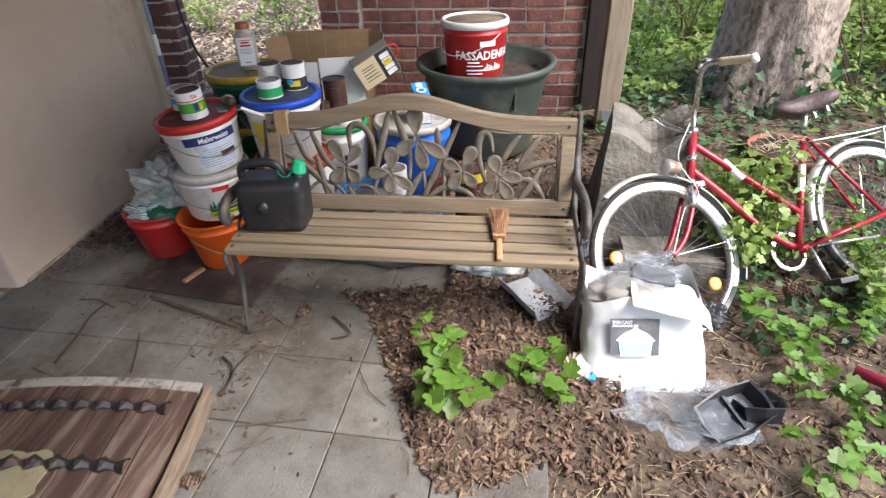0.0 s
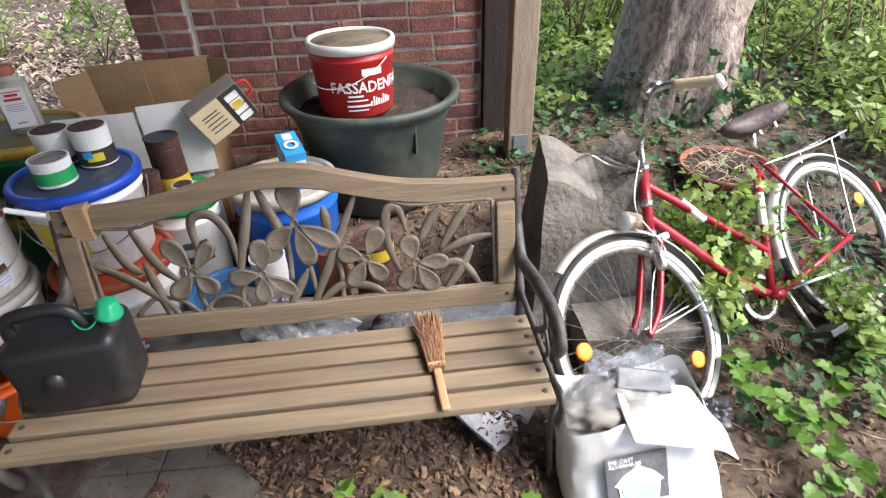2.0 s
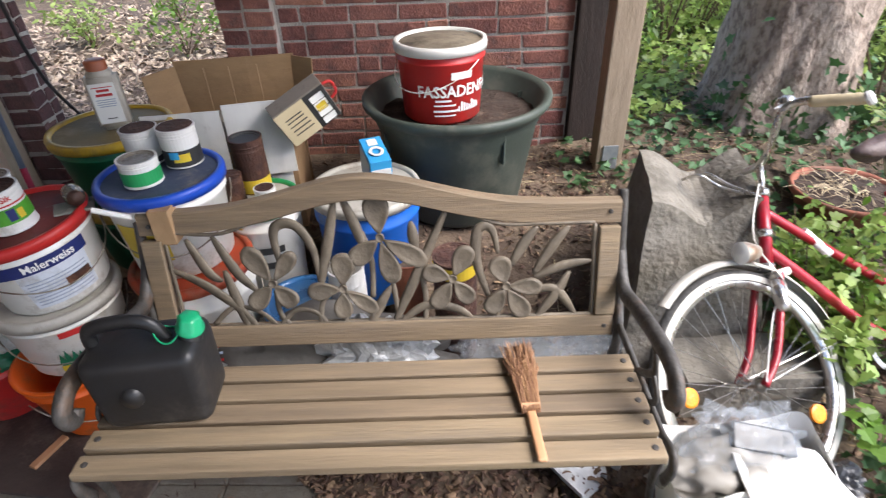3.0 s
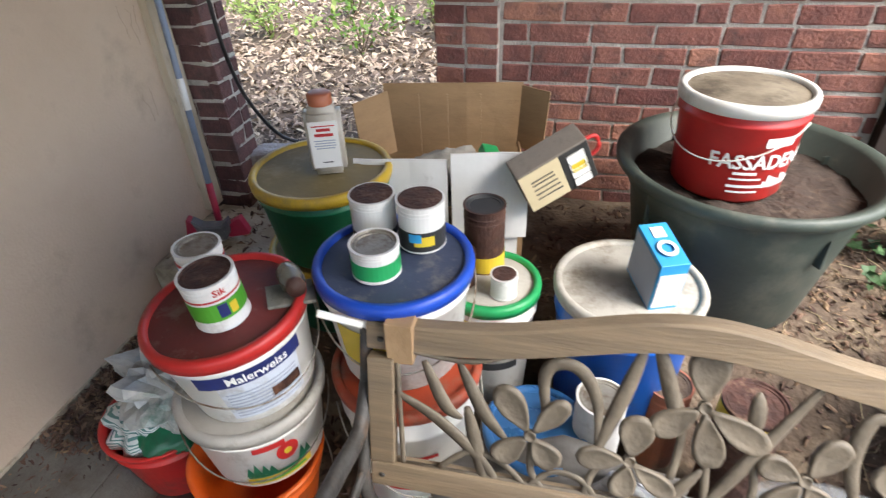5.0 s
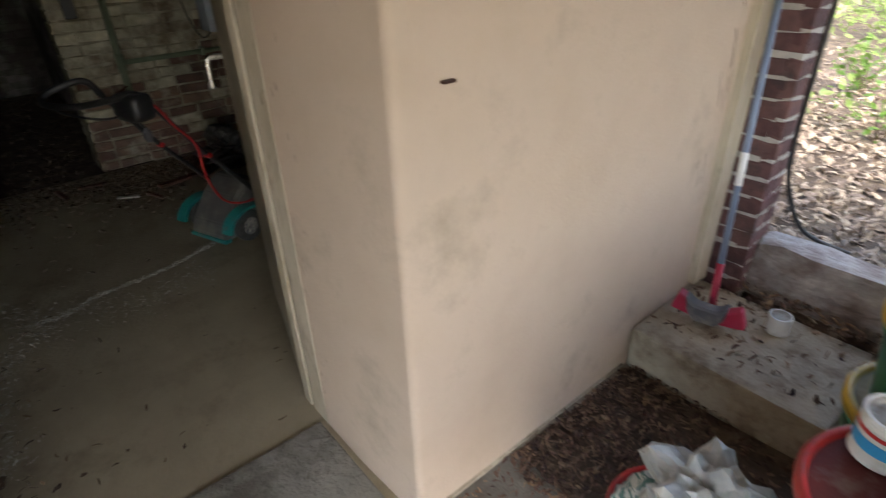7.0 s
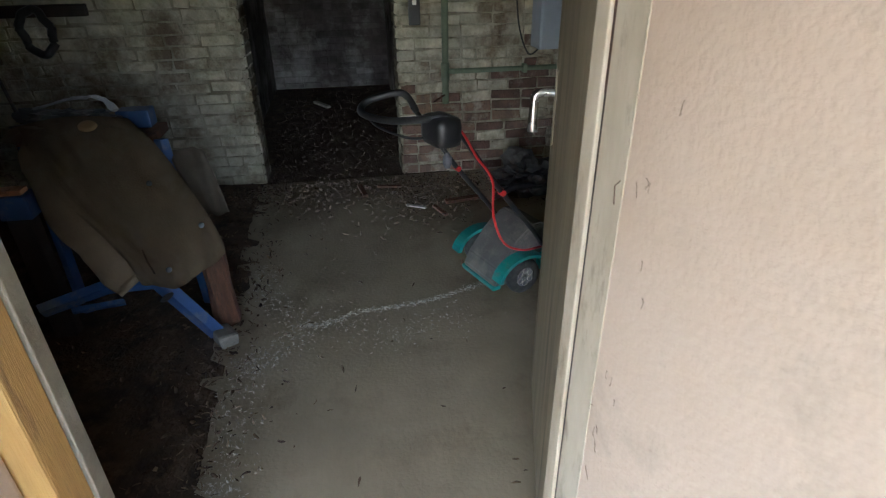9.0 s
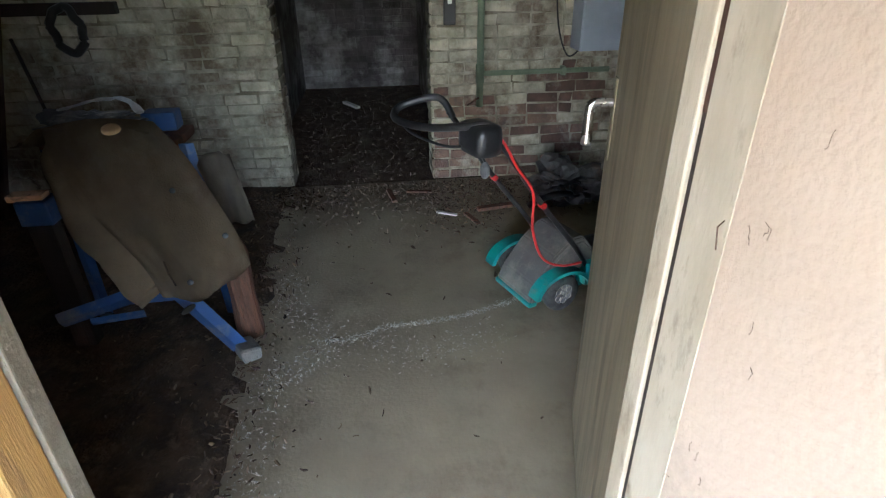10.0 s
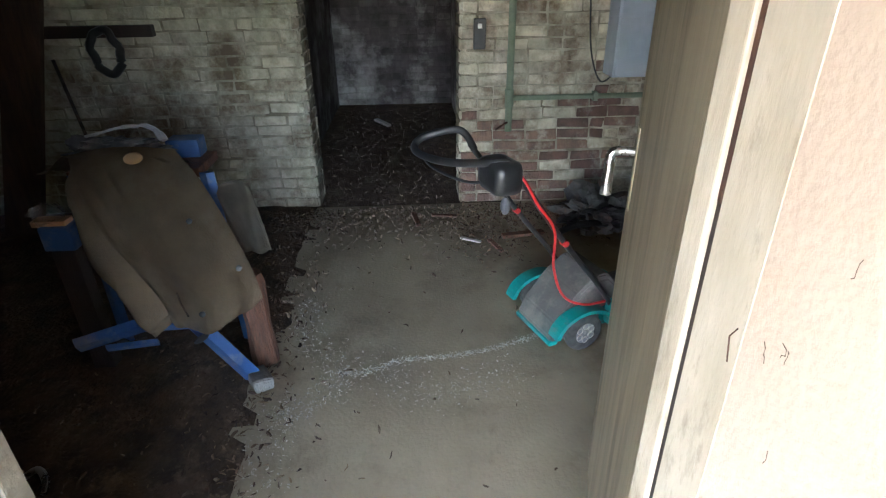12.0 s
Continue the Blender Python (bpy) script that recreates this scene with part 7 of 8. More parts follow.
M_BLUESTEEL = mat("blue_enamel_steel", (0.035, 0.09, 0.23), (0.03, 0.07, 0.18), rough=0.5, scale=9, bump=0.05, dirt=(0.14, 0.15, 0.18), dirt_amount=0.25, dirt_scale=8)
M_REDWOOD = mat("reddish_timber", (0.19, 0.085, 0.045), (0.085, 0.04, 0.024), rough=0.75, scale=7, bump=0.3, stretch=(4, 4, 0.6), dirt=(0.05, 0.03, 0.02), dirt_amount=0.3, dirt_scale=5)
M_METERBOX = mat("pale_blue_box", (0.44, 0.50, 0.58), (0.38, 0.44, 0.52), rough=0.5, scale=6, bump=0.02)
M_DIRT = mat("dark_floor_dirt", (0.10, 0.066, 0.040), (0.035, 0.024, 0.016), rough=0.95, scale=7, bump=0.7, fine=45, dirt=(0.15, 0.105, 0.065), dirt_amount=0.3, dirt_scale=9)
M_OLDBEAM = mat("old_brown_beam", (0.09, 0.055, 0.035), (0.045, 0.028, 0.018), rough=0.85, scale=6, bump=0.25, stretch=(5, 5, 0.5))
M_CRUMB = mat("brown_crumbs", (0.16, 0.105, 0.065), (0.06, 0.04, 0.026), rough=0.95, scale=20, bump=0.3, island=0.7)


def build_mower():
    m = Matrix(((-0.933, 0.36, 0, -4.577), (-0.36, -0.933, 0, 2.133), (0, 0, 1, 0), (0, 0, 0, 1)))
    # local x runs along the axle, y towards the handle
    t = thing("lawn_scarifier", "teal and grey electric lawn scarifier with red cable", "scarifier", m)
    for x in (-0.19, 0.19):
        w = part("wheel", lathe([(0.052, -0.024), (0.072, -0.026), (0.092, -0.02), (0.096, 0), (0.092, 0.02), (0.072, 0.026), (0.052, 0.024)], 36), M_RUBBER, t, smooth=True, at=pose(x, 0, 0.096, 0, 90))
        for i in range(6):
            a = i * math.pi / 3
            part("rim_spoke", lathe([(0.015, -0.026), (0.018, -0.01), (0.018, 0.01), (0.015, 0.026), (0, 0.026)], 10), M_GREYLID, w, at=pose(0.036 * math.cos(a), 0.036 * math.sin(a), 0))
        part("hub", lathe([(0.054, -0.018), (0.05, -0.022), (0.012, -0.018), (0.012, 0.018), (0.05, 0.022), (0.054, 0.018)], 24), M_GREYPL, w)
        bm = bmesh.new()
        prev = None
        for i in range(19):
            a = radians(8 + 165 * i / 18)
            c, q = math.cos(a), math.sin(a)
            ring = [bm.verts.new((x + dx, r * c * 1.3, 0.09 + r * q)) for dx, r in ((-0.035, 0.112), (0.035, 0.112), (0.035, 0.128), (-0.035, 0.128))]
            if prev:
                for j in range(4):
                    bm.faces.new((prev[j], prev[(j + 1) % 4], ring[(j + 1) % 4], ring[j]))
            else:
                bm.faces.new(ring)
            prev = ring
        bm.faces.new(prev)
        bmesh.ops.recalc_face_normals(bm, faces=bm.faces)
        part("fender", bm, M_TEAL, t, "teal wheel guard")
    bm = bmesh.new()
    prev = None
    for y, z, z0 in ((0.14, 0.06, 0.03), (0.11, 0.13, 0.03), (0.0, 0.26, 0.04), (-0.10, 0.33, 0.06), (-0.16, 0.33, 0.08), (-0.22, 0.26, 0.08)):
        ring = [bm.verts.new((sx * 0.145, y, zz)) for sx, zz in ((-1, z0), (1, z0), (1, z - 0.02), (0.9, z), (-0.9, z), (-1, z - 0.02))]
        if prev:
            for j in range(6):
                bm.faces.new((prev[j], prev[(j + 1) % 6], ring[(j + 1) % 6], ring[j]))
        else:
            bm.faces.new(ring)
        prev = ring
    bm.faces.new(prev)
    bmesh.ops.recalc_face_normals(bm, faces=bm.faces)
    bmesh.ops.bevel(bm, geom=bm.edges[:], offset=0.008, segments=2, affect="EDGES")
    part("grass_hood", bm, M_HOOD, t, "dusty grey collecting hood")
    part("deck", box(-0.16, 0.16, -0.38, -0.12, 0.06, 0.17, 0.03), M_TEAL, t, "teal deck")
    part("motor_cover", box(-0.15, 0.0, -0.36, -0.2, 0.16, 0.25, 0.03), M_GREYPL, t)
    part("front_lip", box(-0.15, 0.15, 0.10, 0.15, 0.02, 0.045, 0.01), M_TEAL, t)
    top = []
    for x in (-0.19, 0.19):
        path = smooth_path([(x, -0.18, 0.14), (x, -0.06, 0.32), (x, 0.15, 0.58), (x * 0.95, 0.32, 0.82), (x * 0.95, 0.40, 0.93)])
        part("handle_tube", tube(path, 0.012, 10), M_BLACKPL, t, smooth=True)
        part("tube_socket", box(x - 0.02, x + 0.02, -0.22, -0.13, 0.10, 0.22, 0.008), M_TEAL, t)
        part("knob", lathe([(0.0, -0.02), (0.02, -0.018), (0.022, 0.0), (0.02, 0.018), (0, 0.02)], 12), M_CABLE, t, at=pose(x, 0.15, 0.58, 0, 90) @ Matrix.Diagonal((0.7, 0.7, 0.9, 1)))
    part("handle_bar", tube(smooth_path([(-0.18, 0.40, 0.93), (-0.18, 0.44, 0.965), (-0.13, 0.50, 0.955), (0.02, 0.575, 0.925), (0.16, 0.625, 0.92), (0.25, 0.625, 0.93), (0.275, 0.57, 0.96), (0.22, 0.46, 0.99), (0.185, 0.42, 0.975), (0.18, 0.38, 0.905)]), 0.0155, 10), M_BLACKPL, t, "foam-covered loop handle", smooth=True)
    part("bail_bar", tube(smooth_path([(-0.16, 0.42, 0.90), (-0.06, 0.52, 0.86), (0.10, 0.60, 0.88), (0.24, 0.60, 0.90)]), 0.006, 8), M_BLACKPL, t, smooth=True)
    part("switch_box", box(-0.235, -0.065, 0.385, 0.50, 0.845, 0.97, 0.034), M_BLACKPL, t, "black switch housing", smooth=True)
    part("mains_plug", lathe([(0.012, 0), (0.02, 0.02), (0.02, 0.05), (0.008, 0.07), (0, 0.07)], 12), M_GREYPL, t, at=pose(-0.06, 0.36, 0.70))
    part("plug_cord", tube(smooth_path([(-0.12, 0.42, 0.87), (-0.08, 0.40, 0.82), (-0.06, 0.36, 0.77)]), 0.005, 6), M_BLACKPL, t, smooth=True)
    part("power_cable", tube(smooth_path([(-0.20, 0.42, 0.94), (-0.21, 0.37, 0.89), (-0.20, 0.30, 0.78), (-0.21, 0.22, 0.66), (-0.20, 0.20, 0.48), (-0.18, 0.12, 0.31), (-0.20, 0.02, 0.25), (-0.20, -0.10, 0.235)]), 0.006, 8), M_CABLE, t, "bright red cable", smooth=True)


build_mower()


def cloth(rows, thick=0.006):
    """A sheet through rows of points, given thickness."""
    bm = bmesh.new()
    g = [[bm.verts.new(p) for p in row] for row in rows]
    for p, q in zip(g, g[1:]):
        for j in range(len(p) - 1):
            bm.faces.new((p[j], p[j + 1], q[j + 1], q[j]))
    bmesh.ops.solidify(bm, geom=bm.faces[:], thickness=thick)
    bmesh.ops.recalc_face_normals(bm, faces=bm.faces)
    return bm


def build_jacket():
    t = thing("jacket", "olive canvas work jacket draped over a workbench", "jacket", pose(0, 0, 0))
    # body: hangs from the collar over the bench edge, its right front edge swinging outwards
    left = smooth_path([(-4.52, 0.10, 0.955), (-4.37, 0.19, 0.86), (-4.22, 0.35, 0.70), (-4.14, 0.49, 0.545), (-4.10, 0.555, 0.42)], 9)
    right = smooth_path([(-4.56, 0.50, 0.955), (-4.42, 0.63, 0.875), (-4.26, 0.76, 0.75), (-4.15, 0.855, 0.62), (-4.11, 0.885, 0.525)], 9)
    rows = []
    for i, (l, q) in enumerate(zip(left, right)):
        v = i / (len(left) - 1)
        row = []
        for j in range(29):
            u = j / 28
            p = l.lerp(q, u)
            belly = math.sin(math.pi * u)
            f = 0.026 * v * math.sin(13 * u + 2.2 * v + 0.8 * math.sin(6 * v)) + 0.018 * noise.noise(Vector((u * 4, v * 3, 2))) + 0.013 * noise.noise(Vector((u * 11, v * 8, 5)))
            p += Vector((0.055 * belly * (0.4 + v) + f, 0.3 * f, 0.03 * belly * (1 - v) - 0.035 * belly * v + 0.3 * f))
            row.append(p)
        rows.append(row)
    part("body", cloth(rows), M_JACKET, t, smooth=True)
    # near sleeve, a slack flattened tube
    path = smooth_path([(-4.50, 0.20, 0.90), (-4.37, 0.23, 0.80), (-4.23, 0.33, 0.64), (-4.15, 0.44, 0.50), (-4.11, 0.505, 0.42)], 9)
    bm = tube(path, 0.098, 22, flat=0.5, taper=lambda k: 1.0 - 0.42 * k + 0.05 * math.sin(17 * k), up=(1, 0, 0.4))
    for v in bm.verts:
        v.co += noise.noise_vector(v.co * 9) * 0.014 + noise.noise_vector(v.co * 24) * 0.006
    part("sleeve", bm, M_JACKET, t, "empty creased sleeve", smooth=True)
    part("cuff", tube([path[-3], path[-1] + Vector((0.0, 0.01, -0.012))], 0.061, 20, flat=0.55, up=(1, 0, 0.4)), M_JACKET, t, smooth=True)
    # shoulder and the part that lies back over the bench
    rows = []
    for i in range(16):
        v = i / 15
        rows.append([Vector((-4.47 - 0.26 * v + 0.02 * math.sin(7 * u), -0.01 + 0.52 * u, 0.93 + 0.035 * math.sin(math.pi * u) - 0.10 * v * v - 0.13 * max(0, 0.25 - u) + 0.022 * noise.noise(Vector((u * 6, v * 5, 9))))) for u in [j / 20 for j in range(21)]])
    part("shoulder", cloth(rows), M_JACKET, t, smooth=True)
    # far sleeve hanging behind
    rows = []
    for i in range(14):
        v = i / 13
        rows.append([Vector((-4.55 + 0.14 * v + 0.015 * math.sin(8 * u + 3 * v), 0.62 + 0.155 * u + (0.13 - 0.05 * u) * v, 0.815 - 0.26 * v + 0.012 * noise.noise(Vector((u * 5, v * 5, 3))))) for u in [j / 10 for j in range(11)]])
    part("sleeve", cloth(rows, 0.02), M_JACKET_WORN, t, "greyer hanging sleeve", smooth=True)
    part("collar_patch", lathe([(0.036, 0), (0.034, 0.008), (0.02, 0.012), (0, 0.010)], 18), M_CARD, t, "pale round collar patch", smooth=True, at=pose(-4.43, 0.395, 0.962, 0, 34) @ Matrix.Diagonal((0.75, 1, 1, 1)))
    for u, v in ((0.78, 0.42), (0.93, 0.72), (0.48, 0.86)):
        k = int(v * (len(left) - 1))
        p = left[k].lerp(right[k], u) + Vector((0.055 * math.sin(math.pi * u) * (0.4 + v) + 0.024, 0, -0.035 * math.sin(math.pi * u) * v))
        part("button", lathe([(0.010, -0.004), (0.011, 0.002), (0, 0.004)], 12), M_BLACKPL, t, at=Matrix.Translation(p) @ pose(0, 0, 0, 0, 65, 10))
    k = int(0.80 * (len(left) - 1))
    p = left[k].lerp(right[k], 0.30) + Vector((0.072, 0, -0.02))
    part("pocket_seam", tube([p + Vector((0.010, 0.0, 0.055)), p, p + Vector((-0.004, 0.012, -0.055))], 0.0035, 6), M_DIRT, t)


build_jacket()


def build_workbench():
    w = thing("folding_workbench", "blue steel folding workbench under the jacket", "workbench", pose(0, 0, 0))
    part("bench_top", box(-4.85, -4.60, 0.02, 0.56, 0.82, 0.86, 0.006), M_REDWOOD, w)

    def plate(a, b, wd, nm="leg"):
        a, b = Vector(a), Vector(b)
        part(nm, tube([a, b], wd, 4, flat=0.35, up=(1, 0, 0)), M_BLUESTEEL, w, "pressed blue steel leg")
    plate((-4.15, 0.13, 0.31), (-4.17, 0.40, 0.385), 0.032)
    plate((-4.17, 0.38, 0.382), (-4.19, 0.60, 0.375), 0.034)
    plate((-4.19, 0.57, 0.385), (-4.26, 0.735, 0.03), 0.042)
    plate((-4.12, 0.26, 0.315), (-4.12, 0.46, 0.335), 0.016, "brace")
    # Black ovals stand in for the darkness of the punched holes.
    for y, z, rx in ((0.30, 0.314, 14), (0.60, 0.31, -57)):
        part("slot", lathe([(0.018, 0), (0.018, 0.004), (0.014, 0.005), (0, 0.005)], 14), M_BLACKPL, w, at=pose(-4.165, y, z, rx, 90, 0) @ Matrix.Diagonal((0.8, 1.9, 1, 1)))
    plate((-4.58, 0.06, 0.02), (-4.52, 0.10, 0.87), 0.03)
    plate((-4.56, 0.64, 0.02), (-4.52, 0.62, 0.87), 0.03)
    part("foot_pad", lathe([(0.022, 0), (0.02, 0.03), (0, 0.03)], 12), M_BLACKPL, w, at=pose(-4.26, 0.735, 0.0))


build_workbench()
tagged(part("timber_block", rough_up(lathe([(0, 0), (0.058, 0), (0.062, 0.04), (0.056, 0.2), (0.060, 0.40), (0.05, 0.445), (0, 0.42)], 9, None, pose(-4.41, 0.745, 0, 0, -4, 20)), 0.014, 9), M_REDWOOD), "upright reddish timber offcut beside the workbench", "timber")
tagged(part("stone", rough_up(box(-0.05, 0.05, -0.035, 0.035, 0, 0.05, 0.012), 0.008, 18), M_CONCRETE, at=pose(-4.24, 0.765, 0.0, 0, 0, 30) @ Matrix.Diagonal((1.2, 1.2, 1.3, 1))), "small grey stone chip on the floor", "stone")
tagged(part("plastic_bag", crumple(0.11, 81, (0.8, 1.5, 0.4), amt=0.8), M_GREYPL, at=pose(-4.68, 0.20, 0.93)), "crumpled grey plastic bag on the workbench", "bag")
tagged(part("plastic_bag", crumple(0.045, 83, (1, 1.2, 0.8), amt=0.7), M_FILM, at=pose(-4.40, 0.03, 0.76)), "small clear plastic bag on the workbench corner", "bag")
tagged(part("storage_tub", box(-0.05, 0.05, -0.07, 0.07, 0, 0.08, 0.008), M_BLUESTEEL, at=pose(-4.80, 0.45, 0.86)), "small blue plastic tub on the workbench", "tub")
tagged(part("storage_tub", box(-0.05, 0.05, -0.06, 0.06, 0, 0.10, 0.008), M_BLUESTEEL, at=pose(-4.40, 0.06, 0.62)), "small blue plastic tub under the jacket", "tub")
tagged(part("wood_offcut", box(-0.03, 0.03, -0.07, 0.06, 0, 0.025, 0.003), M_BRUSHWOOD, at=pose(-4.40, 0.04, 0.715)), "pale wooden offcut lying on the small tub", "offcut")
tagged(part("timber_post", box(-0.035, 0.035, -0.045, 0.045, 0, 0.62, 0.004), M_DARKWOOD, at=pose(-4.41, 0.05, 0.0)), "dark upright timber under the small tub", "timber")
tagged(part("film_strip", rough_up(tube(smooth_path([(-4.70, 0.10, 0.98), (-4.68, 0.24, 1.02), (-4.70, 0.36, 1.015), (-4.66, 0.42, 0.97)]), 0.018, 8, flat=0.3), 0.012, 26), M_FOIL), "silvery torn strip of plastic on the bench", "strip")

pp = thing("water_pipe", "green painted wall pipes with clips", "pipe", pose(0, 0, 0))
part("riser", tube([(-6.17, 2.12, 0.55), (-6.17, 2.12, 2.3)], 0.024, 12), M_PIPE, pp, smooth=True)
part("branch", tube([(-6.165, 2.12, 0.78), (-6.165, 3.05, 0.78)], 0.018, 12), M_PIPE, pp, smooth=True)
part("tee", tube([(-6.17, 2.12, 0.72), (-6.17, 2.12, 0.84)], 0.030, 12), M_PIPE, pp, smooth=True)
part("clip", box(-6.2, -6.14, 2.70, 2.73, 0.75, 0.81, 0.004), M_PIPE, pp)
part("valve_lever", tube([(-6.16, 2.12, 0.62), (-6.10, 2.02, 0.58)], 0.007, 8), M_RUSTY, pp)
mb = thing("meter_box", "pale blue-grey metal meter box on the wall", "meter box", pose(-6.2, 2.92, 0.93))
part("body", box(0, 0.20, -0.16, 0.17, 0, 0.62, 0.008), M_METERBOX, mb)
part("door", box(0.201, 0.212, -0.15, 0.16, 0.01, 0.36, 0.004), M_METERBOX, mb)
part("door", box(0.201, 0.212, -0.15, 0.16, 0.375, 0.61, 0.004), M_METERBOX, mb)
part("cable", tube(smooth_path([(0.06, -0.1, 0.0), (0.03, -0.18, -0.05), (0.02, -0.26, 0.15), (0.02, -0.30, 0.5)]), 0.006, 6), M_BLACKPL, mb)
ws = thing("wall_socket", "black wall switch on the limewashed wall", "switch", pose(-6.2, 1.91, 1.10))
part("plate", box(0, 0.03, -0.04, 0.04, 0, 0.19, 0.006), M_BLACKPL, ws)
part("rocker", box(0.03, 0.038, -0.014, 0.014, 0.13, 0.16, 0.003), M_PAPER, ws)
tagged(part("shelf_rail", box(-6.2, -6.14, -2.4, -0.16, 1.22, 1.29, 0.005), M_DARKWOOD), "dark wooden rail fixed to the limewashed wall", "rail")
tagged(part("cable_coil", tube([(-6.10 + 0.01 * math.sin(3 * a), -0.45 + (0.085 + 0.008 * math.sin(7 * a)) * math.cos(a), 1.14 + (0.13 + 0.006 * math.cos(5 * a)) * math.sin(a)) for a in [i * 2 * math.pi / 40 for i in range(40)]], 0.026, 8, closed=True), M_BLACKPL, smooth=True), "coil of black cable hanging from the rail", "cable coil")
tagged(part("rod", tube([(-6.12, -0.80, 1.10), (-6.0, -0.60, 0.05)], 0.011, 8), M_IRON, smooth=True), "thin metal rod leaning on the wall", "rod")

tagged(part("plank", rough_up(slab([(-0.115, 0), (0.115, 0), (0.115, 2.05), (-0.115, 2.05)], 0.05, None, Matrix.Translation((-5.86, -1.19, 0.0)) @ pose(0, 0, 0, 0, 0, 90) @ pose(0, 0, 0, -7, 14, 0)), 0.006, 4), M_OLDBEAM), "old dark brown plank leaning on the wall", "plank")
tagged(part("scrap_heap", crumple(0.17, 87, (1.0, 1.3, 0.8), amt=0.8), M_IRON, at=pose(-5.72, 2.66, 0.10)), "heap of dark scrap metal by the wall", "scrap")
tagged(part("pipe_offcut", tube(smooth_path([(-5.55, 2.35, 0.03), (-5.50, 2.50, 0.12), (-5.52, 2.70, 0.10), (-5.60, 2.85, 0.03)]), 0.022, 8), M_BLACKPL, smooth=True), "bent black pipe lying by the scrap", "pipe")
tagged(part("metal_hook", tube(smooth_path([(-3.74, 0.05, 0.03), (-3.78, 0.11, 0.06), (-3.74, 0.16, 0.05), (-3.70, 0.17, 0.03)]), 0.012, 8), M_CHROME, smooth=True), "small bright metal hook on the dirt", "hook")

# debris and stains on the room floor
bm = bmesh.new()
gv = {}
for i in range(61):
    for j in range(41):
        x, y = -6.2 + 3.2 * i / 60, -2.6 + 3.55 * j / 40
        edge = 0.76 + 0.07 * step(-4.2, -3.6, x) + 0.10 * noise.noise(Vector((x * 2.2, 0, 7))) + 0.06 * noise.noise(Vector((x * 7, 0, 3))) + 0.05 * noise.noise(Vector((x * 19, 0, 5)))
        gv[i, j] = bm.verts.new((x, y, (0.004 + 0.02 * min(1, (edge - y) * 3) if y < edge else -0.02) + 0.008 * noise.noise(Vector((x * 9, y * 9, 1)))))
for i in range(60):
    for j in range(40):
        bm.faces.new((gv[i, j], gv[i + 1, j], gv[i + 1, j + 1], gv[i, j + 1]))
tagged(part("floor_dirt", bm, M_DIRT, smooth=True), "dark earthy dirt spread over the room floor", "dirt", "", "stuff")
rnd = random.Random(91)
sp = [(rnd.uniform(-6.1, -3.1), rnd.gauss(0.40, 0.35), 0.02) for _ in range(1500)] + [(rnd.uniform(-5.2, -3.1), rnd.gauss(0.76, 0.08), 0.008) for _ in range(600)]
sp += [(-6.15 + abs(rnd.gauss(0, 0.26)), rnd.uniform(0.3, 3.0), 0.006) for _ in range(2600)]
sp += [(rnd.gauss(-5.95, 0.12), rnd.gauss(0.62, 0.13), 0.03 * rnd.random()) for _ in range(300)] + [(rnd.gauss(-5.75, 0.16), rnd.gauss(1.85, 0.2), 0.03 * rnd.random()) for _ in range(350)]
sp += [(rnd.gauss(-5.5, 0.2), rnd.gauss(1.9, 0.18), 0.008) for _ in range(160)]
sp += [(rnd.uniform(-9.5, -6.2), rnd.uniform(0.5, 1.9), 0.006) for _ in range(1500)]
sp += [(rnd.uniform(-5.8, -2.6), rnd.uniform(0.8, 2.6), 0.002) for _ in range(60)]
scatter_chips("floor_debris", "brown plaster crumbs and dead leaves on the floor", [p for p in sp if p[1] > -1.0], M_CRUMB, 0.026, 92)
M_LIME = mat("lime_bloom", (0.46, 0.44, 0.37), (0.36, 0.34, 0.28), rough=0.95, scale=20, bump=0.3)


def lime(path, n, spread, seed):
    rnd = random.Random(seed)
    pts = smooth_path([(x, y, 0) for x, y in path], 12)
    out = []
    for _ in range(n):
        p = pts[rnd.randrange(len(pts))]
        out.append((p.x + rnd.gauss(0, spread), p.y + rnd.gauss(0, spread), 0.0015))
    return out


sp = lime(((-4.30, 1.10), (-4.29, 1.20), (-4.36, 1.36), (-4.37, 1.52), (-4.39, 1.66), (-4.42, 1.80), (-4.49, 1.97), (-4.5, 2.1)), 1300, 0.012, 1)
sp += lime(((-3.4, 0.86), (-3.6, 0.88), (-4.0, 0.88), (-4.1, 0.98), (-4.3, 1.12), (-4.6, 0.9), (-4.9, 0.86)), 1500, 0.05, 2)
sp += lime(((-4.36, 1.25), (-4.2, 1.35), (-4.15, 1.6), (-4.25, 1.85)), 500, 0.07, 3)
scatter_chips("lime_bloom", "white lime bloom along a crack in the floor", sp, M_LIME, 0.010, 93)
for i, (x, y, w, s) in enumerate(((-5.45, 1.95, 20, 1.0), (-5.6, 2.15, 100, 1.6), (-5.55, 1.80, 60, 0.8), (-5.9, 1.45, 10, 1.2), (-5.95, 1.65, 80, 1.0), (-8.6, 1.1, 30, 1.8))):
    tagged(part("wood_scrap", rough_up(box(-0.09, 0.09, -0.015, 0.015, 0, 0.015, 0.003), 0.003, 30), M_PAPER if i in (2, 5) else M_REDWOOD, at=pose(x, y, 0.006, 0, 0, w) @ Matrix.Diagonal((s, s, s, 1))), "pale wood scrap among the crumbs", "scrap", "scraps")
tagged(part("sill_step", rough_up(box(-2.86, -2.36, 0.83, 1.81, -0.02, 0.012, 0.006), 0.006, 10), M_CONCRETE), "rough concrete threshold in the doorway", "threshold")


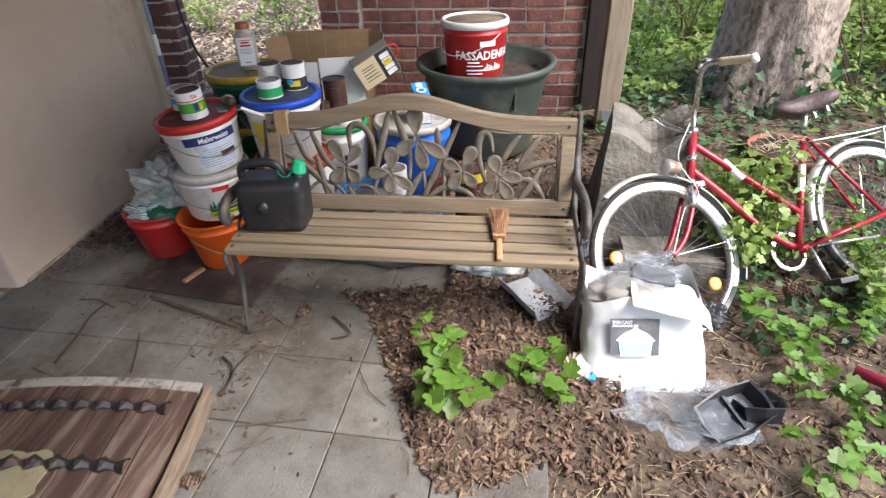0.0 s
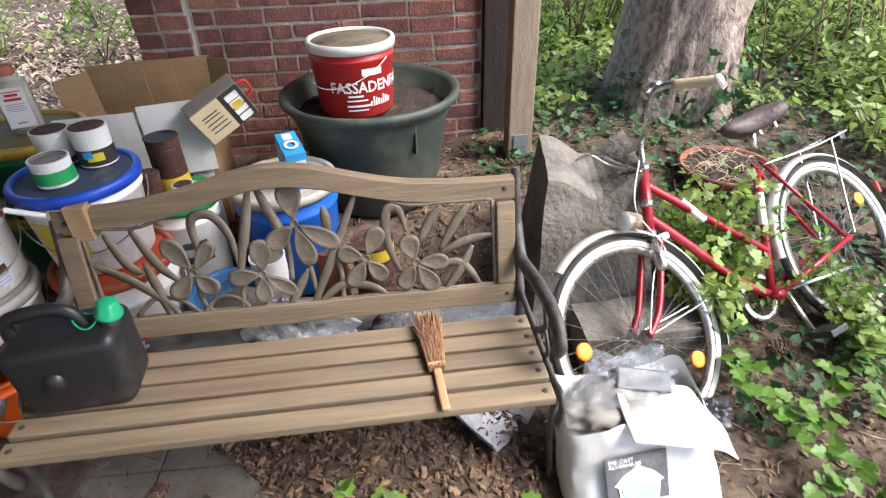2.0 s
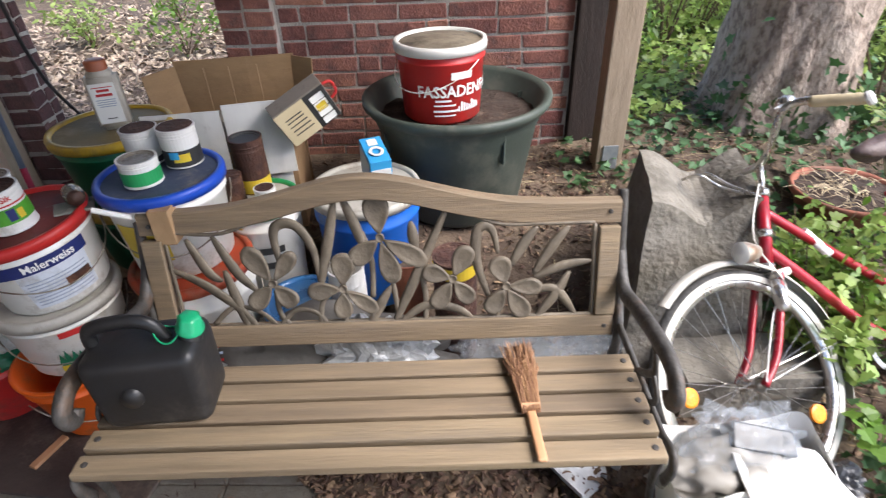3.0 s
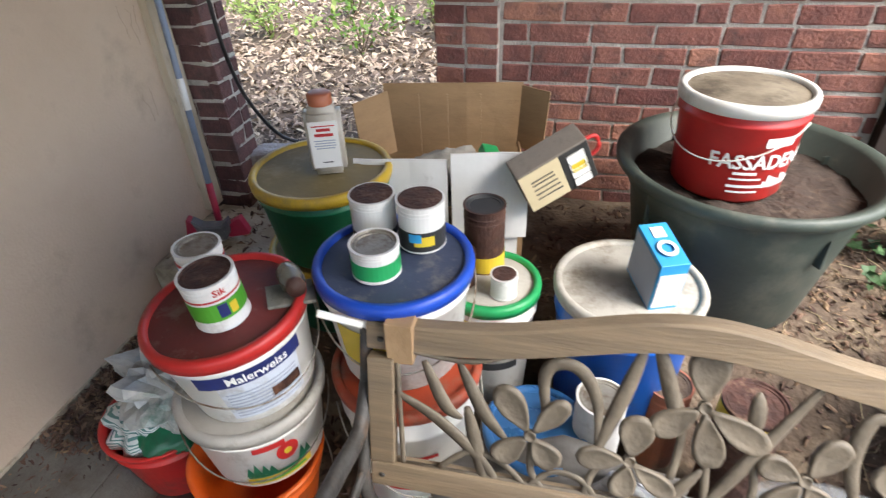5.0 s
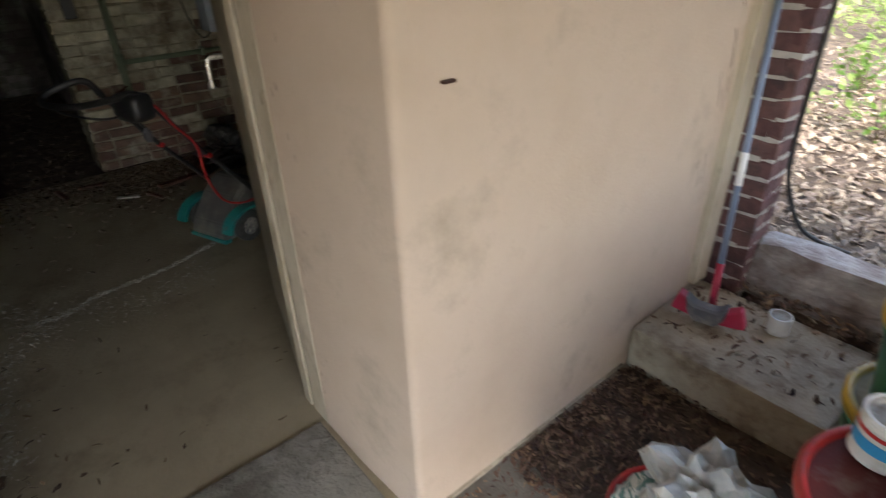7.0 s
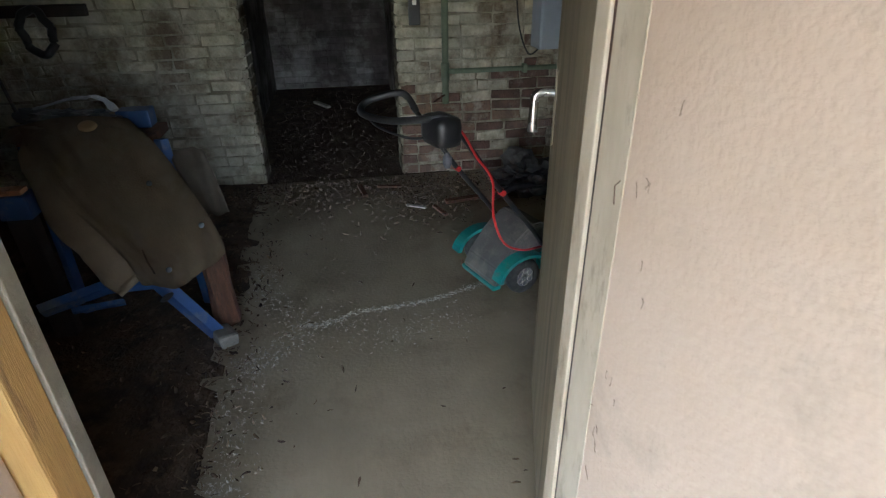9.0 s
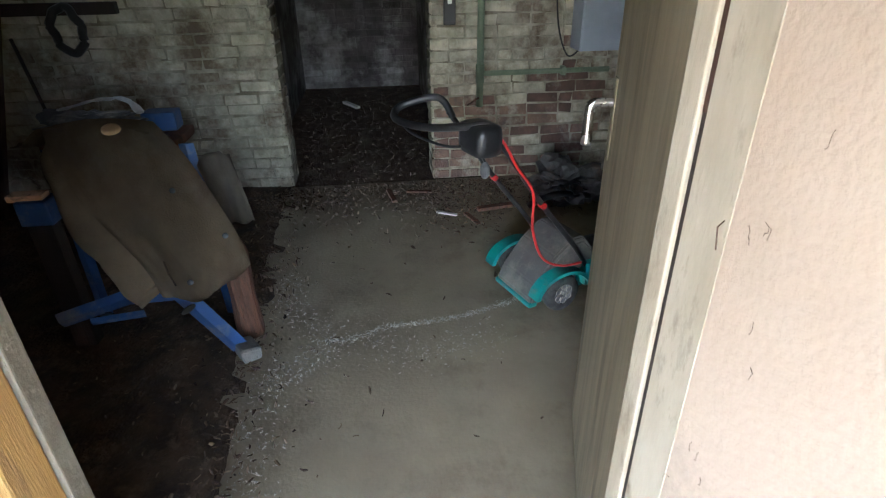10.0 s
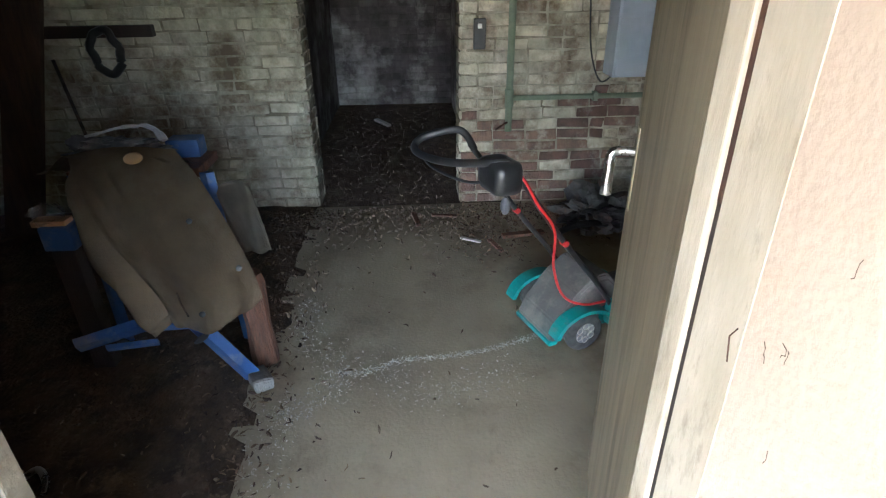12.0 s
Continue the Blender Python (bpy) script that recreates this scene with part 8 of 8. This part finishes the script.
# ---- bricks and pavers ----
def brick_data(name, l, h, d, material, seed, wob=0.004):
    rnd = random.Random(seed)
    bm = box(-l / 2, l / 2, -d / 2, d / 2, -h / 2, h / 2)
    for v in bm.verts:
        v.co += Vector((rnd.uniform(-wob, wob), 0, rnd.uniform(-wob, wob)))
    bmesh.ops.bevel(bm, geom=bm.edges[:], offset=0.004, segments=1, affect="EDGES")
    return mesh_of(name, bm, material)


def lay_bricks(parent, origin, along, length, z0, z1, material, seed, keep=None, course=0.0775, long=0.232, short=0.110, proud=0.005, other=None, joined=None):
    """Courses of bricks with headers let in, along a direction from origin; each brick a part."""
    rnd = random.Random(seed)
    kinds = {}
    for li, l in (("s", long), ("h", short)):
        for k in range(4):
            for mi, m in ((0, material), (1, other or material)):
                kinds[li, k, mi] = brick_data("brick", l - 0.011, course - 0.012, 0.05, m, seed + k + (9 if li == "h" else 0), 0.004 if material is M_BRICK else 0.010)
    along = Vector(along)
    out = Vector((along.y, -along.x, 0))
    yaw = math.degrees(math.atan2(along.y, along.x))
    spare = bmesh.new()
    row = 0
    z = z0 + course / 2
    while z < z1:
        s = -(long / 2) * (row % 2) - rnd.choice((0, short))
        while s < length:
            li = "h" if rnd.random() < 0.22 else "s"
            l = short if li == "h" else long
            a, b = max(0, s), min(length, s + l)
            if b - a > 0.04:
                c = (a + b) / 2
                p = Vector(origin) + along * c + Vector((0, 0, z))
                mi = 1 if other and rnd.random() < step(0.9, 0.25, z + 0.5 * noise.noise(p * 1.2)) * 0.8 else 0
                me = kinds[li, rnd.randrange(4), mi]
                m = Matrix.Translation(p + out * (proud - 0.025 + rnd.uniform(-0.002, 0.003))) @ pose(0, 0, 0, 0, 0, yaw) @ Matrix.Diagonal(((b - a - 0.011) / (l - 0.011), 1, 1, 1))
                if keep is None or keep(p):
                    ob = new("brick", me)
                    ob.matrix_basis = m
                    ob.parent = parent
                else:
                    own = bmesh.new()
                    own.from_mesh(me)
                    own.transform(m)
                    merge(spare, own)
            s += l
        z += course
        row += 1
    if spare.verts:
        o = part("brickwork", spare, material, parent)
        o["kind"] = "stuff"
    else:
        spare.free()


wb = bpy.data.objects["wall_brick"]
lay_bricks(wb, (-0.975, 3.665, 0), (1, 0, 0), 1.405, 0.22, 1.75, M_BRICK, 1)
pil = setting("wall_brick_pilaster", box(-1.225, -0.985, 3.60, 3.664, 0.0, TOP + 0.1), M_MORTAR, "projecting red brick pilaster at the wall end")
lay_bricks(pil, (-1.23, 3.60, 0), (1, 0, 0), 0.25, 0.22, 1.75, M_BRICK, 2)
lay_bricks(pil, (-1.225, 3.90, 0), (0, -1, 0), 0.30, 0.22, 1.6, M_BRICK, 3)
bp = bpy.data.objects["brick_pier"]
M_PURPLE = mat("purple_brick", (0.15, 0.07, 0.065), (0.09, 0.045, 0.045), rough=0.9, scale=16, bump=0.35, fine=90, dirt=(0.06, 0.04, 0.04), dirt_amount=0.25, dirt_scale=9, vary=0.3)
lay_bricks(bp, (-2.42, 3.485, 0), (1, 0, 0), 0.27, 0.15, 1.75, M_PURPLE, 4)
lay_bricks(bp, (-2.16, 3.475, 0), (0, 1, 0), 0.185, 0.15, 1.75, M_PURPLE, 5)
M_BAREBRICK = mat("bare_room_brick", (0.20, 0.12, 0.09), (0.11, 0.075, 0.06), rough=0.92, scale=9, bump=0.45, fine=70, dirt=(0.36, 0.33, 0.27), dirt_amount=0.3, dirt_scale=4, vary=0.3)
near = lambda p: p.z < 1.45 and -0.8 < p.y < 3.0
lay_bricks(bpy.data.objects["wall_room_west"], (-6.225, -3.2, 0), (0, 1, 0), 3.93, 0.0, 2.3, M_WHITEBRICK, 6, near, proud=0.006)
lay_bricks(bpy.data.objects["wall_room_west_2"], (-6.225, 1.79, 0), (0, 1, 0), 1.51, 0.0, 2.3, M_WHITEBRICK, 7, near, proud=0.006, other=M_BAREBRICK)
lay_bricks(bpy.data.objects["wall_room_west"], (-6.214, 0.735, 0), (-1, 0, 0), 0.285, 0.0, 1.7, M_WHITEBRICK, 10, proud=0.008)
lay_bricks(bpy.data.objects["wall_room_west_2"], (-6.5, 1.785, 0), (1, 0, 0), 0.285, 0.0, 1.7, M_WHITEBRICK, 11, proud=0.008)
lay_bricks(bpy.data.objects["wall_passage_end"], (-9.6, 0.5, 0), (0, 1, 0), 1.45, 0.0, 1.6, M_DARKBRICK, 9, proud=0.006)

fl = setting("floor_patio", box(-2.32, 0.12, -1.2, 2.46, -0.06, -0.008), M_SOIL, "grey concrete paving slabs with dark joints")
PX, PY = 0.362, 0.341
rnd = random.Random(8)
pav = []
for k in range(5):
    bm = box(-PX / 2 + 0.002, PX / 2 - 0.002, -PY / 2 + 0.002, PY / 2 - 0.002, -0.035, 0.0)
    bmesh.ops.bevel(bm, geom=bm.edges[:], offset=0.003, segments=1, affect="EDGES")
    pav.append(mesh_of("paver", bm, M_PAVER))
for i in range(-6, 4):
    for j in range(-9, 5):
        m = pose(-0.549, 1.518, 0, 0, 0, -2.2) @ Matrix.Translation(((i + 0.5) * PX, (j + 0.5) * PY, rnd.uniform(-0.003, 0.001)))
        p = m.translation
        if -2.32 < p.x < 0.2 and -1.1 < p.y < 2.35:
            ob = new("paver", rnd.choice(pav))
            ob.matrix_basis = m @ pose(0, 0, 0, rnd.uniform(-0.4, 0.4), rnd.uniform(-0.4, 0.4), 0)
            ob.parent = fl
